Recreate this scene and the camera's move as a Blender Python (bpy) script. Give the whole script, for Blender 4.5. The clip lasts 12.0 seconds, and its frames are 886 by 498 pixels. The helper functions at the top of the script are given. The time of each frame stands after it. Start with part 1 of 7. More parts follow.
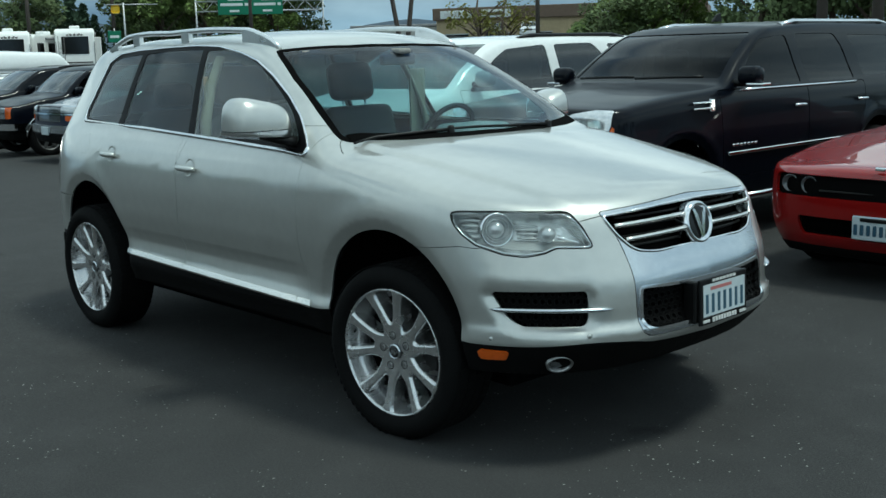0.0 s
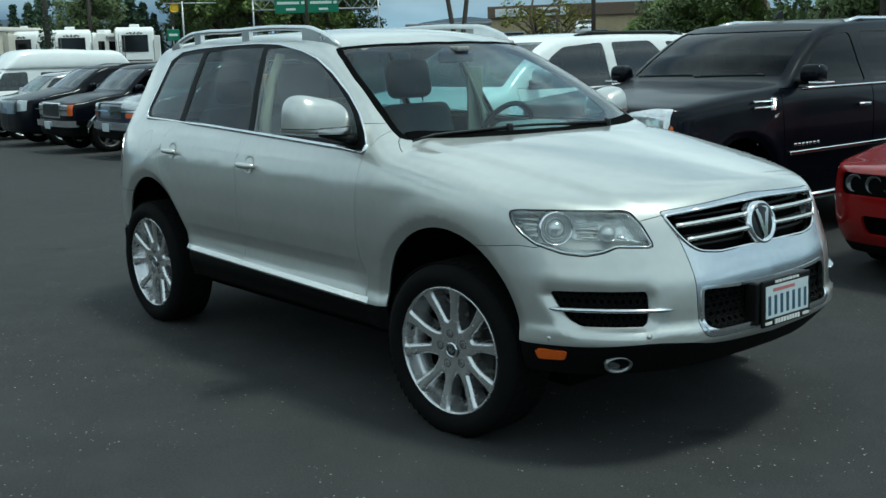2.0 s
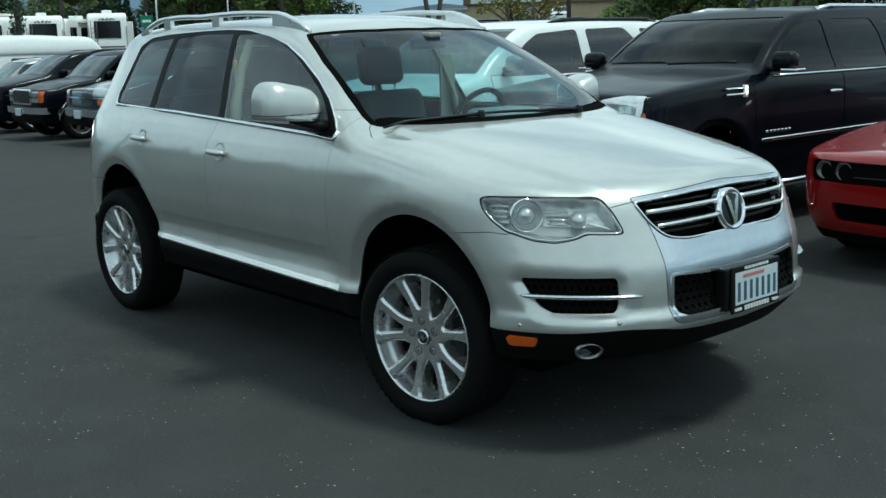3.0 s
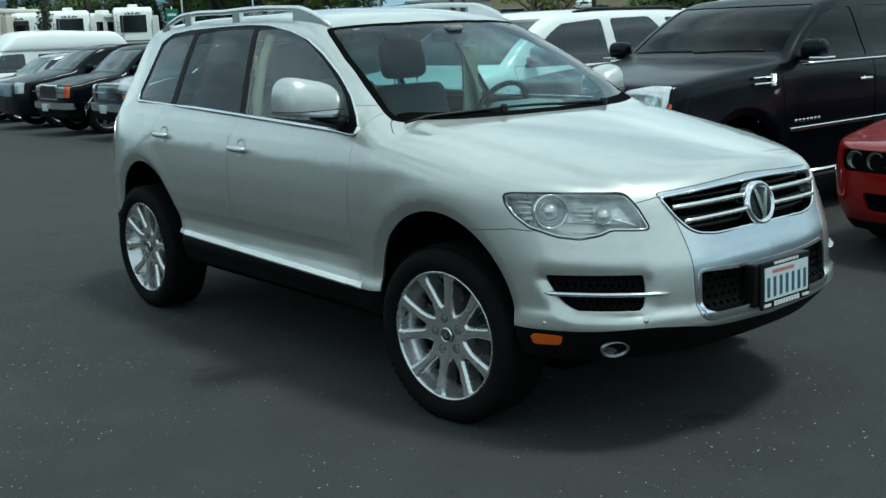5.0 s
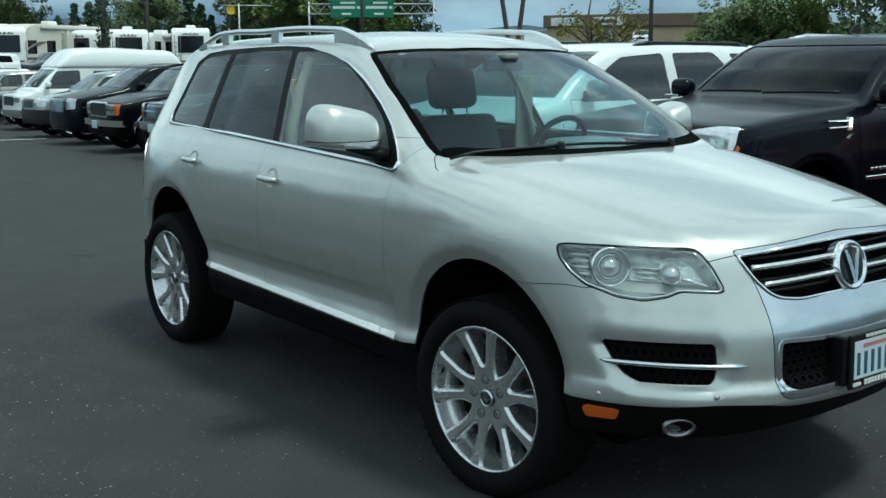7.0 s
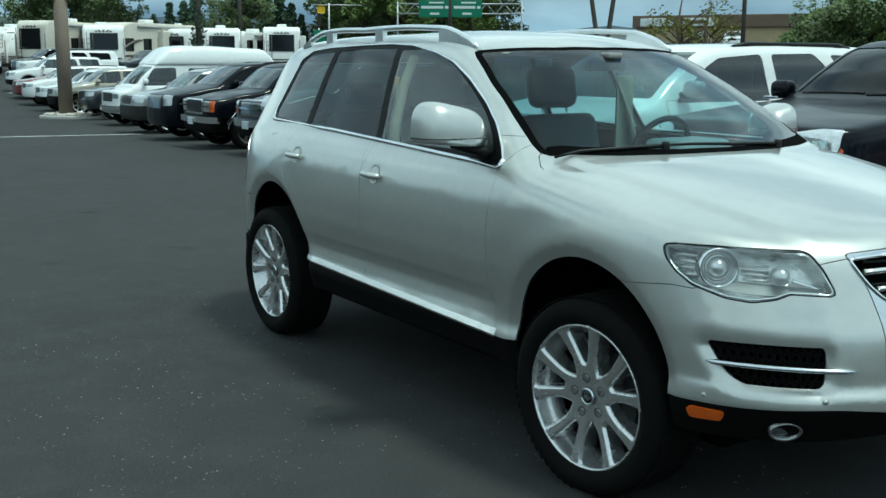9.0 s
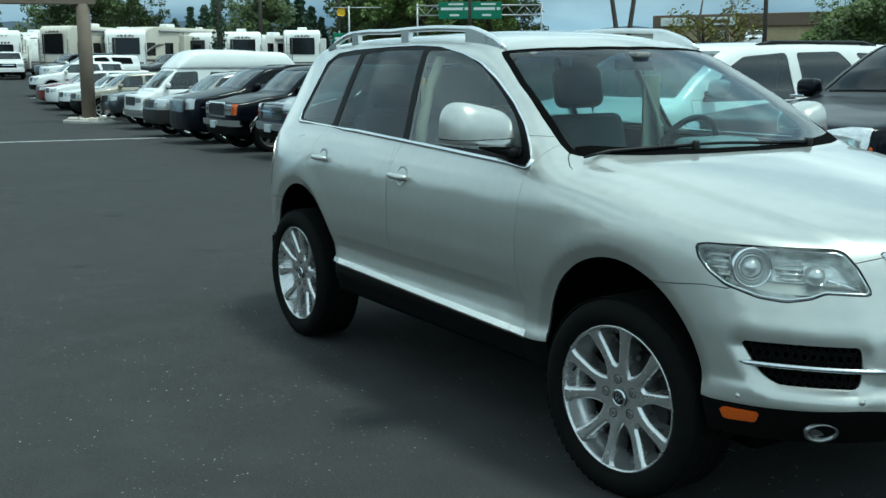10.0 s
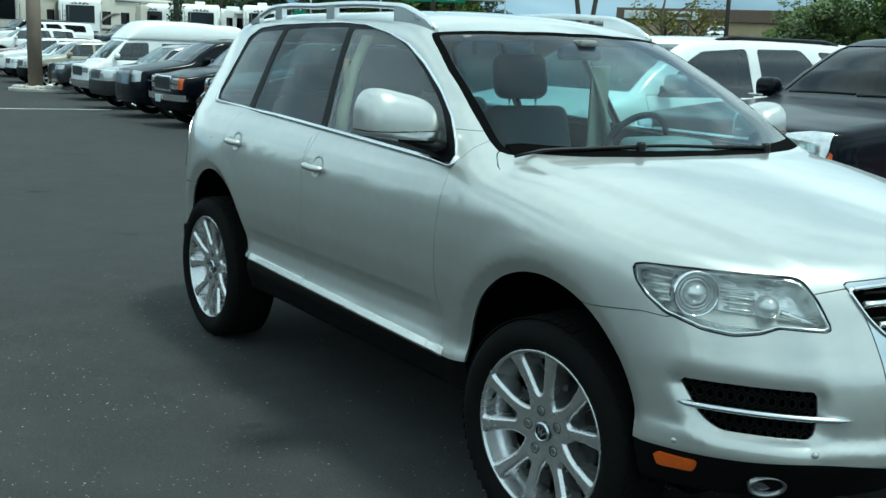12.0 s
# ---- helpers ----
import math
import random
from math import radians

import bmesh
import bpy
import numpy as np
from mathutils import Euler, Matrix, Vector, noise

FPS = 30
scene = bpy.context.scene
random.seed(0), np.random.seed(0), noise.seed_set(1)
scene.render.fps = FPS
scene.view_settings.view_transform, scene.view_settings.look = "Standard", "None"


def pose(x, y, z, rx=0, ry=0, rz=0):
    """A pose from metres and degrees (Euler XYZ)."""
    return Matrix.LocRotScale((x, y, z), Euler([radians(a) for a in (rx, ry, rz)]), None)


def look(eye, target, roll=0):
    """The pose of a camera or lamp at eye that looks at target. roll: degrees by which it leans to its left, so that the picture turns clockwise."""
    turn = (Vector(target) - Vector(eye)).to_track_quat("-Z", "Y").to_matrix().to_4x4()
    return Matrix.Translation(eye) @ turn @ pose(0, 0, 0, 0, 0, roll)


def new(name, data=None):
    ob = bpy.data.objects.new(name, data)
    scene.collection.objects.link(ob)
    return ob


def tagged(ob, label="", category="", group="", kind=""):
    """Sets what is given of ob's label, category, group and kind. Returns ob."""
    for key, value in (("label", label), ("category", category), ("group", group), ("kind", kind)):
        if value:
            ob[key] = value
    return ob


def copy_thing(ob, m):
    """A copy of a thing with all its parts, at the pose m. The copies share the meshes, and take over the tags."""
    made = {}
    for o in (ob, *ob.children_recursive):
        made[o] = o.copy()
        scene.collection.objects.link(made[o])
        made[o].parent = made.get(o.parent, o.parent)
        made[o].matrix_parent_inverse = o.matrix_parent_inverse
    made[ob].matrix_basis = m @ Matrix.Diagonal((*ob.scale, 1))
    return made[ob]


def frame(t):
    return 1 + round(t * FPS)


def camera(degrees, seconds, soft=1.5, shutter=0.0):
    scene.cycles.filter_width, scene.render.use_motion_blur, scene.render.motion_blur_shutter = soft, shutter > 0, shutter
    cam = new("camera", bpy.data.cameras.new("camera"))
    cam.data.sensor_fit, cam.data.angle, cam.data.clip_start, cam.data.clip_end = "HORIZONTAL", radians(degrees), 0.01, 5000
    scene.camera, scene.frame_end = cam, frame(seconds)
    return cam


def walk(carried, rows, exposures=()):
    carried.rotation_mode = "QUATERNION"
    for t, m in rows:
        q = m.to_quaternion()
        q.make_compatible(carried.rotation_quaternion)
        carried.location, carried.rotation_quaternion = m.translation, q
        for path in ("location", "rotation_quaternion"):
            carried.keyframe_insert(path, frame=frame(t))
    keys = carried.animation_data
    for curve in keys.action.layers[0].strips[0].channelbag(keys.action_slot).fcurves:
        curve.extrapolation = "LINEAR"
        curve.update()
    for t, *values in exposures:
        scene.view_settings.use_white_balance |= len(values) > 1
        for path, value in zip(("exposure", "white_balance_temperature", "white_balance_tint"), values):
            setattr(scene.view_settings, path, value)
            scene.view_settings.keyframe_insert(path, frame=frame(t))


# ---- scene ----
cam = camera(44.7, 12.0)
PATH = [
    (0, (3.393, -3.741, 1.611), (1.949, -2.405, 1.253), -1.5),
    (0.5, (3.372, -3.75, 1.615), (1.879, -2.467, 1.266), -1.8),
    (1, (3.366, -3.764, 1.611), (1.849, -2.508, 1.261), -1.3),
    (1.5, (3.368, -3.762, 1.609), (1.856, -2.5, 1.258), -1.3),
    (2, (3.37, -3.751, 1.61), (1.861, -2.488, 1.251), -1.5),
    (2.5, (3.375, -3.737, 1.609), (1.875, -2.466, 1.245), -1.8),
    (3, (3.376, -3.728, 1.606), (1.899, -2.435, 1.223), -1.4),
    (3.5, (3.378, -3.715, 1.602), (1.882, -2.452, 1.191), -1.8),
    (3.7, (3.375, -3.721, 1.6), (1.865, -2.467, 1.216), -1.8),
    (5.3, (3.328, -3.664, 1.623), (1.823, -2.409, 1.223), -2.2),
    (5.5, (3.313, -3.657, 1.602), (1.829, -2.374, 1.212), -1.2),
    (6, (3.129, -3.587, 1.605), (1.712, -2.233, 1.206), 1.7),
    (6.5, (3.0, -3.475, 1.607), (1.525, -2.181, 1.22), -0.1),
    (7, (2.969, -3.36, 1.608), (1.402, -2.166, 1.263), -0.2),
    (7.2, (2.963, -3.342, 1.605), (1.383, -2.168, 1.253), -0.8),
    (8.8, (2.949, -3.439, 1.598), (1.299, -2.36, 1.259), -0.3),
    (9, (2.953, -3.448, 1.602), (1.298, -2.379, 1.257), 0.2),
    (9.5, (2.952, -3.463, 1.595), (1.294, -2.403, 1.238), -0.0),
    (10, (2.924, -3.469, 1.598), (1.248, -2.432, 1.256), -0.3),
    (10.5, (2.892, -3.388, 1.595), (1.195, -2.395, 1.231), -0.9),
    (11, (2.877, -3.238, 1.593), (1.177, -2.255, 1.208), 2.0),
    (11.5, (2.822, -3.125, 1.559), (1.185, -2.079, 1.086), 1.1),
    (12, (2.578, -3.06, 1.593), (0.951, -1.958, 1.223), 2.2),
]
walk(cam, [(t, look(eye, target, roll)) for t, eye, target, roll in PATH], exposures=((0.0, -0.11, 5980.0, -9.5), (3.5, -0.01, 5930.0, -11.0), (7.0, 0.04, 5930.0, -12.5), (9.5, 0.08, 5850.0, -15.0), (10.5, 0.20, 5800.0, -16.0), (11.5, 0.29, 5800.0, -16.0), (12.0, 0.29, 5800.0, -16.0)))

# ---- world, sun, exposure ----
SUN_ELEV, SUN_AZ = 68.0, 32.0      # degrees; azimuth from +x towards +y

world = bpy.data.worlds.new("overcast_sky")
scene.world = world
world.use_nodes = True
wn, wl = world.node_tree.nodes, world.node_tree.links
wn.clear()
w_out = wn.new("ShaderNodeOutputWorld")
w_bg = wn.new("ShaderNodeBackground")
w_bg.inputs["Strength"].default_value = 0.14
sky = wn.new("ShaderNodeTexSky")
sky.sky_type = "NISHITA"
sky.sun_disc = False
sky.sun_elevation = radians(SUN_ELEV)
sky.sun_rotation = radians(90.0 - SUN_AZ)
sky.dust_density, sky.air_density = 1.5, 1.0
# broken cloud cover: brighter banks and grey bellies over the clear sky
w_tc = wn.new("ShaderNodeTexCoord")
w_map = wn.new("ShaderNodeMapping")
w_map.inputs["Scale"].default_value = (1.6, 1.6, 5.0)
w_n1 = wn.new("ShaderNodeTexNoise")
w_n1.inputs["Scale"].default_value = 1.7
w_n1.inputs["Detail"].default_value = 7.0
w_n1.inputs["Roughness"].default_value = 0.55
w_ramp = wn.new("ShaderNodeValToRGB")
w_ramp.color_ramp.elements[0].position, w_ramp.color_ramp.elements[1].position = 0.36, 0.66
w_ramp.color_ramp.elements[0].color = (3.0, 3.7, 4.6, 1)
w_ramp.color_ramp.elements[1].color = (9.0, 9.4, 9.7, 1)
w_mix = wn.new("ShaderNodeMix")
w_mix.data_type = "RGBA"
w_mix.inputs[0].default_value = 0.85
wl.new(w_tc.outputs["Generated"], w_map.inputs["Vector"])
wl.new(w_map.outputs["Vector"], w_n1.inputs["Vector"])
wl.new(w_n1.outputs["Fac"], w_ramp.inputs["Fac"])
wl.new(sky.outputs["Color"], w_mix.inputs[6])
wl.new(w_ramp.outputs["Color"], w_mix.inputs[7])
# a dark bank of rain cloud low over the horizon
w_sep = wn.new("ShaderNodeSeparateXYZ")
w_low = wn.new("ShaderNodeMapRange")
w_low.inputs["From Min"].default_value, w_low.inputs["From Max"].default_value = 0.03, 0.12
w_dim = wn.new("ShaderNodeMix")
w_dim.data_type = "RGBA"
w_dim.blend_type = "MULTIPLY"
w_dim.inputs[0].default_value = 1.0
w_tone = wn.new("ShaderNodeMix")
w_tone.data_type = "RGBA"
w_tone.inputs[6].default_value = (0.34, 0.44, 0.55, 1)
w_tone.inputs[7].default_value = (1, 1, 1, 1)
wl.new(w_tc.outputs["Generated"], w_sep.inputs["Vector"])
wl.new(w_sep.outputs["Z"], w_low.inputs["Value"])
wl.new(w_low.outputs["Result"], w_tone.inputs[0])
wl.new(w_mix.outputs[2], w_dim.inputs[6])
wl.new(w_tone.outputs[2], w_dim.inputs[7])
wl.new(w_dim.outputs[2], w_bg.inputs["Color"])
wl.new(w_bg.outputs["Background"], w_out.inputs["Surface"])

sun = new("sun", bpy.data.lights.new("sun", "SUN"))
sun.data.energy = 2.2
sun.data.angle = radians(10.0)
sun.data.color = (1.0, 0.965, 0.91)
_e, _a = radians(SUN_ELEV), radians(SUN_AZ)
sun.matrix_world = look((30 * math.cos(_e) * math.cos(_a), 30 * math.cos(_e) * math.sin(_a), 30 * math.sin(_e)), (0, 0, 0))
scene.view_settings.exposure = 0.0

# ---- materials ----
def mat(name, color, rough=0.5, metal=0.0, var=0.0, scale=6.0, bump=0.0, bump_scale=80.0, coat=0.0, spec=0.5, emit=None, island=0.0, second=None):
    """A procedural principled material: base colour varied at two scales, fine relief, optional clear coat."""
    m = bpy.data.materials.new(name)
    m.use_nodes = True
    nt = m.node_tree
    n, l = nt.nodes, nt.links
    b = n["Principled BSDF"]
    b.inputs["Base Color"].default_value = (*color, 1)
    b.inputs["Roughness"].default_value = rough
    b.inputs["Metallic"].default_value = metal
    b.inputs["Specular IOR Level"].default_value = spec
    b.inputs["Coat Weight"].default_value = coat
    b.inputs["Coat Roughness"].default_value = 0.03
    if emit:
        b.inputs["Emission Color"].default_value = (*emit[:3], 1)
        b.inputs["Emission Strength"].default_value = emit[3]
    tc = n.new("ShaderNodeTexCoord")
    if var > 0 or island > 0:
        n1 = n.new("ShaderNodeTexNoise")
        n1.inputs["Scale"].default_value = scale
        n1.inputs["Detail"].default_value = 6.0
        n2 = n.new("ShaderNodeTexNoise")
        n2.inputs["Scale"].default_value = scale * 9.0
        n2.inputs["Detail"].default_value = 3.0
        l.new(tc.outputs["Object"], n1.inputs["Vector"])
        l.new(tc.outputs["Object"], n2.inputs["Vector"])
        add = n.new("ShaderNodeMath")
        add.operation = "ADD"
        l.new(n1.outputs["Fac"], add.inputs[0])
        l.new(n2.outputs["Fac"], add.inputs[1])
        src = add.outputs[0]
        if island > 0:
            geo = n.new("ShaderNodeNewGeometry")
            a2 = n.new("ShaderNodeMath")
            a2.operation = "MULTIPLY_ADD"
            a2.inputs[1].default_value = island
            l.new(geo.outputs["Random Per Island"], a2.inputs[0])
            l.new(src, a2.inputs[2])
            src = a2.outputs[0]
        ramp = n.new("ShaderNodeMapRange")
        ramp.inputs["From Min"].default_value = 0.65
        ramp.inputs["From Max"].default_value = 1.35 + island
        l.new(src, ramp.inputs["Value"])
        mix = n.new("ShaderNodeMix")
        mix.data_type = "RGBA"
        dark = tuple(max(0.0, c * (1 - var)) for c in color)
        lite = second or tuple(min(1.0, c * (1 + var)) for c in color)
        mix.inputs[6].default_value = (*dark, 1)
        mix.inputs[7].default_value = (*lite, 1)
        l.new(ramp.outputs["Result"], mix.inputs[0])
        l.new(mix.outputs[2], b.inputs["Base Color"])
        rr = n.new("ShaderNodeMapRange")
        rr.inputs["To Min"].default_value = max(0.02, rough - 0.12 * min(1, var * 2))
        rr.inputs["To Max"].default_value = min(1.0, rough + 0.12 * min(1, var * 2))
        l.new(n1.outputs["Fac"], rr.inputs["Value"])
        l.new(rr.outputs["Result"], b.inputs["Roughness"])
    if bump > 0:
        n3 = n.new("ShaderNodeTexNoise")
        n3.inputs["Scale"].default_value = bump_scale
        n3.inputs["Detail"].default_value = 4.0
        l.new(tc.outputs["Object"], n3.inputs["Vector"])
        bp = n.new("ShaderNodeBump")
        bp.inputs["Strength"].default_value = bump
        bp.inputs["Distance"].default_value = 0.01
        l.new(n3.outputs["Fac"], bp.inputs["Height"])
        l.new(bp.outputs["Normal"], b.inputs["Normal"])
    return m


def car_paint(name, color, metal=0.0, rough=0.3, flake=0.0, coat=1.0):
    """Painted metal under a clear coat; flake gives the sparkle of metallic paint, and a thin film of dust dulls it in patches."""
    m = mat(name, color, rough, metal, var=0.05, scale=2.2, coat=coat, spec=0.5 if metal > 0.5 else 0.05)
    n, l = m.node_tree.nodes, m.node_tree.links
    b = n["Principled BSDF"]
    b.inputs["Coat Roughness"].default_value = 0.025
    b.inputs["Coat IOR"].default_value = 1.6 if metal < 0.5 else 1.75
    if flake > 0:
        tc = n.new("ShaderNodeTexCoord")
        v = n.new("ShaderNodeTexVoronoi")
        v.inputs["Scale"].default_value = 900.0
        l.new(tc.outputs["Object"], v.inputs["Vector"])
        bp = n.new("ShaderNodeBump")
        bp.inputs["Strength"].default_value = flake
        bp.inputs["Distance"].default_value = 0.001
        l.new(v.outputs["Distance"], bp.inputs["Height"])
        l.new(bp.outputs["Normal"], b.inputs["Normal"])
    return m


def glass(name, tint, ior=1.5, haze=0.0):
    """A thin tinted pane: what lies behind shows through the tint, the surroundings mirror in it."""
    m = bpy.data.materials.new(name)
    m.use_nodes = True
    n, l = m.node_tree.nodes, m.node_tree.links
    n.clear()
    out = n.new("ShaderNodeOutputMaterial")
    tr = n.new("ShaderNodeBsdfTransparent")
    tr.inputs["Color"].default_value = (*tint, 1)
    gl = n.new("ShaderNodeBsdfGlossy")
    gl.inputs["Roughness"].default_value = 0.015
    gl.inputs["Color"].default_value = (0.95, 0.97, 1, 1)
    # gloss rising from head-on to grazing view, alike from both sides of the thin pane
    lw = n.new("ShaderNodeLayerWeight")
    lw.inputs["Blend"].default_value = 0.5
    pw = n.new("ShaderNodeMath")
    pw.operation = "POWER"
    pw.inputs[1].default_value = 5.0
    fr = n.new("ShaderNodeMapRange")
    fr.inputs["To Min"].default_value = ((ior - 1) / (ior + 1)) ** 2 * 1.3
    l.new(lw.outputs["Facing"], pw.inputs[0])
    l.new(pw.outputs["Value"], fr.inputs["Value"])
    mx = n.new("ShaderNodeMixShader")
    l.new(fr.outputs["Result"], mx.inputs["Fac"])
    l.new(tr.outputs["BSDF"], mx.inputs[1])
    l.new(gl.outputs["BSDF"], mx.inputs[2])
    last = mx
    if haze > 0:
        df = n.new("ShaderNodeBsdfDiffuse")
        df.inputs["Color"].default_value = (0.55, 0.55, 0.52, 1)
        m2 = n.new("ShaderNodeMixShader")
        tc = n.new("ShaderNodeTexCoord")
        nz = n.new("ShaderNodeTexNoise")
        nz.inputs["Scale"].default_value = 3.0
        nz.inputs["Detail"].default_value = 8.0
        mr = n.new("ShaderNodeMapRange")
        mr.inputs["To Max"].default_value = haze
        l.new(tc.outputs["Object"], nz.inputs["Vector"])
        l.new(nz.outputs["Fac"], mr.inputs["Value"])
        l.new(mr.outputs["Result"], m2.inputs["Fac"])
        l.new(mx.outputs["Shader"], m2.inputs[1])
        l.new(df.outputs["BSDF"], m2.inputs[2])
        last = m2
    l.new(last.outputs["Shader"], out.inputs["Surface"])
    return m


M_SILVER = car_paint("silver_beige_metallic_paint", (0.554, 0.56, 0.531), metal=0.75, rough=0.35, flake=0.06)
# black paint; the blue of the mirrored sky is put into its base colour
M_BLACKPAINT = car_paint("sky_blued_black_paint", (0.002, 0.003, 0.006), rough=0.3, coat=0.22)
M_NAVYPAINT = car_paint("dark_blue_paint", (0.012, 0.018, 0.04), metal=0.2, rough=0.3)
M_WHITEPAINT = car_paint("white_paint", (0.80, 0.81, 0.80), rough=0.3)
M_REDPAINT = car_paint("red_paint", (0.22, 0.006, 0.006), rough=0.28)
M_GREYPAINT = car_paint("grey_paint", (0.28, 0.29, 0.29), metal=0.4, rough=0.35)
M_BEIGEPAINT = car_paint("beige_paint", (0.33, 0.31, 0.25), metal=0.3, rough=0.35)
M_CHARCOAL = car_paint("charcoal_paint", (0.03, 0.034, 0.04), metal=0.3, rough=0.3)
M_CHROME = mat("chrome", (0.82, 0.83, 0.84), 0.09, 1.0, var=0.04, scale=8)
M_STRIP = mat("bright_sill_metal", (0.86, 0.84, 0.80), 0.24, 1.0, var=0.05, scale=6)
M_SATIN = mat("satin_chrome", (0.62, 0.65, 0.68), 0.22, 1.0, var=0.05, scale=5)
M_ALLOY = mat("silver_alloy", (0.80, 0.81, 0.81), 0.28, 1.0, var=0.08, scale=14, coat=0.4)
M_WHEEL = mat("silver_wheel_paint", (0.66, 0.66, 0.66), 0.27, 0.9, var=0.10, scale=14, coat=0.5)
M_ALLOYDARK = mat("dark_alloy", (0.10, 0.10, 0.10), 0.5, 0.6, var=0.2, scale=16)
M_RUBBER = mat("tyre_rubber", (0.0065, 0.0065, 0.0065), 0.85, var=0.25, scale=12, bump=0.25, bump_scale=220, spec=0.08)
M_CLAD = mat("black_plastic_cladding", (0.005, 0.005, 0.005), 0.6, var=0.25, scale=9, bump=0.15, bump_scale=400, spec=0.06)
M_BLACK = mat("black_trim", (0.005, 0.005, 0.005), 0.4, var=0.2, scale=10, spec=0.25)
M_GLOSSBLACK = mat("gloss_black_pillar_trim", (0.006, 0.006, 0.007), 0.12, var=0.1, scale=6)
M_PILLAR = mat("black_pillar_trim", (0.003, 0.003, 0.0035), 0.4, var=0.15, scale=8, spec=0.08)
M_DARK = mat("dark_liner", (0.004, 0.004, 0.004), 0.95, var=0.2, scale=5, spec=0.02)
M_STEELBOLT = mat("bolt_steel", (0.35, 0.35, 0.35), 0.3, 0.9, var=0.2, scale=30)
M_IRON = mat("cast_iron", (0.016, 0.015, 0.014), 0.7, 0.3, var=0.3, scale=20)
M_AMBER = mat("amber_lens", (0.60, 0.10, 0.006), 0.18, var=0.12, scale=60, coat=0.6)
M_LAMPWELL = mat("lamp_reflector", (0.66, 0.67, 0.66), 0.16, 0.8, var=0.3, scale=24, bump=0.6, bump_scale=45)
M_LAMPLENS = mat("headlamp_lens", (0.46, 0.48, 0.49), 0.07, 0.6, var=0.25, scale=40, coat=1.0)
M_BRIGHTLENS = mat("bright_headlamp_lens", (0.72, 0.74, 0.75), 0.08, 0.6, var=0.25, scale=30, coat=1.0)
M_LAMPGREY = mat("lamp_bezel", (0.66, 0.67, 0.66), 0.2, 0.7, var=0.2, scale=20, bump=0.4, bump_scale=60)
M_LAMPSHELF = mat("lamp_shelf_grey", (0.40, 0.41, 0.40), 0.22, 0.55, var=0.08, scale=10, coat=0.4)
M_DARKLAMP = mat("smoked_lamp", (0.10, 0.105, 0.11), 0.12, 0.3, var=0.25, scale=30, coat=0.8)
M_TAIL = mat("tail_lamp_lens", (0.46, 0.44, 0.43), 0.22, 0.7, var=0.2, scale=25, coat=1.0)
M_LEATHER = mat("beige_leather", (0.36, 0.32, 0.25), 0.55, var=0.12, scale=10, bump=0.2, bump_scale=150)
M_DARKLEATHER = mat("dark_leather", (0.028, 0.032, 0.035), 0.55, var=0.2, scale=10, bump=0.2, bump_scale=150)
# grey plastic, lightened to include the dash reflection low in the windscreen
M_DASH = mat("reflection_paled_plastic", (0.22, 0.215, 0.195), 0.65, var=0.2, scale=10, bump=0.2, bump_scale=300)
M_LINING = mat("light_headlining", (0.25, 0.245, 0.23), 0.9, var=0.1, scale=6)
M_PROJ = mat("projector_glass", (0.55, 0.57, 0.58), 0.05, 0.6, var=0.2, scale=30, coat=1.0)
M_MIRROR = mat("mirror_glass", (0.8, 0.82, 0.84), 0.02, 1.0)
M_PLATE = mat("white_plate", (0.52, 0.58, 0.60), 0.35, var=0.08, scale=30)
M_PLATEBLUE = mat("plate_blue", (0.03, 0.085, 0.13), 0.4)
M_PLATERED = mat("plate_red", (0.45, 0.16, 0.15), 0.4)
M_PALE = mat("pale_lettering", (0.62, 0.62, 0.60), 0.5)
G_CLEAR = glass("windscreen_glass", (0.62, 0.88, 0.92), 1.30, haze=0.02)
G_SIDE = glass("green_side_glass", (0.78, 0.90, 0.86), 1.65, haze=0.16)
G_DARK = glass("privacy_glass", (0.20, 0.25, 0.25), 1.65, haze=0.015)
# dark pane whose blue tint stands in for the sky's reflection
G_NAVY = glass("sky_blued_black_glass", (0.040, 0.065, 0.12), 1.15)
G_BLACK = glass("dark_tinted_glass", (0.025, 0.030, 0.036), 1.2)
# green pane; its pale diffuse haze stands in for reflected sky
G_FRONT = glass("sky_paled_green_windscreen", (0.50, 0.66, 0.62), 1.65, haze=0.07)
G_LENS = glass("clear_lens", (0.95, 0.97, 0.96), 1.5, haze=0.02)
G_REAR = glass("grey_rear_glass", (0.30, 0.40, 0.39), 1.42, haze=0.012)




def shade_band(m, z0, z1, tint):
    """Gives a windscreen its tinted band along the top."""
    n, l = m.node_tree.nodes, m.node_tree.links
    tr = next(k for k in n if k.type == "BSDF_TRANSPARENT")
    tc, sp, mr, mx = n.new("ShaderNodeTexCoord"), n.new("ShaderNodeSeparateXYZ"), n.new("ShaderNodeMapRange"), n.new("ShaderNodeMix")
    mx.data_type = "RGBA"
    mr.interpolation_type = "SMOOTHSTEP"
    mr.inputs["From Min"].default_value, mr.inputs["From Max"].default_value = z0, z1
    mx.inputs[6].default_value = tuple(tr.inputs["Color"].default_value)
    mx.inputs[7].default_value = (*tint, 1)
    l.new(tc.outputs["Object"], sp.inputs["Vector"])
    l.new(sp.outputs["Z"], mr.inputs["Value"])
    l.new(mr.outputs["Result"], mx.inputs[0])
    l.new(mx.outputs[2], tr.inputs["Color"])


shade_band(G_CLEAR, 1.50, 1.64, (0.10, 0.20, 0.36))

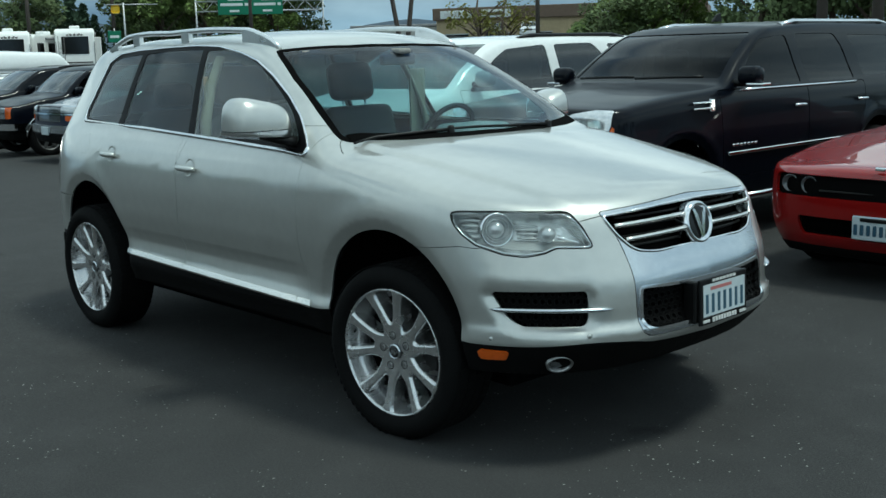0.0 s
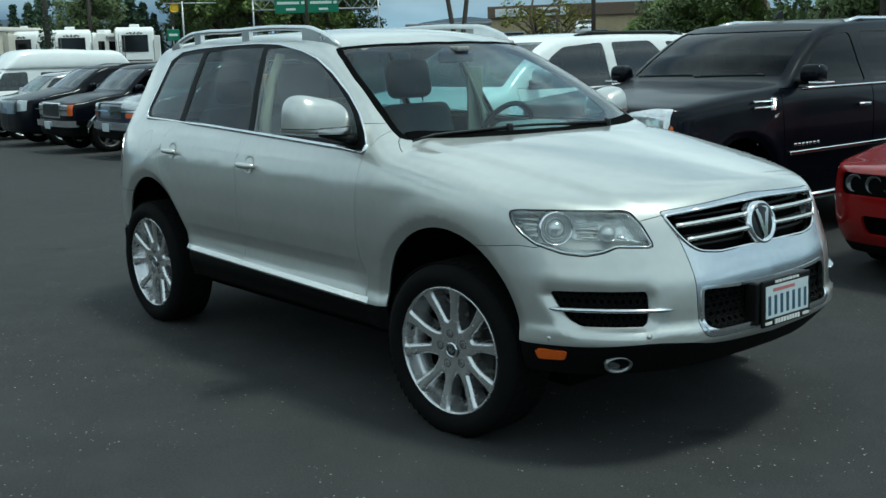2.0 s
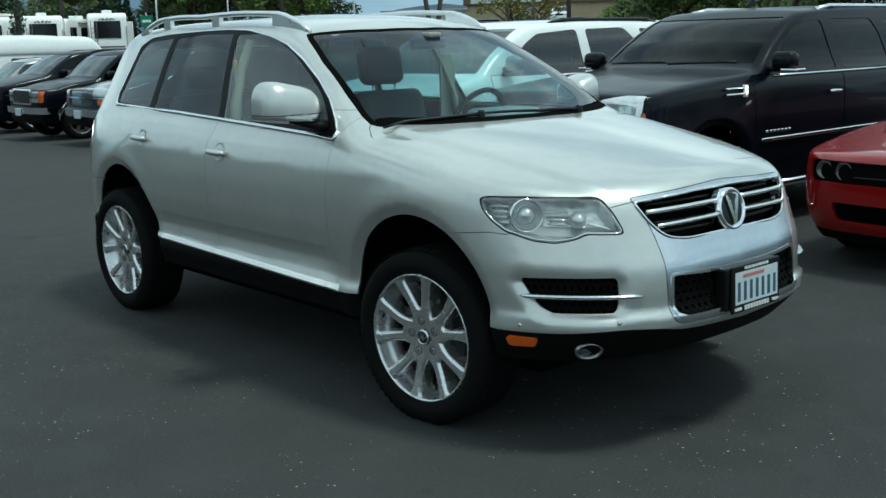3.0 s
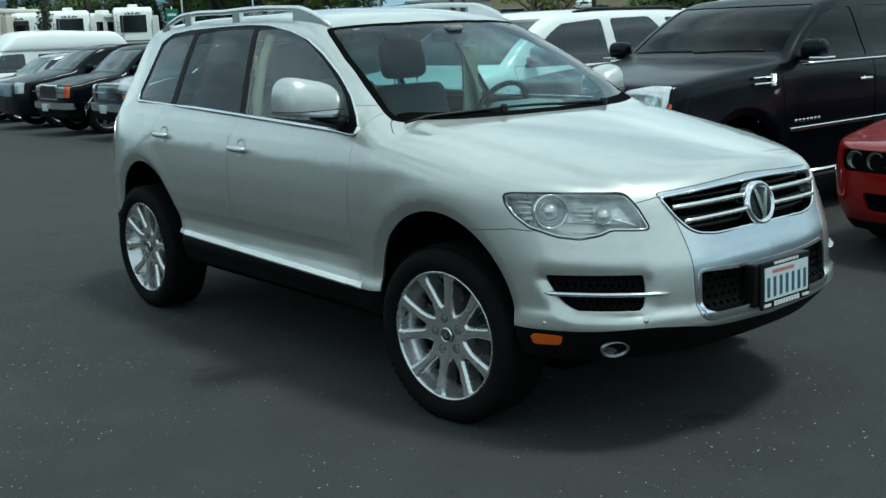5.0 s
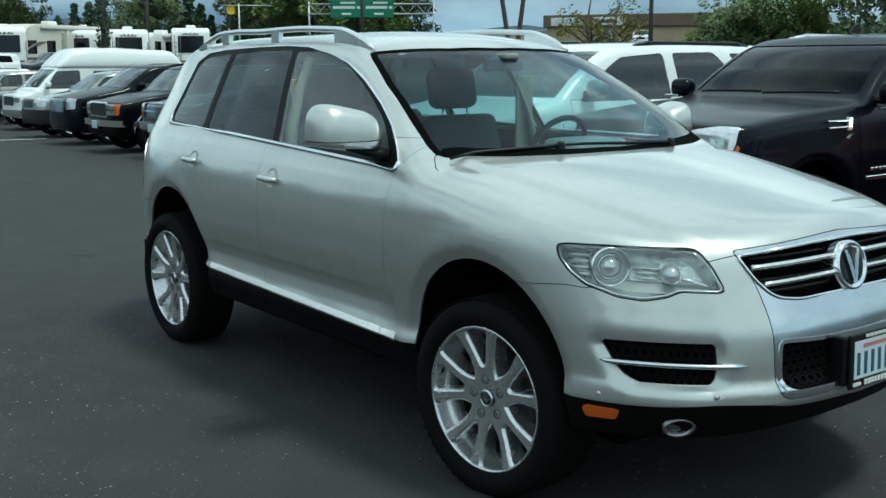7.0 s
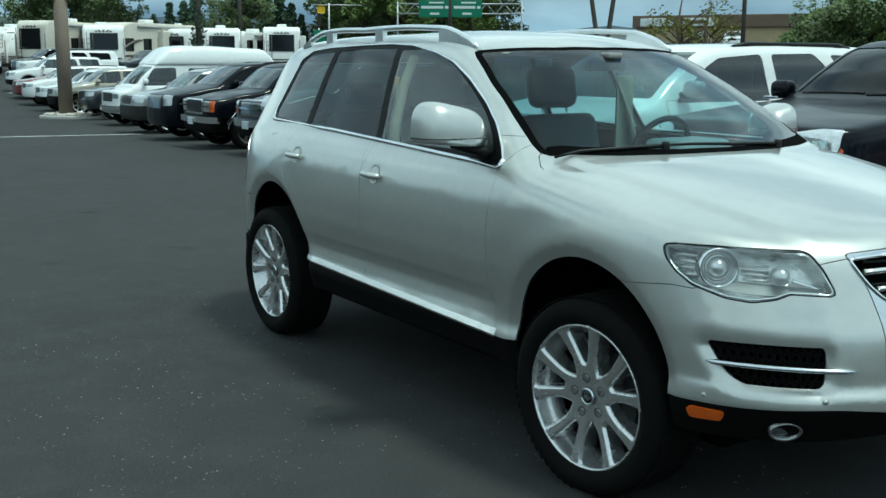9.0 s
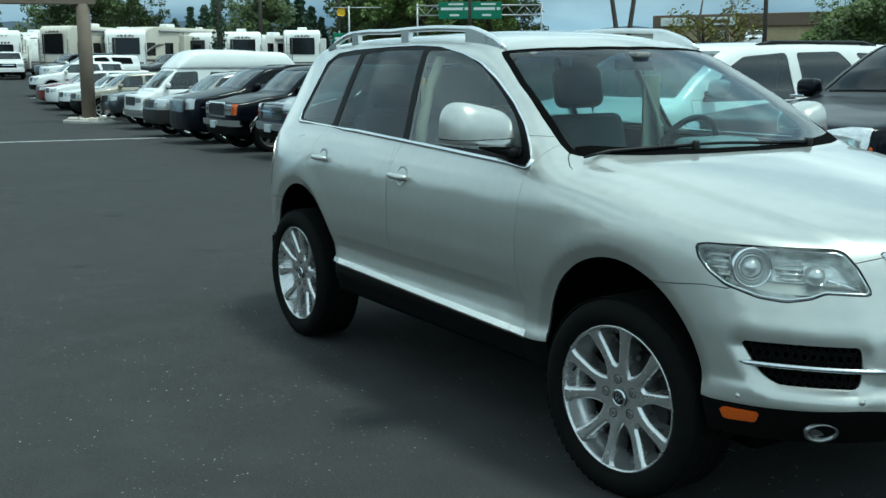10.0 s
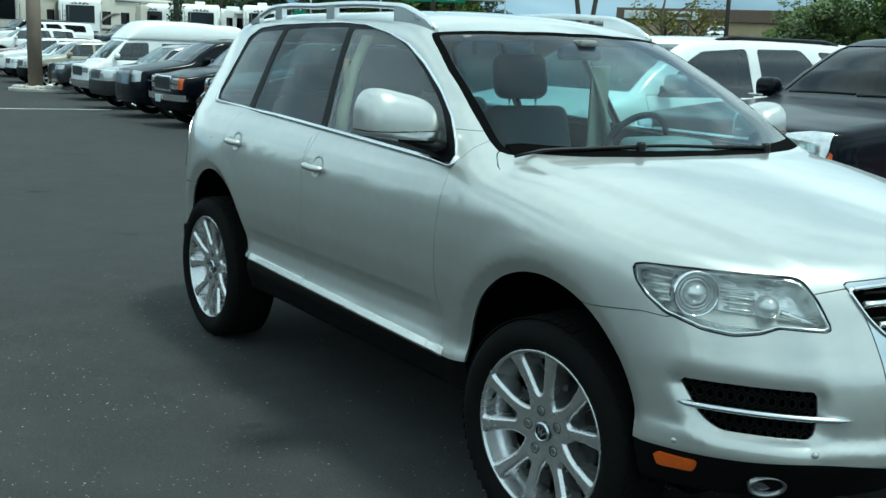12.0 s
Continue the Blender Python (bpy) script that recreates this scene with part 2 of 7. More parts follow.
# ---- mesh helpers ----
def pchip(xs, ys, q):
    """Monotone cubic interpolation; the ends go on straight."""
    xs, ys = np.asarray(xs, float), np.asarray(ys, float)
    if xs[0] > xs[-1]:
        xs, ys = xs[::-1], ys[::-1]
    h = np.diff(xs)
    d = np.diff(ys) / h
    m = np.zeros_like(xs)
    m[0], m[-1] = d[0], d[-1]
    for i in range(1, len(xs) - 1):
        if d[i - 1] * d[i] > 0:
            w1, w2 = 2 * h[i] + h[i - 1], h[i] + 2 * h[i - 1]
            m[i] = (w1 + w2) / (w1 / d[i - 1] + w2 / d[i])
    q = np.asarray(q, float)
    i = np.clip(np.searchsorted(xs, q) - 1, 0, len(xs) - 2)
    t = (q - xs[i]) / h[i]
    tc = np.clip(t, 0, 1)
    a = (1 + 2 * tc) * (1 - tc) ** 2 * ys[i] + tc * (1 - tc) ** 2 * h[i] * m[i] + tc * tc * (3 - 2 * tc) * ys[i + 1] + tc * tc * (tc - 1) * h[i] * m[i + 1]
    return a + np.where(t < 0, t * h[i] * m[i], 0) + np.where(t > 1, (t - 1) * h[i] * m[i + 1], 0)


def smax(a, b, r):
    k = np.maximum(r - np.abs(a - b), 0) / r
    return np.maximum(a, b) + k * k * k * r / 6.0


def net(field, lo, hi, h):
    """The zero surface of a field as a smooth quad mesh (surface nets, then drawn onto the surface)."""
    ax = [np.arange(a, b + h, h) for a, b in zip(lo, hi)]
    g = field(*np.meshgrid(*ax, indexing="ij"))
    s = g < 0
    nx, ny, nz = (k - 1 for k in g.shape)
    total, count = np.zeros((nx, ny, nz, 3)), np.zeros((nx, ny, nz))
    corner = [(i, j, k) for i in (0, 1) for j in (0, 1) for k in (0, 1)]
    for a in corner:
        for d in range(3):
            if a[d]:
                continue
            b = tuple(v + (n == d) for n, v in enumerate(a))
            ga = g[a[0]:a[0] + nx, a[1]:a[1] + ny, a[2]:a[2] + nz]
            gb = g[b[0]:b[0] + nx, b[1]:b[1] + ny, b[2]:b[2] + nz]
            cross = (ga < 0) != (gb < 0)
            t = np.where(cross, ga / np.where(cross, ga - gb, 1), 0)
            for c in range(3):
                total[..., c] += np.where(cross, a[c] + (t if c == d else 0), 0)
            count += cross
    has = count > 0
    ids = -np.ones(has.shape, int)
    ids[has] = np.arange(has.sum())
    base = np.stack(np.nonzero(has), -1)
    v = (base + total[has] / count[has][:, None]) * h + np.array(lo)
    quads = []
    for d in range(3):
        e, f = (d + 1) % 3, (d + 2) % 3
        sl = [slice(1, -1)] * 3
        sl[d] = slice(0, None)
        a = [slice(1, -1)] * 3
        a[d] = slice(0, -1)
        b = [slice(1, -1)] * 3
        b[d] = slice(1, None)
        sa, sb = s[tuple(a)], s[tuple(b)]
        idx = np.stack(np.nonzero(sa != sb), -1)
        flip = sa[tuple(idx.T)]
        for n in (e, f):
            idx[:, n] += 1
        def cell(de, df):
            c = idx.copy()
            c[:, e] -= de
            c[:, f] -= df
            return ids[tuple(c.T)]
        q = np.stack([cell(0, 0), cell(1, 0), cell(1, 1), cell(0, 1)], -1)
        quads.append(np.where(flip[:, None], q, q[:, ::-1]))
    f = np.concatenate(quads)
    f = f[(f >= 0).all(1)]
    for _ in range(4):
        v -= step_to(field, v, h)
    return v, f


def gradient(field, v, e=1e-3):
    return np.stack([field(*(v + np.eye(3)[d] * e).T) - field(*(v - np.eye(3)[d] * e).T) for d in range(3)], -1) / (2 * e)


def step_to(field, v, h):
    g = gradient(field, v)
    d = field(*v.T)[:, None] * g / np.maximum((g * g).sum(1), 1e-6)[:, None]
    size = np.linalg.norm(d, axis=1)[:, None]
    return d * np.minimum(1, 0.6 * h / np.maximum(size, 1e-9))


def clip(v, f, g):
    """Cuts faces (quads; a triangle repeats its last corner) along g = 0. Returns all corners, the faces with g < 0, those with g > 0."""
    g = np.where(np.abs(g) < 1e-5, 1e-5, g)
    neg = g < 0
    c = neg[f].sum(1)
    inside, outside, mixed = f[c == 4], f[c == 0], f[(c > 0) & (c < 4)]
    extra, known, keep_in, keep_out = [], {}, [], []
    def cut(a, b):
        key = (a, b) if a < b else (b, a)
        if key not in known:
            t = g[a] / (g[a] - g[b])
            known[key] = len(v) + len(extra)
            extra.append(v[a] + t * (v[b] - v[a]))
        return known[key]
    def put(poly, to):
        for i in range(1, len(poly) - 1, 2):
            q = poly[i:i + 3]
            to.append((poly[0], *q, *([q[-1]] * (3 - len(q)))))
    for face in mixed.tolist():
        ring = [p for i, p in enumerate(face) if p != face[i - 1]]
        a_in, a_out = [], []
        for i, p in enumerate(ring):
            q = ring[(i + 1) % len(ring)]
            (a_in if neg[p] else a_out).append(p)
            if neg[p] != neg[q]:
                m = cut(p, q)
                a_in.append(m)
                a_out.append(m)
        if len(a_in) > 2:
            put(a_in, keep_in)
        if len(a_out) > 2:
            put(a_out, keep_out)
    v2 = np.concatenate([v, np.array(extra).reshape(-1, 3)])
    join = lambda a, b: np.concatenate([a, np.array(b, int).reshape(-1, 4)])
    return v2, join(inside, keep_in), join(outside, keep_out)


def poly_dist(px, pz, pts):
    """Signed distance to a closed polygon (negative inside)."""
    pts = np.asarray(pts, float)
    d = np.full(px.shape, 1e9)
    sign = np.ones(px.shape)
    for a, b in zip(pts, np.roll(pts, -1, 0)):
        ex, ez = b - a
        wx, wz = px - a[0], pz - a[1]
        t = np.clip((wx * ex + wz * ez) / (ex * ex + ez * ez + 1e-12), 0, 1)
        d = np.minimum(d, (wx - ex * t) ** 2 + (wz - ez * t) ** 2)
        c1, c2, c3 = pz >= a[1], pz < b[1], ex * wz > ez * wx
        sign = np.where((c1 & c2 & c3) | (~c1 & ~c2 & ~c3), -sign, sign)
    return sign * np.sqrt(d)


def rounded(pts, r, n=5):
    """A polygon with its corners rounded; r one radius or one per corner."""
    pts = [np.array(p, float) for p in pts]
    rs = r if isinstance(r, (list, tuple)) else [r] * len(pts)
    out = []
    for i, p in enumerate(pts):
        a, b = pts[i - 1] - p, pts[(i + 1) % len(pts)] - p
        la, lb = np.linalg.norm(a), np.linalg.norm(b)
        d = min(rs[i], 0.49 * la, 0.49 * lb)
        s, e = p + a / la * d, p + b / lb * d
        for k in range(n + 1):
            t = k / n
            out.append((1 - t) ** 2 * s + 2 * t * (1 - t) * p + t * t * e)
    return np.array(out)


def mesh_from(v, f, smooth=True, normals=None):
    """A mesh of the used corners; repeated corners make triangles. normals: for the first corners, the surface's own."""
    me = bpy.data.meshes.new("m")
    if len(f) == 0:
        return me
    used = np.unique(f)
    order = np.zeros(len(v), int)
    order[used] = np.arange(len(used))
    faces = []
    for q in order[f].tolist():
        ring = [p for i, p in enumerate(q) if p != q[i - 1]]
        if len(ring) > 2:
            faces.append(ring)
    me.from_pydata(v[used].tolist(), [], faces)
    if smooth:
        me.polygons.foreach_set("use_smooth", [True] * len(me.polygons))
    if normals is not None:
        own = np.zeros((len(v), 3))
        own[:len(normals)] = normals
        me.normals_split_custom_set_from_vertices(own[used].tolist())
    return me


def flange(v, f, normal, depth):
    """Adds an inward-turned edge of that depth along the open border, so that the sheet reads as thick."""
    edges = {}
    for q in f.tolist():
        ring = [p for i, p in enumerate(q) if p != q[i - 1]]
        for i, p in enumerate(ring):
            r = ring[(i + 1) % len(ring)]
            if (r, p) in edges:
                del edges[(r, p)]
            else:
                edges[(p, r)] = True
    rim = sorted({p for e in edges for p in e})
    n = normal(v[rim])
    at = {p: len(v) + len(rim) + i for i, p in enumerate(rim)}
    dup = {p: len(v) + i for i, p in enumerate(rim)}
    v2 = np.concatenate([v, v[rim], v[rim] - n * depth])
    wall = [(dup[b], dup[a], at[a], at[b]) for a, b in edges]
    return v2, np.concatenate([f, np.array(wall, int).reshape(-1, 4)])


def part(name, data, material, parent=None, label=""):
    """One mesh object, from a bmesh or a mesh, under its thing."""
    if isinstance(data, bmesh.types.BMesh):
        me = bpy.data.meshes.new(name)
        data.to_mesh(me)
        data.free()
    else:
        me = data
    me.name = name
    for m in material if isinstance(material, (list, tuple)) else [material]:
        me.materials.append(m)
    ob = new(name, me)
    ob.parent = parent
    if label:
        tagged(ob, label)
    return ob


def thing(name, m, label, category, group="", kind=""):
    e = new(name)
    e.empty_display_size = 0.2
    e.matrix_world = m
    return tagged(e, label, category, group, kind)


def bm_box(x0, x1, y0, y1, z0, z1, bevel=0.0, seg=2, bm=None):
    bm = bm or bmesh.new()
    r = bmesh.ops.create_cube(bm, size=1.0, matrix=Matrix.LocRotScale(((x0 + x1) / 2, (y0 + y1) / 2, (z0 + z1) / 2), None, (abs(x1 - x0), abs(y1 - y0), abs(z1 - z0))))
    if bevel > 0:
        es = list({e for q in r["verts"] for e in q.link_edges})
        bmesh.ops.bevel(bm, geom=es, offset=bevel, segments=seg, profile=0.5, affect="EDGES")
    return bm


def bm_tube(path, radius, sides=8, bm=None, squash=1.0, caps=True):
    """A tube along a line of points; radius one number or one per point."""
    bm = bm or bmesh.new()
    pts = [Vector(p) for p in path]
    rings = []
    for i, p in enumerate(pts):
        d = (pts[min(i + 1, len(pts) - 1)] - pts[max(i - 1, 0)]).normalized()
        up = Vector((0, 0, 1)) if abs(d.z) < 0.95 else Vector((1, 0, 0))
        s = d.cross(up).normalized()
        u = s.cross(d)
        r = radius[i] if isinstance(radius, (list, tuple)) else radius
        rings.append([bm.verts.new(p + s * math.cos(a) * r + u * math.sin(a) * r * squash) for a in [2 * math.pi * k / sides for k in range(sides)]])
    for a, b in zip(rings, rings[1:]):
        for k in range(sides):
            bm.faces.new((a[k], b[k], b[(k + 1) % sides], a[(k + 1) % sides])).smooth = True
    if caps:
        bm.faces.new(rings[0])
        bm.faces.new(rings[-1][::-1])
    bmesh.ops.recalc_face_normals(bm, faces=bm.faces)
    return bm


def bm_lathe(profile, sides=48, axis="y", bm=None, start=0.0, stop=2 * math.pi):
    """Turns a profile of (radius, along) about the y axis (or z)."""
    bm = bm or bmesh.new()
    rings = []
    full = stop - start > 6.28
    count = sides if full else sides + 1
    for k in range(count):
        a = start + (stop - start) * k / sides
        c, s = math.cos(a), math.sin(a)
        rings.append([bm.verts.new((r * c, h, r * s) if axis == "y" else (r * c, r * s, h)) for r, h in profile])
    for k in range(sides):
        a, b = rings[k], rings[(k + 1) % count]
        for i in range(len(profile) - 1):
            bm.faces.new((a[i], a[i + 1], b[i + 1], b[i])).smooth = True
    bmesh.ops.recalc_face_normals(bm, faces=bm.faces)
    return bm


def bm_prism(pts, y0, y1, plane="xz", bevel=0.0, bm=None):
    """A polygon pushed out to a slab."""
    bm = bm or bmesh.new()
    place = {"xz": lambda p, y: (p[0], y, p[1]), "yz": lambda p, y: (y, p[0], p[1]), "xy": lambda p, y: (p[0], p[1], y)}[plane]
    a = [bm.verts.new(place(p, y0)) for p in pts]
    b = [bm.verts.new(place(p, y1)) for p in pts]
    faces = [bm.faces.new(a), bm.faces.new(b[::-1])]
    for i in range(len(pts)):
        j = (i + 1) % len(pts)
        faces.append(bm.faces.new((a[i], b[i], b[j], a[j])))
    bmesh.ops.recalc_face_normals(bm, faces=faces)
    if bevel > 0:
        bmesh.ops.bevel(bm, geom=list({e for q in faces for e in q.edges}), offset=bevel, segments=2, profile=0.5, affect="EDGES")
    return bm

# ---- ground ----
def asphalt():
    m = bpy.data.materials.new("asphalt")
    m.use_nodes = True
    n, l = m.node_tree.nodes, m.node_tree.links
    b = n["Principled BSDF"]
    tc = n.new("ShaderNodeTexCoord")
    def noise_node(scale, detail, rough=0.5):
        t = n.new("ShaderNodeTexNoise")
        t.inputs["Scale"].default_value, t.inputs["Detail"].default_value, t.inputs["Roughness"].default_value = scale, detail, rough
        l.new(tc.outputs["Object"], t.inputs["Vector"])
        return t
    def mix(fac, a, c):
        x = n.new("ShaderNodeMix")
        x.data_type = "RGBA"
        l.new(fac, x.inputs[0])
        for k, v in ((6, a), (7, c)):
            if isinstance(v, tuple):
                x.inputs[k].default_value = (*v, 1)
            else:
                l.new(v, x.inputs[k])
        return x.outputs[2]
    def ramp(src, lo, hi):
        r = n.new("ShaderNodeMapRange")
        r.inputs["From Min"].default_value, r.inputs["From Max"].default_value = lo, hi
        l.new(src, r.inputs["Value"])
        return r.outputs["Result"]
    big, mid, fine = noise_node(0.35, 5), noise_node(3.0, 6, 0.6), noise_node(110.0, 3, 0.7)
    base = mix(ramp(big.outputs["Fac"], 0.35, 0.7), (0.023, 0.023, 0.023), (0.033, 0.033, 0.033))
    base = mix(ramp(mid.outputs["Fac"], 0.45, 0.75), base, (0.040, 0.040, 0.040))
    base = mix(ramp(fine.outputs["Fac"], 0.42, 0.72), base, (0.054, 0.054, 0.053))
    # pale stone chips in the binder
    vor = n.new("ShaderNodeTexVoronoi")
    vor.inputs["Scale"].default_value = 55.0
    l.new(tc.outputs["Object"], vor.inputs["Vector"])
    sep = n.new("ShaderNodeSeparateColor")
    l.new(vor.outputs["Color"], sep.inputs["Color"])
    size = n.new("ShaderNodeMath")
    size.operation = "MULTIPLY_ADD"
    size.inputs[1].default_value = -0.22
    l.new(sep.outputs["Green"], size.inputs[0])
    l.new(vor.outputs["Distance"], size.inputs[2])
    near = ramp(size.outputs[0], 0.12, -0.02)
    few = ramp(sep.outputs["Red"], 0.83, 0.95)
    patch = ramp(noise_node(1.3, 5).outputs["Fac"], 0.40, 0.62)
    mul = n.new("ShaderNodeMath")
    mul.operation = "MULTIPLY"
    l.new(near, mul.inputs[0])
    l.new(few, mul.inputs[1])
    mul2 = n.new("ShaderNodeMath")
    mul2.operation = "MULTIPLY"
    l.new(mul.outputs[0], mul2.inputs[0])
    l.new(patch, mul2.inputs[1])
    base = mix(mul2.outputs[0], base, (0.42, 0.42, 0.39))
    # dark oil spots
    spot = ramp(noise_node(1.9, 2).outputs["Fac"], 0.70, 0.78)
    base = mix(spot, base, (0.014, 0.014, 0.014))
    l.new(base, b.inputs["Base Color"])
    b.inputs["Roughness"].default_value = 0.88
    b.inputs["Specular IOR Level"].default_value = 0.25
    bp = n.new("ShaderNodeBump")
    bp.inputs["Strength"].default_value, bp.inputs["Distance"].default_value = 0.55, 0.006
    l.new(fine.outputs["Fac"], bp.inputs["Height"])
    l.new(bp.outputs["Normal"], b.inputs["Normal"])
    return m


M_ASPHALT = asphalt()
def ground_z(x):
    """The lot falls gently along the parked row and rises again beyond it."""
    return np.where(np.asarray(x, float) > -3.0, 0.0, pchip([-160, -110, -74, -57, -52, -45, -32, -20, -9, -3, 0], [0.9, 0.8, 0.57, 0.06, -0.25, -0.50, -0.45, -0.28, -0.08, 0.0, 0.0], x))


xs = sorted(set([-1500.0, -900, -500, -300, 300, 900, 1500] + [float(k) for k in range(-200, 61, 4)]))
ys = [-1500.0, -900, -500, -300, -150, -80, -40, -20, -10, 0, 10, 20, 40, 80, 150, 300, 500, 900, 1500]
gv = np.array([(x, y, float(ground_z(max(x, -160)))) for x in xs for y in ys])
gf = np.array([(i * len(ys) + j, (i + 1) * len(ys) + j, (i + 1) * len(ys) + j + 1, i * len(ys) + j + 1) for i in range(len(xs) - 1) for j in range(len(ys) - 1)])
ground = tagged(part("ground", mesh_from(gv, gf), M_ASPHALT), "dark grey asphalt lot with pale stone chips", "ground", kind="structure")

# ---- silver SUV: the form of its body (x forward from the front axle, y to its left, z up) ----
def body_field(s):
    """The field of a car body (negative inside), from its side, plan, nose and tail lines."""
    def field(x, y, z):
        a = np.abs(y)
        w = pchip(*s["wide"], z) + pchip(*s["taper"], x) * np.clip((z - 0.3) / 0.7, 0, 1.6) + pchip(*s["pinch"], x)
        if "crease" in s:
            w = w + pchip(*s["crease"], z) * np.clip(pchip(*s["crease_run"], x), 0, 1)
        for cx, cz, r, out in s["arches"]:
            d = np.hypot(x - cx, z - cz) - r
            w = w + 0.5 * out * np.exp(-((d - 0.07) / 0.06) ** 2) - 1.7 * out * np.clip((0.046 - d) / 0.046, 0, 1) * np.clip((d + 0.15) / 0.02, 0, 1)
        fw = (a - w) / 1.04
        xs = x + s["sweep"] * a * a
        top = pchip(*s["top"], xs) - pchip(*s["crown"], xs) * a * a
        if "dome" in s:
            edge = pchip(*s["dome"], x)
            top = top + s["dome_high"] * np.clip((edge - a) / 0.06 + 0.5, 0, 1) ** 2 * (3 - 2 * np.clip((edge - a) / 0.06 + 0.5, 0, 1))
        slope = pchip(*s["slope"], xs)
        ft = (z - top) * slope
        fn = (x - pchip(*s["nose"], z) + pchip(*s["nose_plan"], a)) * pchip(*s["nose_slope"], a)
        fr = (pchip(*s["tail"], z) + pchip(*s["tail_plan"], a) - x) * 0.8
        r = pchip(*s["round"], x)
        f = smax(smax(fw, ft, r), smax(fn, fr, 0.05), s["nose_round"])
        return np.maximum(f, (s["bottom"] - z))
    return field


SUV = dict(
    wide=([0.25, 0.40, 0.48, 0.56, 0.66, 0.80, 0.92, 1.02, 1.10, 1.17, 1.22, 1.27, 1.45, 1.60, 1.70, 1.80],
          [0.86, 0.900, 0.922, 0.907, 0.919, 0.944, 0.952, 0.948, 0.934, 0.908, 0.880, 0.858, 0.785, 0.715, 0.665, 0.61]),
    taper=([-4.2, -3.6, -3.3, -3.0, -2.4, -1.8, -0.6, 0.0, 0.5, 1.0], [-0.24, -0.140, -0.085, -0.045, -0.012, 0.0, 0.0, -0.006, -0.02, -0.05]),
    pinch=([-4, -3.2, 0.5, 1.0], [0.0, 0.0, 0.0, 0.0]),
    arches=[(-0.02, 0.47, 0.425, 0.012), (-2.80, 0.478, 0.432, 0.012)],
    crease=([0.40, 0.47, 0.53, 0.585, 0.615, 0.65, 0.69, 0.76, 0.86, 0.95], [0.0, 0.006, 0.006, -0.003, -0.010, -0.005, 0.006, 0.007, 0.003, 0.0]),
    crease_run=([-4.0, -2.50, -2.34, -2.20, -0.75, -0.60, -0.46, 1.0], [0.0, 0.0, 0.5, 1.0, 1.0, 0.5, 0.0, 0.0]),
    sweep=0.20,
    top=([-3.9, -3.4, -3.0, -2.4, -1.8, -1.4, -1.18, -1.05, -0.80, -0.50, -0.27, -0.19, -0.05, 0.2, 0.5, 0.7, 0.85, 0.98, 1.1],
         [1.56, 1.665, 1.715, 1.742, 1.745, 1.728, 1.700, 1.662, 1.545, 1.385, 1.255, 1.225, 1.205, 1.165, 1.110, 1.065, 1.020, 0.96, 0.88]),
    crown=([-3.5, -1.2, -0.6, -0.1, 0.5, 1.0], [0.10, 0.10, 0.07, 0.05, 0.07, 0.09]),
    slope=([-3.6, -1.4, -1.0, -0.4, -0.1, 0.7, 1.0], [0.98, 0.98, 0.88, 0.88, 0.98, 0.97, 0.9]),
    dome=([-0.5, 0.0, 0.5, 0.9, 1.2], [0.74, 0.70, 0.63, 0.56, 0.5]),
    dome_high=0.014,
    nose=([0.30, 0.40, 0.46, 0.505, 0.535, 0.575, 0.64, 0.72, 0.80, 0.88, 0.96, 1.02, 1.10], [0.80, 0.905, 0.962, 0.992, 0.992, 0.972, 0.968, 0.958, 0.930, 0.900, 0.872, 0.845, 0.78]),
    nose_plan=([0.0, 0.25, 0.45, 0.60, 0.72, 0.81, 0.88, 0.925, 0.96, 1.0], [0.0, 0.012, 0.045, 0.110, 0.210, 0.335, 0.485, 0.640, 0.84, 1.2]),
    nose_slope=([0.0, 0.45, 0.70, 0.85, 0.95], [1.0, 0.96, 0.70, 0.45, 0.25]),
    tail=([0.3, 0.5, 0.75, 0.95, 1.1, 1.25, 1.45, 1.65, 1.8], [-3.66, -3.76, -3.79, -3.76, -3.71, -3.63, -3.50, -3.35, -3.20]),
    tail_plan=([0.0, 0.40, 0.55, 0.68, 0.78, 0.86, 0.95], [0.0, 0.03, 0.075, 0.16, 0.28, 0.45, 0.75]),
    round=([-3.5, -1.6, -0.9, -0.3, 0.4, 0.9], [0.14, 0.13, 0.08, 0.13, 0.16, 0.14]),
    nose_round=0.10,
    bottom=0.36,
)
suv_field = body_field(SUV)

# ---- silver SUV: cutting the body into its panels ----
def normals_of(field):
    def n(p):
        g = gradient(field, p)
        return g / np.maximum(np.linalg.norm(g, axis=1), 1e-9)[:, None]
    return n


class Shell:
    """A body surface from which panels are cut one after another."""
    def __init__(self, field, lo, hi, h):
        self.field, self.normal = field, normals_of(field)
        self.v, self.f = net(field, lo, hi, h)

    def take(self, g, gap=0.0):
        """Removes what lies within g < 0 and returns it as (corners, faces); gap: half the open joint around it."""
        wide = gap if callable(gap) else (lambda p: gap)
        v, inside, self.f = clip(self.v, self.f, g(self.v) - wide(self.v))
        self.v = v
        if gap:
            v, inside, _ = clip(v, inside, g(v) + wide(v))
        return v, inside


def panel(name, v, f, normal, material, parent, label="", depth=0.012, lift=0.0):
    used = np.unique(f)
    own = np.zeros((len(v), 3))
    if len(used):
        own[used] = normal(v[used])
    if lift:
        v = v + own * lift
    if depth:
        v, f = flange(v, f, normal, depth)
    return part(name, mesh_from(v, f, True, own), material, parent, label)


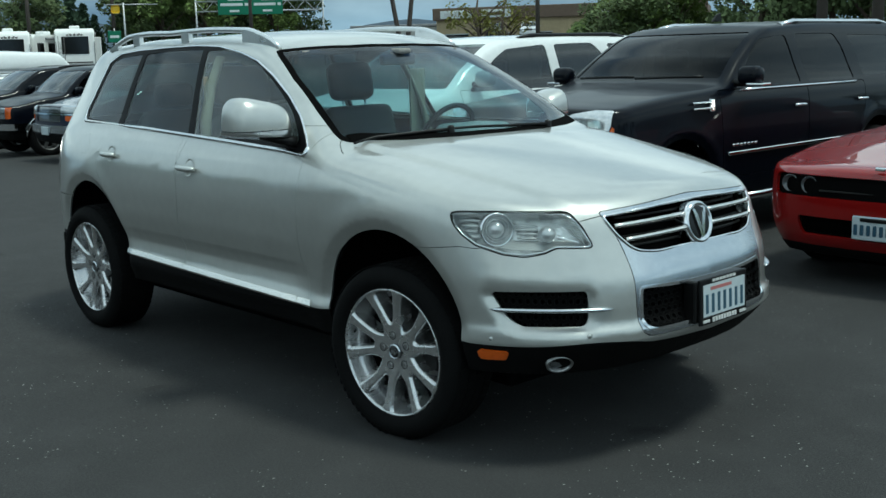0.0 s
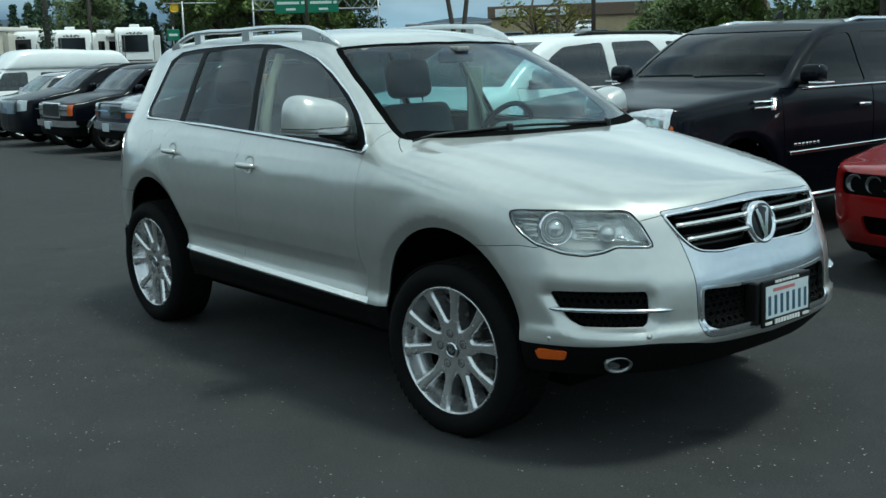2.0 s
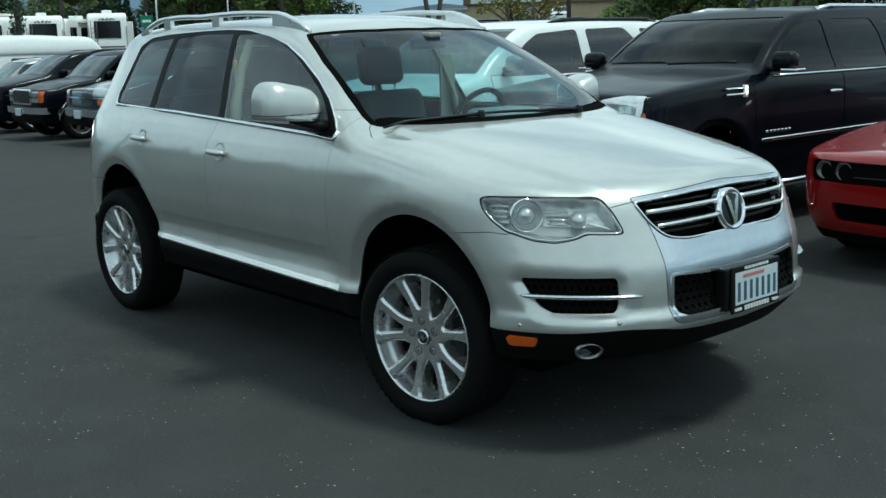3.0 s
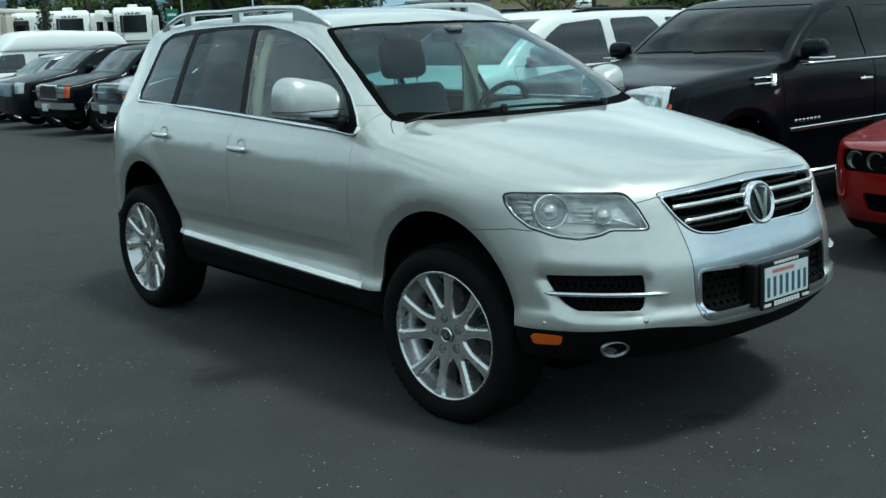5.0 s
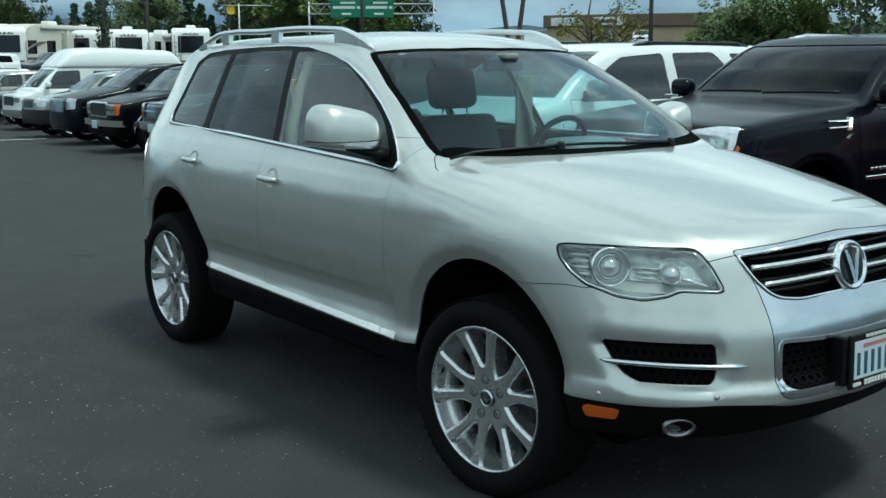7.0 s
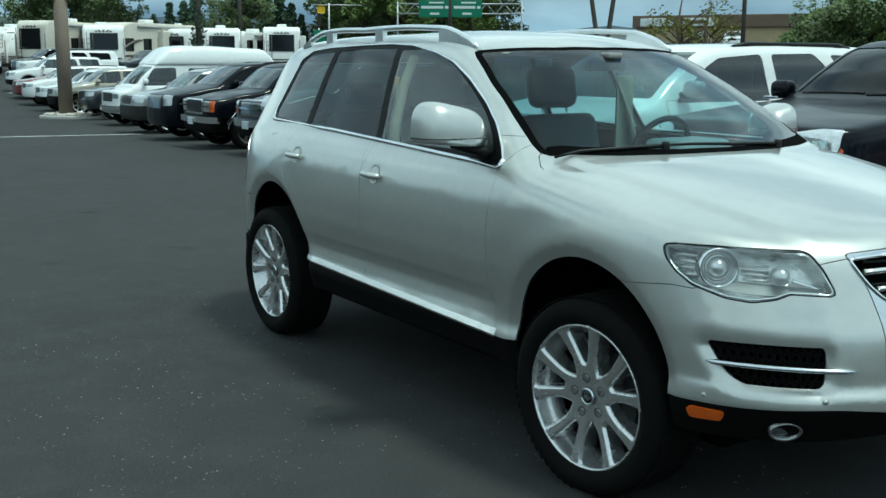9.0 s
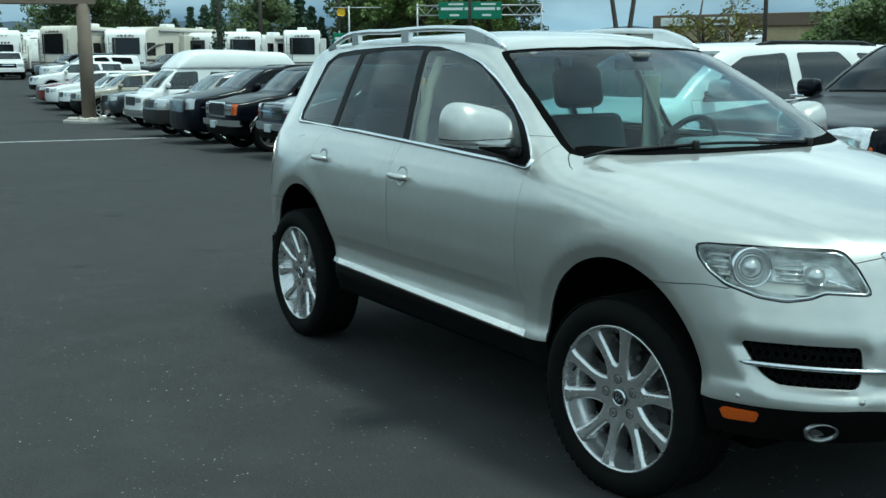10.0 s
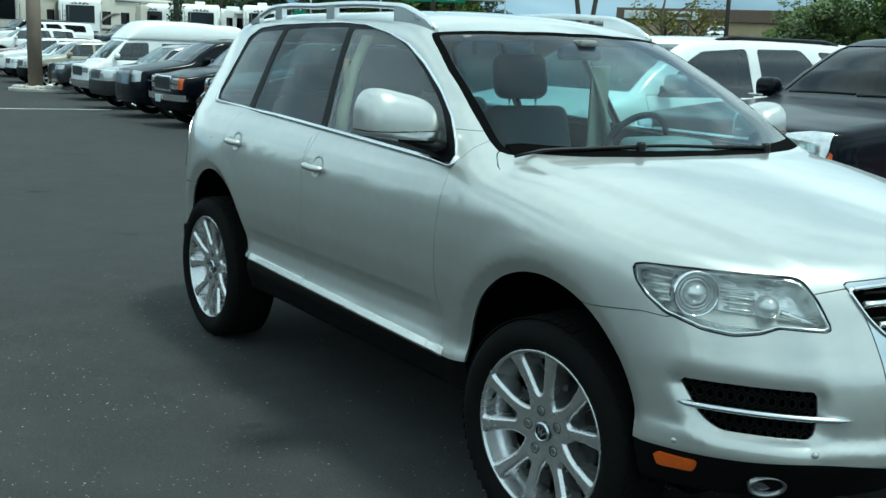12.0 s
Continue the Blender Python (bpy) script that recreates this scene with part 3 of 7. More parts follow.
def both_sides(name, v, f, normal, material, parent, label="", depth=0.012, lift=0.0):
    """The right and the left piece of a mirrored cut, each an object of its own."""
    c = v[f].mean(1)[:, 1]
    return [panel(name, v, f[c * s > 0], normal, material, parent, label, depth, lift) for s in (-1, 1) if (c * s > 0).any()]


def in_side(pts, low=0.45):
    return lambda v: np.where(np.abs(v[:, 1]) > low, poly_dist(v[:, 0], v[:, 2], pts), 1.0)


def in_front(pts, x0=0.55):
    return lambda v: np.where(v[:, 0] > x0, poly_dist(v[:, 1], v[:, 2], pts), 1.0)


def in_corner(pts, x0=0.1):
    return lambda v: np.where(v[:, 0] > x0, poly_dist(np.abs(v[:, 1]) - 0.8 * v[:, 0], v[:, 2], pts), 1.0)


def in_plan(pts, z0=0.9, x1=9.0):
    return lambda v: np.where((v[:, 2] > z0) & (v[:, 0] < x1), poly_dist(v[:, 0], v[:, 1], pts), 1.0)


def mirrored(half):
    """A closed outline from its right half, given from the centre line round to the centre line, y negative."""
    return list(half) + [(a, -b) for a, b in half[::-1]]


def make_wheel(radius=0.376, rim=0.275, width=0.27, arms=10):
    """A road wheel about the y axis, its outer face towards -y. Returns the wheel's pieces as (name, bmesh, material)."""
    out = []
    hw = width / 2
    prof = [(rim - 0.002, -hw + 0.034), (rim + 0.006, -hw + 0.016), (rim + 0.026, -hw + 0.004), (rim + 0.050, -hw), (radius - 0.030, -hw + 0.010),
            (radius - 0.010, -hw + 0.026), (radius - 0.002, -hw + 0.050), (radius, -0.03), (radius, 0.03), (radius - 0.002, hw - 0.050), (radius - 0.010, hw - 0.026), (radius - 0.030, hw - 0.010), (rim + 0.05, hw), (rim, hw - 0.02)]
    tyre = bm_lathe(prof, 80)
    out.append(("tyre", tyre, M_RUBBER))
    bm = bmesh.new()
    for k in range(64):
        a = 2 * math.pi * k / 64
        for y0 in (-0.082, -0.028, 0.028, 0.082):
            m = Matrix.Rotation(-a - 0.03 * (y0 > 0), 4, "Y") @ Matrix.Translation((radius + 0.0005, y0, 0)) @ Matrix.Rotation(0.3 if y0 < 0 else -0.3, 4, "X")
            bmesh.ops.create_cube(bm, size=1.0, matrix=m @ Matrix.Diagonal((0.003, 0.046, 0.030, 1)))
    out.append(("tread", bm, M_RUBBER))
    prof = [(rim - 0.004, -hw + 0.036), (rim + 0.001, -hw + 0.026), (rim + 0.002, -hw + 0.021), (rim - 0.003, -hw + 0.018), (rim - 0.008, -hw + 0.021), (rim - 0.011, -hw + 0.030), (rim - 0.018, -hw + 0.062), (rim - 0.024, -hw + 0.074)]
    out.append(("rim", bm_lathe(prof, 80), M_WHEEL))
    out.append(("barrel", bm_lathe([(rim - 0.023, -hw + 0.073), (rim - 0.040, -hw + 0.100), (rim - 0.046, -hw + 0.135)], 60), M_WHEEL))
    out.append(("inner_barrel", bm_lathe([(rim - 0.046, -hw + 0.135), (rim - 0.05, hw - 0.02), (rim, hw - 0.01)], 60), M_DARK))
    # spoke star: five broad arms that fork into two flared tines each, over ten rounded windows
    bm = bmesh.new()
    n = 320
    rows = 44
    grid = []
    for i in range(n):
        a = 2 * math.pi * i / n
        ray = []
        for j in range(rows):
            t = j / (rows - 1)
            r = 0.03 + (rim - 0.010 - 0.03) * t
            face = -hw + 0.050 - 0.029 * t ** 1.6
            ray.append((r * math.cos(a), face, r * math.sin(a)))
        grid.append(ray)
    v = np.array(grid).reshape(-1, 3)
    f = np.array([(i * rows + j, ((i + 1) % n) * rows + j, ((i + 1) % n) * rows + j + 1, i * rows + j + 1) for i in range(n) for j in range(rows - 1)])
    step = 2 * math.pi / arms
    def window(v):
        """Distance to the nearest window (negative in it): five arms, each forked half way out."""
        ang, rr = np.arctan2(v[:, 2], v[:, 0]), np.hypot(v[:, 0], v[:, 2])
        rel = (ang + math.pi - 0.5 * step + step) % (2 * step) - step
        u, w = rr * np.cos(rel), np.abs(rr * np.sin(rel))
        flare = 90.0 * np.clip(rr - 0.225, 0, 1) ** 3
        near = 0.0275 + 0.34 * (u - 0.18) - flare
        far = 0.0475 + 0.47 * (u - 0.12) + 3.6 * np.clip(0.17 - u, 0, 1) ** 2 + flare
        inner = smax((w - near) * 0.92, 0.126 - rr, 0.020)
        outer = smax((far - w) * 0.92, 0.084 - rr, 0.024)
        return smax(np.where(w < 0.5 * (near + far), inner, outer), rr - (rim - 0.009), 0.016)
    v, _, f = clip(v, f, window(v))
    v[:, 1] += 0.012 * (1 - np.clip(window(v) / 0.011, 0, 1)) ** 2
    up = lambda p: np.tile(np.array([[0.0, -1.0, 0.0]]), (len(p), 1))
    v, f = flange(v, f, up, 0.066)
    bm.free()
    me = mesh_from(v, f)
    out.append(("spokes", me, M_WHEEL))
    cap = bm_lathe([(0.0, -hw + 0.041), (0.030, -hw + 0.041), (0.034, -hw + 0.046), (0.035, -hw + 0.056)], 32)
    out.append(("centre_cap", cap, M_GLOSSBLACK))
    bm = bm_lathe([(0.025, -hw + 0.0405), (0.027, -hw + 0.038), (0.031, -hw + 0.038), (0.034, -hw + 0.0435)], 28)
    for x0 in (-0.007, 0.007):
        bm_prism([(x0 - 0.012, 0.014), (x0 - 0.007, 0.014), (x0, -0.002), (x0 + 0.007, 0.014), (x0 + 0.012, 0.014), (x0 + 0.002, -0.014), (x0 - 0.002, -0.014)], -hw + 0.038, -hw + 0.042, bm=bm)
    out.append(("cap_badge", bm, M_SATIN))
    for k in range(5):
        a = -math.pi + (2 * k + 0.5) * step
        bm = bm_lathe([(0.0165, 0.004), (0.0175, -0.002), (0.0145, 0.0), (0.013, 0.010)], 16)
        bmesh.ops.create_cone(bm, cap_ends=True, segments=6, radius1=0.0105, radius2=0.009, depth=0.02, matrix=Matrix.Translation((0, 0.006, 0)) @ Matrix.Rotation(math.pi / 2, 4, "X"))
        bmesh.ops.translate(bm, vec=(0.071 * math.cos(a), -hw + 0.0500, 0.071 * math.sin(a)), verts=bm.verts)
        out.append(("wheel_bolt", bm, M_STEELBOLT))
        # dark ring on the face, colouring in the shade of a bolt recess
        bm = bm_lathe([(0.0150, -0.0020), (0.0175, -0.0028), (0.0195, -0.0005)], 20)
        bmesh.ops.translate(bm, vec=(0.071 * math.cos(a), -hw + 0.0480, 0.071 * math.sin(a)), verts=bm.verts)
        out.append(("recess_shade_ring", bm, M_ALLOYDARK))
    disc = bm_lathe([(0.06, 0.0), (0.165, 0.0), (0.167, 0.012), (0.167, 0.03), (0.06, 0.03)], 48)
    out.append(("brake_disc", disc, M_IRON))
    bm = bm_prism([(0.10 * math.cos(a), 0.10 * math.sin(a)) for a in np.linspace(-0.5, 0.5, 7)] + [(0.19 * math.cos(a), 0.19 * math.sin(a)) for a in np.linspace(0.5, -0.5, 7)], -0.03, 0.05, bevel=0.008)
    out.append(("brake_caliper", bm, M_BLACK))
    out.append(("valve", bm_tube([(-(rim - 0.03), -hw + 0.055, -0.05), (-(rim - 0.045), -hw + 0.035, -0.05)], 0.005, 8), M_BLACK))
    out.append(("wheel_back", bm_lathe([(0.0, hw - 0.02), (rim - 0.03, hw - 0.03), (rim - 0.01, hw - 0.02)], 40), M_DARK))
    return out


def put_wheel(parent, parts, x, y, z, turned=0.0, spin=0.0):
    """One wheel part with its pieces; the meshes are shared between the wheels of a car."""
    base = parts[0]
    w = new("wheel", base[1])
    w.parent = parent
    w.matrix_local = pose(x, y, z, 0, 0, (0 if y < 0 else 180) + turned) @ pose(0, 0, 0, 0, spin, 0)
    for name, me in parts[1:]:
        o = new(name, me)
        o.parent = w
    return w


def wheel_meshes(parts):
    made = []
    for name, bm, m in parts:
        me = bm
        if isinstance(bm, bmesh.types.BMesh):
            me = bpy.data.meshes.new(name)
            bm.to_mesh(me)
            bm.free()
        me.materials.append(m)
        made.append((name, me))
    return made


suv = thing("silver_suv", pose(0, 0, 0), "silver beige metallic five-door SUV parked on the asphalt", "car")
S = Shell(suv_field, (-3.95, -1.06, 0.30), (1.08, 1.06, 1.84), 0.0165)
SN = S.normal
arch_f = [(-0.02 + 0.425 * math.cos(a), 0.470 + 0.425 * math.sin(a)) for a in np.linspace(0, math.pi, 40)] + [(-0.445, 0.2), (0.405, 0.2)]
arch_r = [(-2.80 + 0.432 * math.cos(a), 0.478 + 0.432 * math.sin(a)) for a in np.linspace(0, math.pi, 40)] + [(-3.235, 0.2), (-2.365, 0.2)]
S.take(in_side(arch_f, 0.55))
S.take(in_side(arch_r, 0.55))

# inner skin, set in behind the panels
lv, lf = S.v - SN(S.v) * 0.022, S.f.copy()

DLO = rounded([(-2.985, 1.258), (-3.015, 1.30), (-2.965, 1.425), (-2.90, 1.60), (-2.77, 1.652), (-2.535, 1.668), (-2.19, 1.679), (-1.88, 1.682), (-1.65, 1.673), (-1.40, 1.637), (-1.223, 1.596),
               (-1.03, 1.522), (-0.845, 1.429), (-0.71, 1.341), (-0.62, 1.262), (-0.565, 1.20), (-0.572, 1.174), (-0.741, 1.186), (-1.51, 1.217), (-2.13, 1.240)], 0.02, 3)
WIN_Q = rounded([(-2.960, 1.275), (-2.985, 1.30), (-2.925, 1.44), (-2.865, 1.598), (-2.76, 1.632), (-2.455, 1.648), (-2.477, 1.255)], [0.02, 0.02, 0.05, 0.06, 0.04, 0.012, 0.012], 3)
WIN_R = rounded([(-2.408, 1.648), (-2.19, 1.660), (-1.797, 1.664), (-1.652, 1.225), (-2.415, 1.252)], [0.012, 0.05, 0.012, 0.015, 0.015], 3)
WIN_F = rounded([(-1.745, 1.656), (-1.52, 1.655), (-1.335, 1.620), (-1.175, 1.568), (-0.97, 1.472), (-0.80, 1.372), (-0.70, 1.280), (-0.655, 1.222), (-1.598, 1.224)], [0.012, 0.05, 0.05, 0.05, 0.05, 0.05, 0.03, 0.02, 0.02], 3)
WS = mirrored([(-0.160, -0.001), (-0.185, -0.24), (-0.255, -0.46), (-0.34, -0.66), (-0.405, -0.775), (-0.440, -0.797), (-0.50, -0.795), (-0.655, -0.766), (-0.888, -0.719), (-1.10, -0.655), (-1.155, -0.630), (-1.12, -0.52), (-1.045, -0.26), (-1.02, -0.001)])
HL = rounded([(0.606, 0.994), (0.57, 1.003), (0.40, 1.006), (0.05, 1.002), (0.02, 0.992), (-0.03, 0.945), (-0.082, 0.872), (-0.066, 0.862), (0.104, 0.867), (0.16, 0.848), (0.255, 0.834), (0.361, 0.841), (0.492, 0.873), (0.558, 0.913), (0.598, 0.956)], 0.012, 3)
GR = rounded([(-0.505, 0.975), (-0.470, 0.905), (-0.405, 0.838), (-0.30, 0.824), (0.30, 0.824), (0.405, 0.838), (0.470, 0.905), (0.505, 0.975), (0.0, 1.002)], [0.02, 0.03, 0.05, 0.03, 0.03, 0.05, 0.03, 0.02, 0.5], 6)
LG = rounded([(-0.425, 0.708), (-0.432, 0.62), (-0.428, 0.545), (-0.38, 0.524), (0.38, 0.524), (0.428, 0.545), (0.432, 0.62), (0.425, 0.708), (0.2, 0.694), (-0.2, 0.694)], [0.03, 0.05, 0.03, 0.04, 0.04, 0.03, 0.05, 0.03, 0.3, 0.3], 6)
SI = rounded([(0.440, 0.700), (0.20, 0.706), (-0.04, 0.706), (-0.05, 0.64), (-0.04, 0.572), (0.30, 0.570), (0.36, 0.60)], [0.015, 0.1, 0.02, 0.03, 0.025, 0.05, 0.04], 4)
ws_glass = lambda v: np.maximum(in_plan(WS, 1.15)(v) + 0.030, 1.246 - v[:, 2] - 0.022 * (np.abs(v[:, 1]) / 0.8) ** 2)
for cut in (in_side(WIN_Q), in_side(WIN_R), in_side(WIN_F), ws_glass, in_corner(HL), in_front(GR, 0.6), in_front(LG, 0.6), in_corner(SI)):
    lv, _, lf = clip(lv, lf, cut(lv) - 0.012)
lv, _, lf = clip(lv, lf, np.where(lv[:, 0] < -3.3, np.maximum(np.abs(lv[:, 1]) - 0.60, np.abs(lv[:, 2] - 1.42) - 0.17), 1.0))
lv, upper, lower = clip(lv, lf, 1.20 - lv[:, 2])
part("headlining", mesh_from(lv, upper), M_LINING, suv)
part("inner_body", mesh_from(lv, lower), M_DARK, suv)

# windows
v, f = S.take(in_side(DLO))
v, fq, f = clip(v, f, in_side(WIN_Q)(v))
both_sides("quarter_window", v, fq, SN, G_REAR, suv, "dark privacy glass", 0.003, -0.003)
v, fr, f = clip(v, f, in_side(WIN_R)(v))
both_sides("rear_door_window", v, fr, SN, G_REAR, suv, "dark privacy glass", 0.003, -0.003)
v, ff, f = clip(v, f, in_side(WIN_F)(v))
both_sides("front_door_window", v, ff, SN, G_SIDE, suv, "clear greenish glass", 0.003, -0.003)
both_sides("window_frame", v, f, SN, M_PILLAR, suv, "black window frame and pillar trim", 0.008, -0.001)
# windscreen with its black border
v, f = S.take(in_plan(WS, 1.15))
v, fg, fb = clip(v, f, ws_glass(v))
panel("windscreen", v, fg, SN, G_CLEAR, suv, "clear windscreen with a faint film of dust", 0.004, -0.002)
panel("windscreen_seal", v, fb, SN, M_DARK, suv, "", 0.012, -0.001)
# rear window
v, f = S.take(lambda v: np.where(v[:, 0] < -3.3, np.maximum(np.abs(v[:, 1]) - 0.60, np.abs(v[:, 2] - 1.42) - 0.17), 1.0))
panel("rear_window", v, f, SN, G_REAR, suv, "", 0.004)

# headlamps, grille, intakes
v, hl_f = S.take(in_corner(HL), 0.0015)
lamp_lens = (v, hl_f)
v, f = S.take(in_front(GR, 0.6))
grille_hole = (v, f)
v, f = S.take(in_front(LG, 0.6))
v, f_in, f_ring = clip(v, f, in_front(LG, 0.6)(v) + 0.013)
lower_hole = (v, f_in)
panel("lower_grille_trim", v, f_ring, SN, M_CHROME, suv, "chrome ring round the lower grille", 0.02, 0.004)
v, f = S.take(in_corner(SI))
intake_hole = (v, f)
v, f = S.take(in_corner(rounded([(0.497, 0.468), (0.344, 0.466), (0.350, 0.430), (0.477, 0.425)], 0.012)))
both_sides("side_marker", v, f, SN, M_AMBER, suv, "orange plastic side marker", 0.01, 0.003)

# black lower cladding
def clad_line(v):
    zx = pchip([-4.0, -3.3, -2.38, -0.53, 0.38], [0.60, 0.56, 0.522, 0.484, 0.486], v[:, 0])
    zy = pchip([0.0, 0.37, 0.50, 0.62, 0.70, 0.77, 0.82, 0.90], [0.462, 0.480, 0.500, 0.508, 0.502, 0.494, 0.490, 0.487], np.abs(v[:, 1]))
    return v[:, 2] - np.where(v[:, 0] > 0.38, zy, zx)
v, f = S.take(clad_line, 0.0015)
v, f_front, f_rest = clip(v, f, 0.1 - v[:, 0])
panel("front_skirt", v, f_front, SN, M_CLAD, suv, "black plastic front skirt", 0.02, -0.004)
v, f_rear, f_sill = clip(v, f_rest, v[:, 0] + 2.9)
panel("rear_skirt", v, f_rear, SN, M_CLAD, suv, "black plastic rear skirt", 0.02, -0.004)
panel("sill_cladding", v, f_sill, SN, M_CLAD, suv, "black plastic sill", 0.02, -0.010)

# satin centre panel of the bumper, framing the upper grille
BC = rounded([(-0.515, 0.992), (-0.482, 0.935), (-0.460, 0.862), (-0.447, 0.786), (-0.445, 0.72), (-0.447, 0.64), (-0.44, 0.53), (-0.40, 0.507), (0.40, 0.507), (0.44, 0.53), (0.447, 0.64), (0.445, 0.72), (0.447, 0.786), (0.460, 0.862), (0.482, 0.935), (0.515, 0.992), (0.0, 1.018)], 0.02, 3)
v, f = S.take(in_front(BC, 0.6), 0.0015)
panel("bumper_centre", v, f, SN, M_SATIN, suv, "satin chrome centre section of the front bumper", 0.03, 0.001)

# bonnet
HOOD = mirrored([(0.865, -0.001), (0.858, -0.20), (0.825, -0.42), (0.805, -0.53), (0.765, -0.63), (0.63, -0.755), (0.45, -0.868), (0.27, -0.885), (-0.05, -0.880), (-0.28, -0.866), (-0.375, -0.845), (-0.425, -0.815), (-0.440, -0.797), (-0.34, -0.66), (-0.25, -0.46), (-0.18, -0.24), (-0.155, -0.001)])
v, f = S.take(in_plan(HOOD, 0.985), lambda v: np.where((v[:, 0] > 0.52) | (v[:, 0] < -0.36), 0.0018, 0.0))
panel("bonnet", v, f, SN, M_SILVER, suv)
# bumper, wings, doors, tailgate, roof
FB = [(0.0, 0.30), (0.0, 0.838), (0.22, 0.847), (0.40, 0.866), (0.47, 0.862), (0.62, 0.90), (1.3, 1.2), (1.3, 0.30)]
v, f = S.take(lambda v: poly_dist(v[:, 0], v[:, 2], FB), 0.0015)
# the skin dips towards the side intakes
near_hole = np.clip(1 - in_corner(SI)(v) / 0.058, 0, 1)
own_n = SN(v)
dip = v - own_n * (0.020 * near_hole ** 2 * np.where(v[:, 2] > 0.70, 0.4, 1.0))[:, None]
own_n[near_hole > 0] = 0
dip, dip_f = flange(dip, f, SN, 0.012)
part("front_bumper", mesh_from(dip, dip_f, True, own_n), M_SILVER, suv)
DOOR_F = rounded([(-0.567, 1.175), (-0.580, 1.078), (-0.595, 0.90), (-0.60, 0.70), (-0.575, 0.60), (-0.565, 0.40), (-1.690, 0.40), (-1.690, 0.55), (-1.665, 0.90), (-1.680, 1.065), (-1.625, 1.22), (-1.735, 1.90), (-0.4, 1.9), (-0.4, 1.40)], 0.03)
DOOR_R = rounded([(-1.680, 1.22), (-1.684, 1.065), (-1.669, 0.90), (-1.694, 0.55), (-1.694, 0.40), (-2.30, 0.40), (-2.33, 0.62), (-2.44, 0.83), (-2.60, 0.96), (-2.645, 1.05), (-2.60, 1.16), (-2.52, 1.245), (-2.46, 1.9), (-1.7, 1.9)], 0.04)
below_belt = lambda g: (lambda v: np.maximum(g(v), v[:, 2] - 1.30))
v, f = S.take(below_belt(in_side(DOOR_F)), 0.0010)
both_sides("front_door", v, f, SN, M_SILVER, suv)
v, f = S.take(below_belt(in_side(DOOR_R)), 0.0008)
both_sides("rear_door", v, f, SN, M_SILVER, suv)
v, f = S.take(in_side(rounded([(-2.79, 1.195), (-2.93, 1.165), (-2.90, 1.075), (-2.77, 1.075)], 0.04)), 0.0006)
both_sides("fuel_flap", v, f, SN, M_SILVER, suv)
v, f = S.take(lambda v: np.where((v[:, 0] < -3.2), poly_dist(v[:, 0], v[:, 2], rounded([(-3.37, 1.14), (-3.29, 1.04), (-3.32, 0.86), (-4.1, 0.84), (-4.1, 1.14)], 0.03)) , 1.0) + np.where(np.abs(v[:, 1]) < 0.48, 1, 0), 0.002)
both_sides("tail_lamp", v, f, SN, M_TAIL, suv, "pale clear-lens tail lamp", 0.02, 0.004)
v, f = S.take(lambda v: v[:, 0] + 0.0 * v[:, 1] + np.where((v[:, 2] < 1.19) & (v[:, 0] > -0.62), -9, 9))
both_sides("front_wing", v, f, SN, M_SILVER, suv)
v, f = S.take(lambda v: v[:, 2] - 0.80 + np.where(v[:, 0] < -3.0, 0, 9), 0.002)
panel("rear_bumper", v, f, SN, M_SILVER, suv)
v, f = S.take(lambda v: np.maximum(np.abs(v[:, 1]) - 0.68, v[:, 0] + 3.32), 0.002)
panel("tailgate", v, f, SN, M_SILVER, suv)
panel("body_shell", S.v, S.f, SN, M_SILVER, suv, "silver roof, pillars and rear quarters")


# fittings on the silver SUV
def behind(v, f, normal, back, name, material, label=""):
    return part(name, mesh_from(v - normal(v) * back, f), material, suv, label)


v, f = grille_hole
behind(v, f, SN, 0.07, "grille_backing", M_DARK)
v, f = lower_hole
behind(v, f, SN, 0.06, "lower_grille_backing", M_DARK)
v, f = intake_hole
both_sides("intake_backing", v - SN(v) * 0.07, f, SN, M_DARK, suv, "", 0.0)


def seek(place, lo, hi, n):
    """The largest parameter, per point, at which place(parameter) still lies in the body."""
    lo, hi = np.full(n, float(lo)), np.full(n, float(hi))
    for _ in range(20):
        m = (lo + hi) / 2
        inside = suv_field(*place(m)) < 0
        lo, hi = np.where(inside, m, lo), np.where(inside, hi, m)
    return lo


def flat(*a):
    return [np.ravel(k) for k in np.broadcast_arrays(*[np.asarray(k, float) for k in a])]


def nose_xs(y, z):
    y, z = flat(y, z)
    return seek(lambda m: (m, y, z), -0.5, 1.2, len(y))


def side_ys(x, z):
    x, z = flat(x, z)
    return seek(lambda m: (x, m, z), 0.3, 1.3, len(x))


def roof_zs(x, y):
    x, y = flat(x, y)
    return seek(lambda m: (x, y, m), 0.6, 2.0, len(x))


def nose_x(y, z):
    return float(nose_xs(y, z)[0])


def side_y(x, z):
    return float(side_ys(x, z)[0])


def roof_z(x, y):
    return float(roof_zs(x, y)[0])


# rounded bright moulding round the side windows, broad along the belt
for side in (-1, 1):
    xs, zs = DLO[:, 0], DLO[:, 1]
    belt_z = pchip([-2.985, -2.13, -1.51, -0.741], [1.258, 1.240, 1.217, 1.186], xs)
    ring = np.stack([xs, side * (side_ys(xs, zs) + 0.001), zs], -1)
    thick = [0.0125 if z < bz + 0.025 else 0.0065 for z, bz in zip(zs, belt_z)]
    part("window_trim", bm_tube([tuple(p) for p in ring] + [tuple(ring[0])], thick + thick[:1], 8), M_CHROME, suv, "bright chrome strip round the side windows")

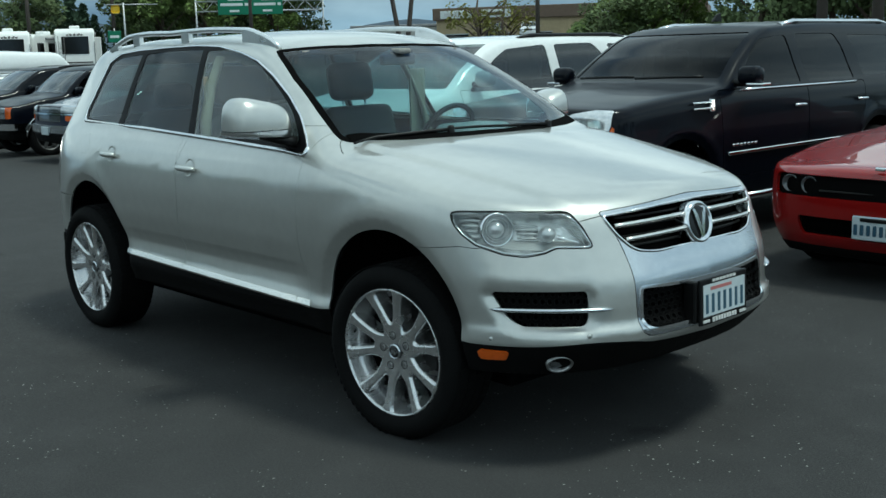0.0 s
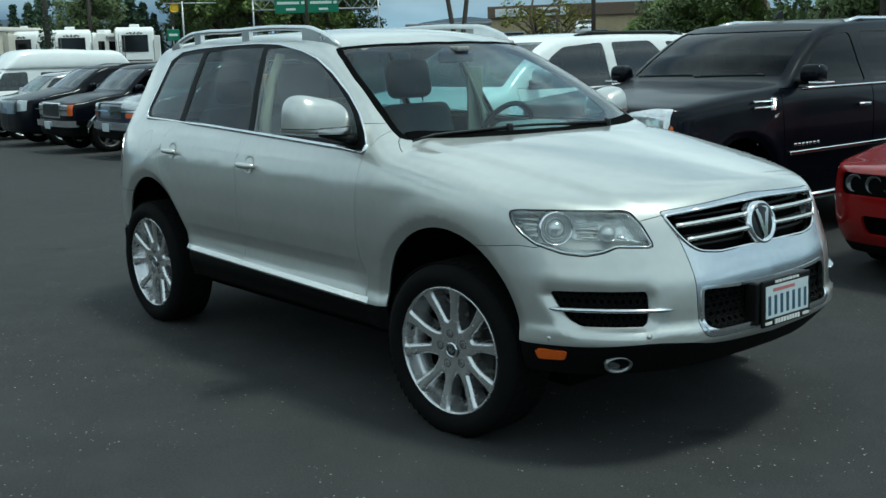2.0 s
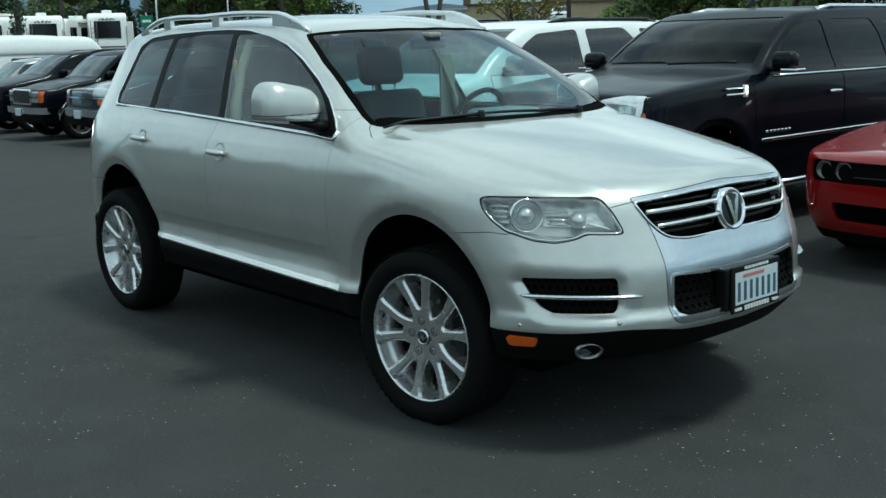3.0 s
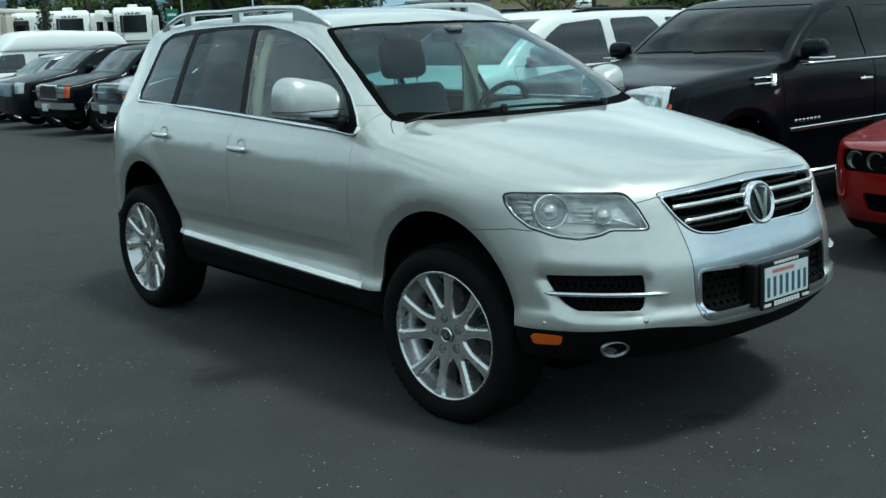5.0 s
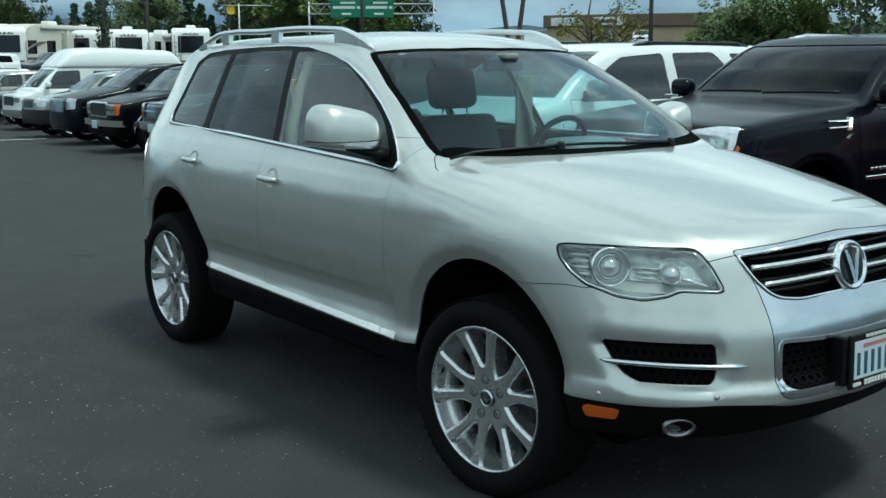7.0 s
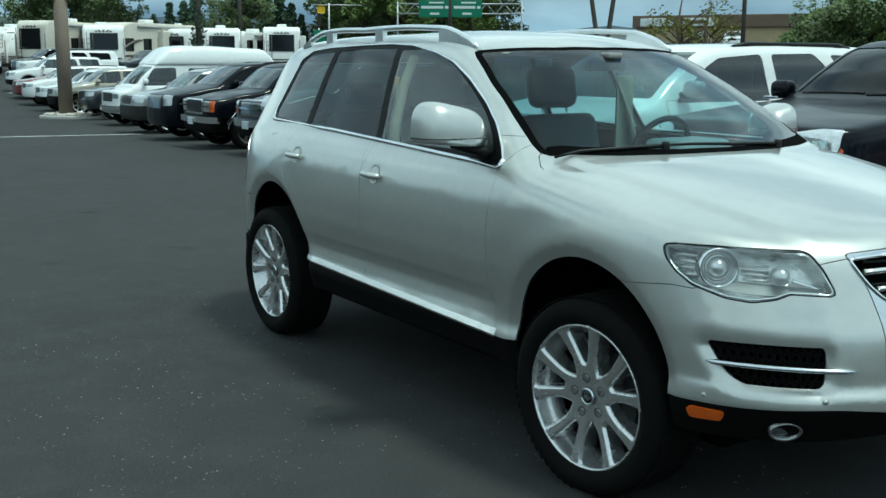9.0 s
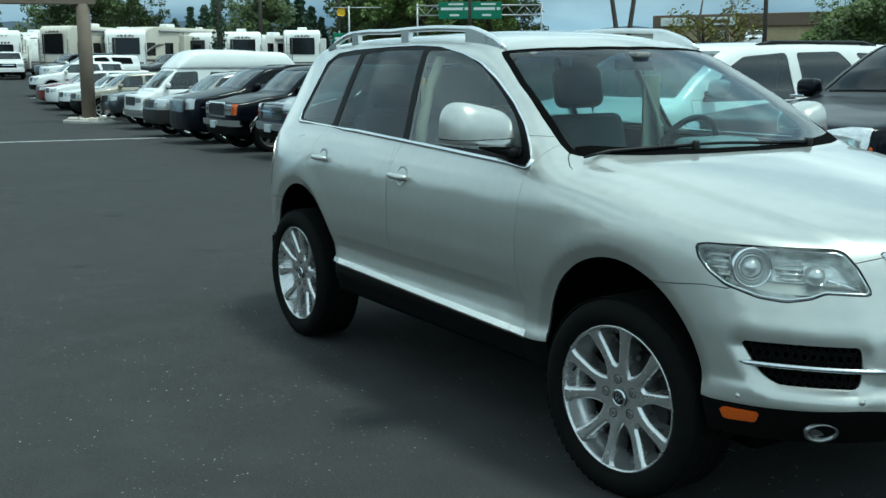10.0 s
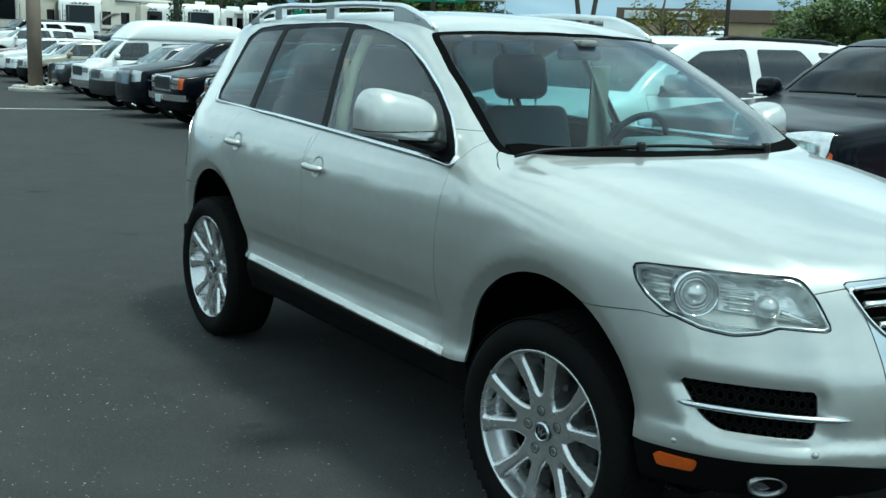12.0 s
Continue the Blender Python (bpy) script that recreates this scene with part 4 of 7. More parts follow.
# grille bars: three chrome slats and the chrome frame
for zc, half, h in ((0.936, 0.470, 0.010), (0.882, 0.435, 0.010)):
    for side in (-1, 1):
        ys = side * np.linspace(half, 0.080, 14)
        pts = [(x + 0.002, y, zc + 0.008 * (1 - (y / half) ** 2)) for x, y in zip(nose_xs(ys, zc), ys)]
        part("grille_slat", bm_tube(pts, 0.0125, 8, squash=0.8), M_STRIP, suv, "bright grille slat")
for k in range(4):
    zc = 0.848 + 0.036 * k
    ys = np.linspace(-0.42, 0.42, 13)
    pts = [(x - 0.045, y, zc) for x, y in zip(nose_xs(ys, zc), ys)]
    part("grille_rib", bm_tube(pts, 0.006, 6), M_BLACK, suv)
ring = [(x + 0.002, p[0], p[1]) for x, p in zip(nose_xs(GR[:, 0], GR[:, 1]), GR)]
part("grille_frame", bm_tube(ring + ring[:1], 0.006, 8), M_CHROME, suv, "chrome frame of the upper grille")
# round badge
bx = nose_x(0.0, 0.895)
bm = bm_lathe([(0.0, 0.0), (0.058, 0.0), (0.067, 0.006), (0.074, 0.010), (0.080, 0.004), (0.083, -0.02), (0.083, -0.05)], 48, axis="z")
badge_m = Matrix.Translation((bx + 0.006, 0.0, 0.902)) @ Matrix.Rotation(radians(78), 4, "Y") @ Matrix.Diagonal((1.08, 1.12, 1.0, 1))
bmesh.ops.transform(bm, matrix=badge_m, verts=bm.verts)
badge = part("badge", bm, M_CHROME, suv, "round chrome badge")
bm = bmesh.new()
bmesh.ops.create_cone(bm, cap_ends=True, segments=40, radius1=0.060, radius2=0.060, depth=0.004, matrix=badge_m @ Matrix.Translation((0, 0, 0.002)))
part("badge_field", bm, M_GLOSSBLACK, badge)
bm = bmesh.new()
for x0, s in ((0.0, 1.0), (0.004, 0.62)):
    bm_prism([(-x0 - 0.052 * s, -0.040 * s), (-x0 - 0.052 * s, -0.026 * s), (-x0 + 0.040 * s, 0.0), (-x0 - 0.052 * s, 0.026 * s), (-x0 - 0.052 * s, 0.040 * s), (-x0 + 0.056 * s, 0.008 * s), (-x0 + 0.056 * s, -0.008 * s)], 0.004, 0.012, plane="xy", bm=bm)
bmesh.ops.transform(bm, matrix=badge_m @ Matrix.Translation((0.0, 0, 0)), verts=bm.verts)
part("badge_relief", bm, M_CHROME, badge)


# honeycomb mesh in the openings
def honeycomb(name, outline, project, pitch, back):
    """A hexagonal mesh in an outline; project puts (a, z) points onto the body, set back."""
    lo, hi = np.min(outline, 0), np.max(outline, 0)
    nz, ny = int((hi[1] - lo[1]) / (pitch * 0.87)) + 2, int((hi[0] - lo[0]) / pitch) + 2
    cells = np.array([(lo[0] + pitch * (j + 0.5 * (i % 2)), lo[1] + pitch * 0.87 * i) for i in range(nz) for j in range(ny)])
    cells = cells[poly_dist(cells[:, 0], cells[:, 1], outline) < 0.006]
    turn = np.pi / 6 + np.pi / 3 * np.arange(6)
    hexa = np.stack([np.cos(turn), np.sin(turn)], -1) * pitch
    wide = (cells[:, None] + hexa * 0.52).reshape(-1, 2)
    slim = (cells[:, None] + hexa * 0.34).reshape(-1, 2)
    v = np.concatenate([project(wide[:, 0], wide[:, 1], back), project(slim[:, 0], slim[:, 1], back), project(slim[:, 0], slim[:, 1], back + 0.02)])
    k = len(wide)
    f = []
    for c in range(len(cells)):
        for i in range(6):
            p, q = 6 * c + i, 6 * c + (i + 1) % 6
            f += [(p, q, k + q, k + p), (k + p, k + q, 2 * k + q, 2 * k + p)]
    return part(name, mesh_from(v, np.array(f), False), M_CLAD, suv, "black honeycomb mesh")


honeycomb("lower_grille_mesh", LG, lambda y, z, b: np.stack([nose_xs(y, z) - b, y, z], -1), 0.036, 0.022)


def corner_points(c, z, side, b=0.0):
    """The body points at the corner coordinate c = |y| - 0.8 x and height z, set back by b."""
    c, z = flat(c, z)
    x = seek(lambda m: (m, np.maximum(0, c + 0.8 * m), z), 0.0, 1.1, len(c))
    p = np.stack([x, side * np.maximum(0, c + 0.8 * x), z], -1)
    return p - SN(p) * b


def corner_point(c, z, side, b=0.0):
    return tuple(corner_points(c, z, side, b)[0])


for side in (-1, 1):
    honeycomb("intake_mesh", SI, lambda a, z, b, side=side: corner_points(a, z, side, b), 0.036, 0.030)
    cs = np.linspace(0.425, -0.165, 22)
    pts = corner_points(cs, 0.632 + 0.004 * np.sin((cs + 0.16) * 5), side, -0.006)
    part("intake_slat", bm_tube(pts, [0.003] + [0.013] * 19 + [0.008, 0.002], 8, squash=0.7), M_SATIN, suv, "bright blade across the side intake")

# headlamps: housing, lens, projector and reflector bowls
v, f = lamp_lens
for ob in both_sides("headlamp", v - SN(v) * 0.070, f, SN, M_LAMPWELL, suv, "clear-lens headlamp with two round lamps", -0.064):
    side = -1 if ob.data.vertices[0].co.y < 0 else 1
    c = v[f].mean(1)[:, 1]
    panel("lens", v, f[c * side > 0], SN, G_LENS, ob, "clear plastic lens", 0.004, -0.002)
    edge = [tuple(p) for p in corner_points(HL[:, 0], HL[:, 1], side, 0.004)]
    part("bezel", bm_tube(edge + edge[:1], 0.0040, 6), M_BLACK, ob)
    inner = [tuple(p) for p in corner_points(HL[:, 0] * 0.972 + 0.0075, 0.925 + (HL[:, 1] - 0.925) * 0.90, side, 0.007)]
    ring = inner + inner[:1]
    part("lens_rim", bm_tube(ring, [0.0042 if p[2] < 0.935 else 0.0014 for p in ring], 6), M_CHROME, ob, "silver line round the lens")
    for sc, zc, r, deep in ((0.395, 0.938, 0.060, 0.026), (0.140, 0.922, 0.033, 0.032)):
        p, n0 = Vector(corner_point(sc, zc, side, deep)), Vector((0.86, 0.50 * side, 0.08)).normalized()
        m = Matrix.Translation(p) @ n0.to_track_quat("Z", "Y").to_matrix().to_4x4()
        if r > 0.05:
            bm = bm_lathe([(r * 1.12, -0.04), (r * 1.12, 0.010), (r * 1.06, 0.016), (r * 0.98, 0.010), (r * 0.90, -0.004)], 40, axis="z")
            bmesh.ops.transform(bm, matrix=m, verts=bm.verts)
            part("lamp_ring", bm, M_CHROME, ob, "chrome ring")
            bm = bm_lathe([(r * 0.90, -0.010), (r * 0.84, 0.002), (r * 0.76, -0.006)], 40, axis="z")
            bmesh.ops.transform(bm, matrix=m, verts=bm.verts)
            part("lamp_shroud", bm, M_LAMPGREY, ob)
            bm = bm_lathe([(r * 0.74, -0.012), (r * 0.68, 0.006), (r * 0.60, -0.004)], 40, axis="z")
            bmesh.ops.transform(bm, matrix=m, verts=bm.verts)
            part("lamp_ring", bm, M_LAMPGREY, ob)
        bm = bm_lathe([(0.0, 0.026), (r * 0.20, 0.024), (r * 0.42, 0.014), (r * 0.58, -0.002), (r * 0.62, -0.016)] if r > 0.05 else [(0.0, r * 0.9), (r * 0.35, r * 0.82), (r * 0.70, r * 0.58), (r * 0.93, r * 0.22), (r, -0.02)], 32, axis="z")
        bmesh.ops.transform(bm, matrix=m, verts=bm.verts)
        part("projector_lens", bm, M_PROJ, ob)
    for s0, s1, zc in ((0.575, 0.475, 0.972), (0.575, 0.475, 0.950), (0.560, 0.475, 0.928), (0.535, 0.470, 0.906)):
        pts = corner_points(np.linspace(s0, s1, 4), zc, side, 0.040)
        part("reflector_rib", bm_tube(pts, [0.0085, 0.0105, 0.0110, 0.0095], 6, squash=0.6), M_LAMPGREY, ob)
    for s0, s1, zc in ((0.315, 0.185, 0.962), (0.310, 0.185, 0.944), (0.305, 0.190, 0.926), (0.300, 0.195, 0.908)):
        pts = corner_points(np.linspace(s0, s1, 4), zc, side, 0.050)
        part("reflector_rib", bm_tube(pts, 0.0075, 6, squash=0.6), M_LAMPGREY, ob)
    cs = np.linspace(0.095, -0.040, 5)
    part("light_guide", bm_tube(corner_points(cs, 0.912 - 0.20 * (0.095 - cs), side, 0.034), [0.008, 0.007, 0.006, 0.006, 0.007], 8), M_CHROME, ob, "slim bright light guide")
    cs = np.linspace(0.50, -0.05, 12)
    low = corner_points(cs, 0.862 + 0.10 * np.maximum(0, cs - 0.30), side, 0.020)
    high = corner_points(cs, 0.898 + 0.05 * np.maximum(0, cs - 0.30), side, 0.052)
    bm = bmesh.new()
    rows_ = [(bm.verts.new(tuple(p)), bm.verts.new(tuple(q))) for p, q in zip(low, high)]
    for p, q in zip(rows_, rows_[1:]):
        bm.faces.new((p[0], q[0], q[1], p[1])).smooth = True
    part("lamp_shelf", bm, M_LAMPSHELF, ob, "smooth grey lower shelf of the lamp")

# fog lamps
for side in (-1, 1):
    p = Vector(corner_point(0.096, 0.415, side, 0.0))
    n0 = (Vector(SN(np.array([p[:]]))[0]) + Vector((0.25, 0, 0.1))).normalized()
    m = Matrix.Translation(p) @ n0.to_track_quat("Z", "Y").to_matrix().to_4x4() @ Matrix.Diagonal((1.10, 0.80, 1, 1))
    bm = bm_lathe([(0.048, -0.04), (0.050, 0.004), (0.047, 0.008), (0.041, 0.004), (0.038, -0.010)], 36, axis="z")
    bmesh.ops.transform(bm, matrix=m, verts=bm.verts)
    fog = part("fog_lamp", bm, M_STEELBOLT, suv, "fog lamp in a bright ring")
    bm = bm_lathe([(0.0, -0.004), (0.02, -0.005), (0.039, -0.011)], 30, axis="z")
    bmesh.ops.transform(bm, matrix=m, verts=bm.verts)
    part("fog_lens", bm, M_DARKLAMP, fog)
    # parking sensors
    for sc, zc in ((0.43, 0.515), (-0.04, 0.535)):
        p = Vector(corner_point(sc, zc, side, 0.0))
        nn = Vector(SN(np.array([p[:]]))[0])
        bm = bm_lathe([(0.0, 0.0006), (0.0085, 0.0006), (0.0090, -0.002), (0.0105, -0.002), (0.0108, 0.0004)], 20, axis="z")
        bmesh.ops.transform(bm, matrix=Matrix.Translation(p) @ nn.to_track_quat("Z", "Y").to_matrix().to_4x4(), verts=bm.verts)
        part("parking_sensor", bm, M_SILVER, suv)

# number plate in its dark frame
px = max(nose_x(0.0, 0.68), nose_x(0.0, 0.53)) + 0.012
plate_m = Matrix.Translation((px, 0.015, 0.600)) @ Matrix.Rotation(radians(-2), 4, "Y")
bm = bm_box(0.0, 0.014, -0.170, 0.170, -0.095, 0.095, 0.006)
bmesh.ops.transform(bm, matrix=plate_m, verts=bm.verts)
plate = part("number_plate_frame", bm, M_BLACK, suv, "black plate frame with pale unreadable lettering")
bm = bm_box(0.014, 0.0165, -0.150, 0.150, -0.060, 0.070)
bmesh.ops.transform(bm, matrix=plate_m, verts=bm.verts)
part("number_plate", bm, M_PLATE, plate, "white plate with blue bars")
for k in range(7):
    y = -0.126 + k * 0.042
    bm = bm_box(0.0165, 0.0174, y - 0.0095, y + 0.0095, -0.048, 0.030)
    bmesh.ops.transform(bm, matrix=plate_m, verts=bm.verts)
    part("plate_bar", bm, M_PLATEBLUE, plate)
for y0, y1, z0, z1, mm in ((-0.10, 0.05, 0.045, 0.058, M_PLATERED), *[(-0.085 + 0.0245 * k, -0.067 + 0.0245 * k, 0.0775, 0.0875, M_PALE) for k in range(7)], *[(-0.088 + 0.0198 * k, -0.073 + 0.0198 * k, -0.087, -0.069, M_PALE) for k in range(9)], (-0.155, -0.11, -0.084, -0.073, M_PALE), (0.11, 0.155, -0.084, -0.073, M_PALE)):
    bm = bm_box(0.014, 0.0178, y0, y1, z0, z1)
    bmesh.ops.transform(bm, matrix=plate_m, verts=bm.verts)
    part("plate_bar", bm, mm, plate)
# bracket between the plate and the bumper
bm = bm_box(px - 0.06, px + 0.001, -0.17, 0.20, 0.515, 0.690, 0.01)
part("plate_bracket", bm, M_BLACK, suv)

# bright sill strips: a broad face tilted to the sky, with rounded edges
def sill_strip(name, x0, x1, n, side, label=""):
    xs = np.linspace(x0, x1, n)
    zs = 0.537 - 0.0212 * (xs + 2.345)
    ys = side_ys(xs, zs)
    bm = bmesh.new()
    rows_ = []
    for x, y, z in zip(xs, ys, zs):
        rows_.append([bm.verts.new((x, side * (y + dy), z + dz)) for dy, dz in ((-0.012, 0.016), (0.000, 0.018), (0.003, 0.016), (0.0115, -0.008), (0.0115, -0.016), (0.008, -0.0185), (-0.012, -0.0185))])
    for p, q in zip(rows_, rows_[1:]):
        for i in range(6):
            bm.faces.new((p[i], p[i + 1], q[i + 1], q[i])).smooth = i in (1, 3, 4)
    bm.faces.new(rows_[0])
    bm.faces.new(rows_[-1][::-1])
    bmesh.ops.recalc_face_normals(bm, faces=bm.faces)
    return part(name, bm, M_STRIP, suv, label)


for side in (-1, 1):
    sill_strip("sill_strip", -2.345, -1.703, 10, side, "bright metal sill strip")
    sill_strip("sill_strip", -1.699, -0.656, 14, side, "bright metal sill strip")
    sill_strip("sill_strip_end", -0.652, -0.545, 4, side)

# door handles in their cups
for side in (-1, 1):
    for x0, x1, z in ((-1.635, -1.470, 1.062), (-2.535, -2.375, 1.088)):
        pts = []
        for t in np.linspace(0, 1, 9):
            x = x0 + (x1 - x0) * t
            pts.append((x, side * (side_y(x, z) + 0.012 + 0.022 * math.sin(math.pi * t) ** 0.5), z + 0.004 * (0.5 - t)))
        h = part("door_handle", bm_tube(pts, [0.010, 0.014] + [0.0155] * 5 + [0.014, 0.010], 10), M_SILVER, suv, "silver pull handle")
        xm = (x0 + x1) / 2 + 0.012
        c = Vector((xm, side * (side_y(xm, z) + 0.0015), z + 0.004))
        nn = Vector(SN(np.array([c[:]]))[0])
        bm = bm_lathe([(0.0, -0.0105), (0.024, -0.009), (0.037, -0.0035), (0.043, 0.0002), (0.048, -0.0006)], 28, axis="z")
        bmesh.ops.transform(bm, matrix=Matrix.Translation(c) @ nn.to_track_quat("Z", "Y").to_matrix().to_4x4(), verts=bm.verts)
        part("handle_cup", bm, M_SILVER, h)

# door mirrors
def mirror_field(x, y, z):
    u, w = (x + 0.795) / 0.115, (y + 1.005) / 0.150
    q = (z - 1.262) / (0.162 - 0.03 * np.clip(w, -1, 1))
    dome = (np.abs(u) ** 2.8 + np.abs(w) ** 4.4 + np.maximum(q, 0) ** 3.6) ** (1 / 3.2) - 1
    return smax(smax(dome * 0.11, (1.262 - z) - 0.012 * w, 0.02), -(x + 0.875), 0.02)


mv, mf = net(mirror_field, (-0.96, -1.22, 1.22), (-0.64, -0.80, 1.47), 0.008)
for side in (-1, 1):
    v, f = (mv, mf) if side < 0 else (mv * np.array([1, -1, 1]), mf[:, ::-1])
    if side > 0:
        v = np.stack([v[:, 0] - 0.02, 1.095 - (1.155 - v[:, 1]) * 0.66, 1.235 + (v[:, 2] - 1.25) * 0.84], -1)
    v, f_glass, f_shell = clip(v, f, v[:, 0] + 0.868)
    v, f_band, f_shell = clip(v, f_shell, v[:, 2] - (1.290 if side < 0 else 1.267))
    m_ob = part("door_mirror", mesh_from(v, f_shell), M_SILVER, suv, "silver door mirror with a lower lip")
    part("mirror_glass", mesh_from(v, f_glass), M_MIRROR, m_ob)
    part("mirror_lip", mesh_from((v - np.array([-0.795, side * 1.005, 0])) * np.array([1.05, 1.04, 1]) + np.array([-0.795, side * 1.005, -0.004]), f_band), M_ALLOY, m_ob, "pale lower lip with the turn lamp")
    bm = bm_tube([(-0.80, side * 0.98, 1.262), (-0.745, side * 0.92, 1.240), (-0.69, side * 0.855, 1.225)], [0.034, 0.036, 0.044], 12, squash=0.65)
    part("mirror_arm", bm, M_BLACK, m_ob)

# roof rails on their feet
for side in (-1, 1):
    y = lambda x: side * (0.600 - 0.030 * max(0, -x - 2.4))
    xs = np.linspace(-1.16, -3.02, 40)
    pts, rad = [], []
    for x in xs:
        t = (x + 1.16) / -1.86
        lift = 0.054 * min(1, math.sin(math.pi * min(max(t, 0.0), 1)) * 2.3) ** 0.8 + 0.002
        pts.append((x, y(x), roof_z(x, y(x)) + lift))
        rad.append(0.0140 if 0.03 < t < 0.97 else 0.009)
    rail = part("roof_rail", bm_tube(pts, rad, 10, squash=1.1), M_ALLOY, suv, "satin silver roof rail")
    for xa, xb in ((-1.18, -1.48), (-2.02, -2.10), (-2.60, -2.68), (-2.90, -3.01)):
        bm = bmesh.new()
        za = [(x, roof_z(x, y(x)) - 0.006, float(np.interp(-x, [-p[0] for p in pts], [p[2] for p in pts])) + 0.004) for x in np.linspace(xa, xb, 7)]
        bm_prism([(q[0], q[1]) for q in za] + [(q[0], q[2]) for q in za[::-1]], y(xa) - 0.013, y(xa) + 0.013, bm=bm)
        part("rail_foot", bm, M_ALLOY, rail)
# wheel wells, underbody
for x0, pts in ((-0.02, arch_f), (-2.80, arch_r)):
    for side in (-1, 1):
        bm = bmesh.new()
        ring = [(x0 + 0.47 * math.cos(a), 0.46 + 0.47 * math.sin(a)) for a in np.linspace(-0.25, math.pi + 0.25, 30)]
        a0 = [bm.verts.new((p[0], side * 0.845, p[1])) for p in ring]
        a1 = [bm.verts.new((p[0], side * 0.45, p[1])) for p in ring]
        for i in range(len(ring) - 1):
            bm.faces.new((a0[i], a0[i + 1], a1[i + 1], a1[i])).smooth = True
        bm.faces.new(a1)
        part("wheel_well", bm, M_DARK, suv, "black wheel-arch lining")
# plain box set low, added to keep sky light from under the car
part("underbody", bm_box(-3.45, 0.36, -0.56, 0.56, 0.20, 0.42, 0.03), M_DARK, suv)
for x0 in (0.0, -2.855):
    part("axle", bm_tube([(x0, -0.75, 0.37), (x0, 0.75, 0.37)], 0.05, 10), M_IRON, suv)
for side in (-1, 1):
    bm = bm_box(-3.20, -3.17, side * 0.82 - 0.10, side * 0.82 + 0.09, 0.36, 0.56, 0.01)
    part("mud_flap", bm, M_CLAD, suv, "black rubber mud flap")
wm = wheel_meshes(make_wheel())
for x0, tr in ((0.0, 6.0), (-2.855, 0.0)):
    for side in (-1, 1):
        put_wheel(suv, wm, x0, side * (0.814 if x0 > -1 else 0.796), 0.372, tr, spin=(26 if x0 > -1 else 30) + 13 * (side > 0))

# wipers
for pts in (((-0.215, -0.30, 0), (-0.26, -0.52, 0), (-0.335, -0.78, 0)), ((-0.185, 0.34, 0), (-0.175, 0.05, 0), (-0.225, -0.33, 0))):
    line = [(p[0] - 0.035, p[1], roof_z(p[0] - 0.035, p[1]) + 0.014) for p in [tuple(np.array(pts[0]) * (1 - t) + np.array(pts[1]) * t) for t in np.linspace(0, 1, 5)] + [tuple(np.array(pts[1]) * (1 - t) + np.array(pts[2]) * t) for t in np.linspace(0.2, 1, 5)]]
    wp = part("wiper", bm_tube(line, [0.011, 0.009, 0.008, 0.008, 0.008, 0.007, 0.007, 0.007, 0.006, 0.005], 6), M_BLACK, suv, "black wiper arm and blade")
    p0 = line[0]
    bm = bm_lathe([(0.0, 0.020), (0.014, 0.018), (0.018, 0.008), (0.018, -0.03)], 16, axis="z")
    bmesh.ops.translate(bm, vec=p0, verts=bm.verts)
    part("wiper_pivot", bm, M_BLACK, wp)
bm = bmesh.new()
row = []
for y in np.linspace(-0.76, 0.76, 31):
    x = float(pchip([0, 0.24, 0.46, 0.66, 0.80], [-0.155, -0.18, -0.25, -0.34, -0.43], abs(y)))
    row.append([bm.verts.new((x + 0.012, y, roof_z(x, y) - 0.004)), bm.verts.new((x - 0.048, y, roof_z(x - 0.048, y) + 0.005)), bm.verts.new((x - 0.048, y, roof_z(x - 0.048, y) - 0.03))])
for a, b in zip(row, row[1:]):
    for i in range(2):
        bm.faces.new((a[i], a[i + 1], b[i + 1], b[i]))
part("scuttle_panel", bm, M_DARK, suv, "black plastic panel below the windscreen")


# cabin
def soft_box(x0, x1, y0, y1, z0, z1, r):
    bm = bm_box(x0, x1, y0, y1, z0, z1, r, 4)
    for fc in bm.faces:
        fc.smooth = True
    return bm


for y0, mat_seat in ((-0.38, M_DARKLEATHER), (0.38, M_DARKLEATHER)):
    bm = soft_box(-0.07, 0.07, -0.25, 0.25, -0.32, 0.32, 0.06)
    bmesh.ops.transform(bm, matrix=Matrix.Translation((-1.72, y0, 1.00)) @ Matrix.Rotation(radians(-16), 4, "Y"), verts=bm.verts)
    seat = part("front_seat", bm, mat_seat, suv, "dark grey leather front seat")
    part("seat_cushion", soft_box(-1.66, -1.14, y0 - 0.25, y0 + 0.25, 0.66, 0.80, 0.06), mat_seat, seat)
    bm = soft_box(-0.06, 0.06, -0.155, 0.155, -0.115, 0.115, 0.055)
    bmesh.ops.transform(bm, matrix=Matrix.Translation((-1.855, y0, 1.455)) @ Matrix.Rotation(radians(-10), 4, "Y"), verts=bm.verts)
    part("headrest", bm, mat_seat, seat)
    for dy in (-0.085, 0.085):
        part("headrest_post", bm_tube([(-1.805, y0 + dy, 1.25), (-1.84, y0 + dy, 1.40)], 0.007, 6), M_CHROME, seat)
    part("seat_belt", bm_box(-1.66, -1.645, y0 * 1.86 - 0.025, y0 * 2.05 + 0.025, 0.9, 1.52, 0.004), M_LEATHER, suv, "pale seat belt")
bm = soft_box(-0.08, 0.08, -0.66, 0.66, -0.32, 0.30, 0.06)
bmesh.ops.transform(bm, matrix=Matrix.Translation((-2.48, 0, 1.02)) @ Matrix.Rotation(radians(-18), 4, "Y"), verts=bm.verts)
bench = part("rear_bench", bm, M_DARKLEATHER, suv, "dark grey rear bench")
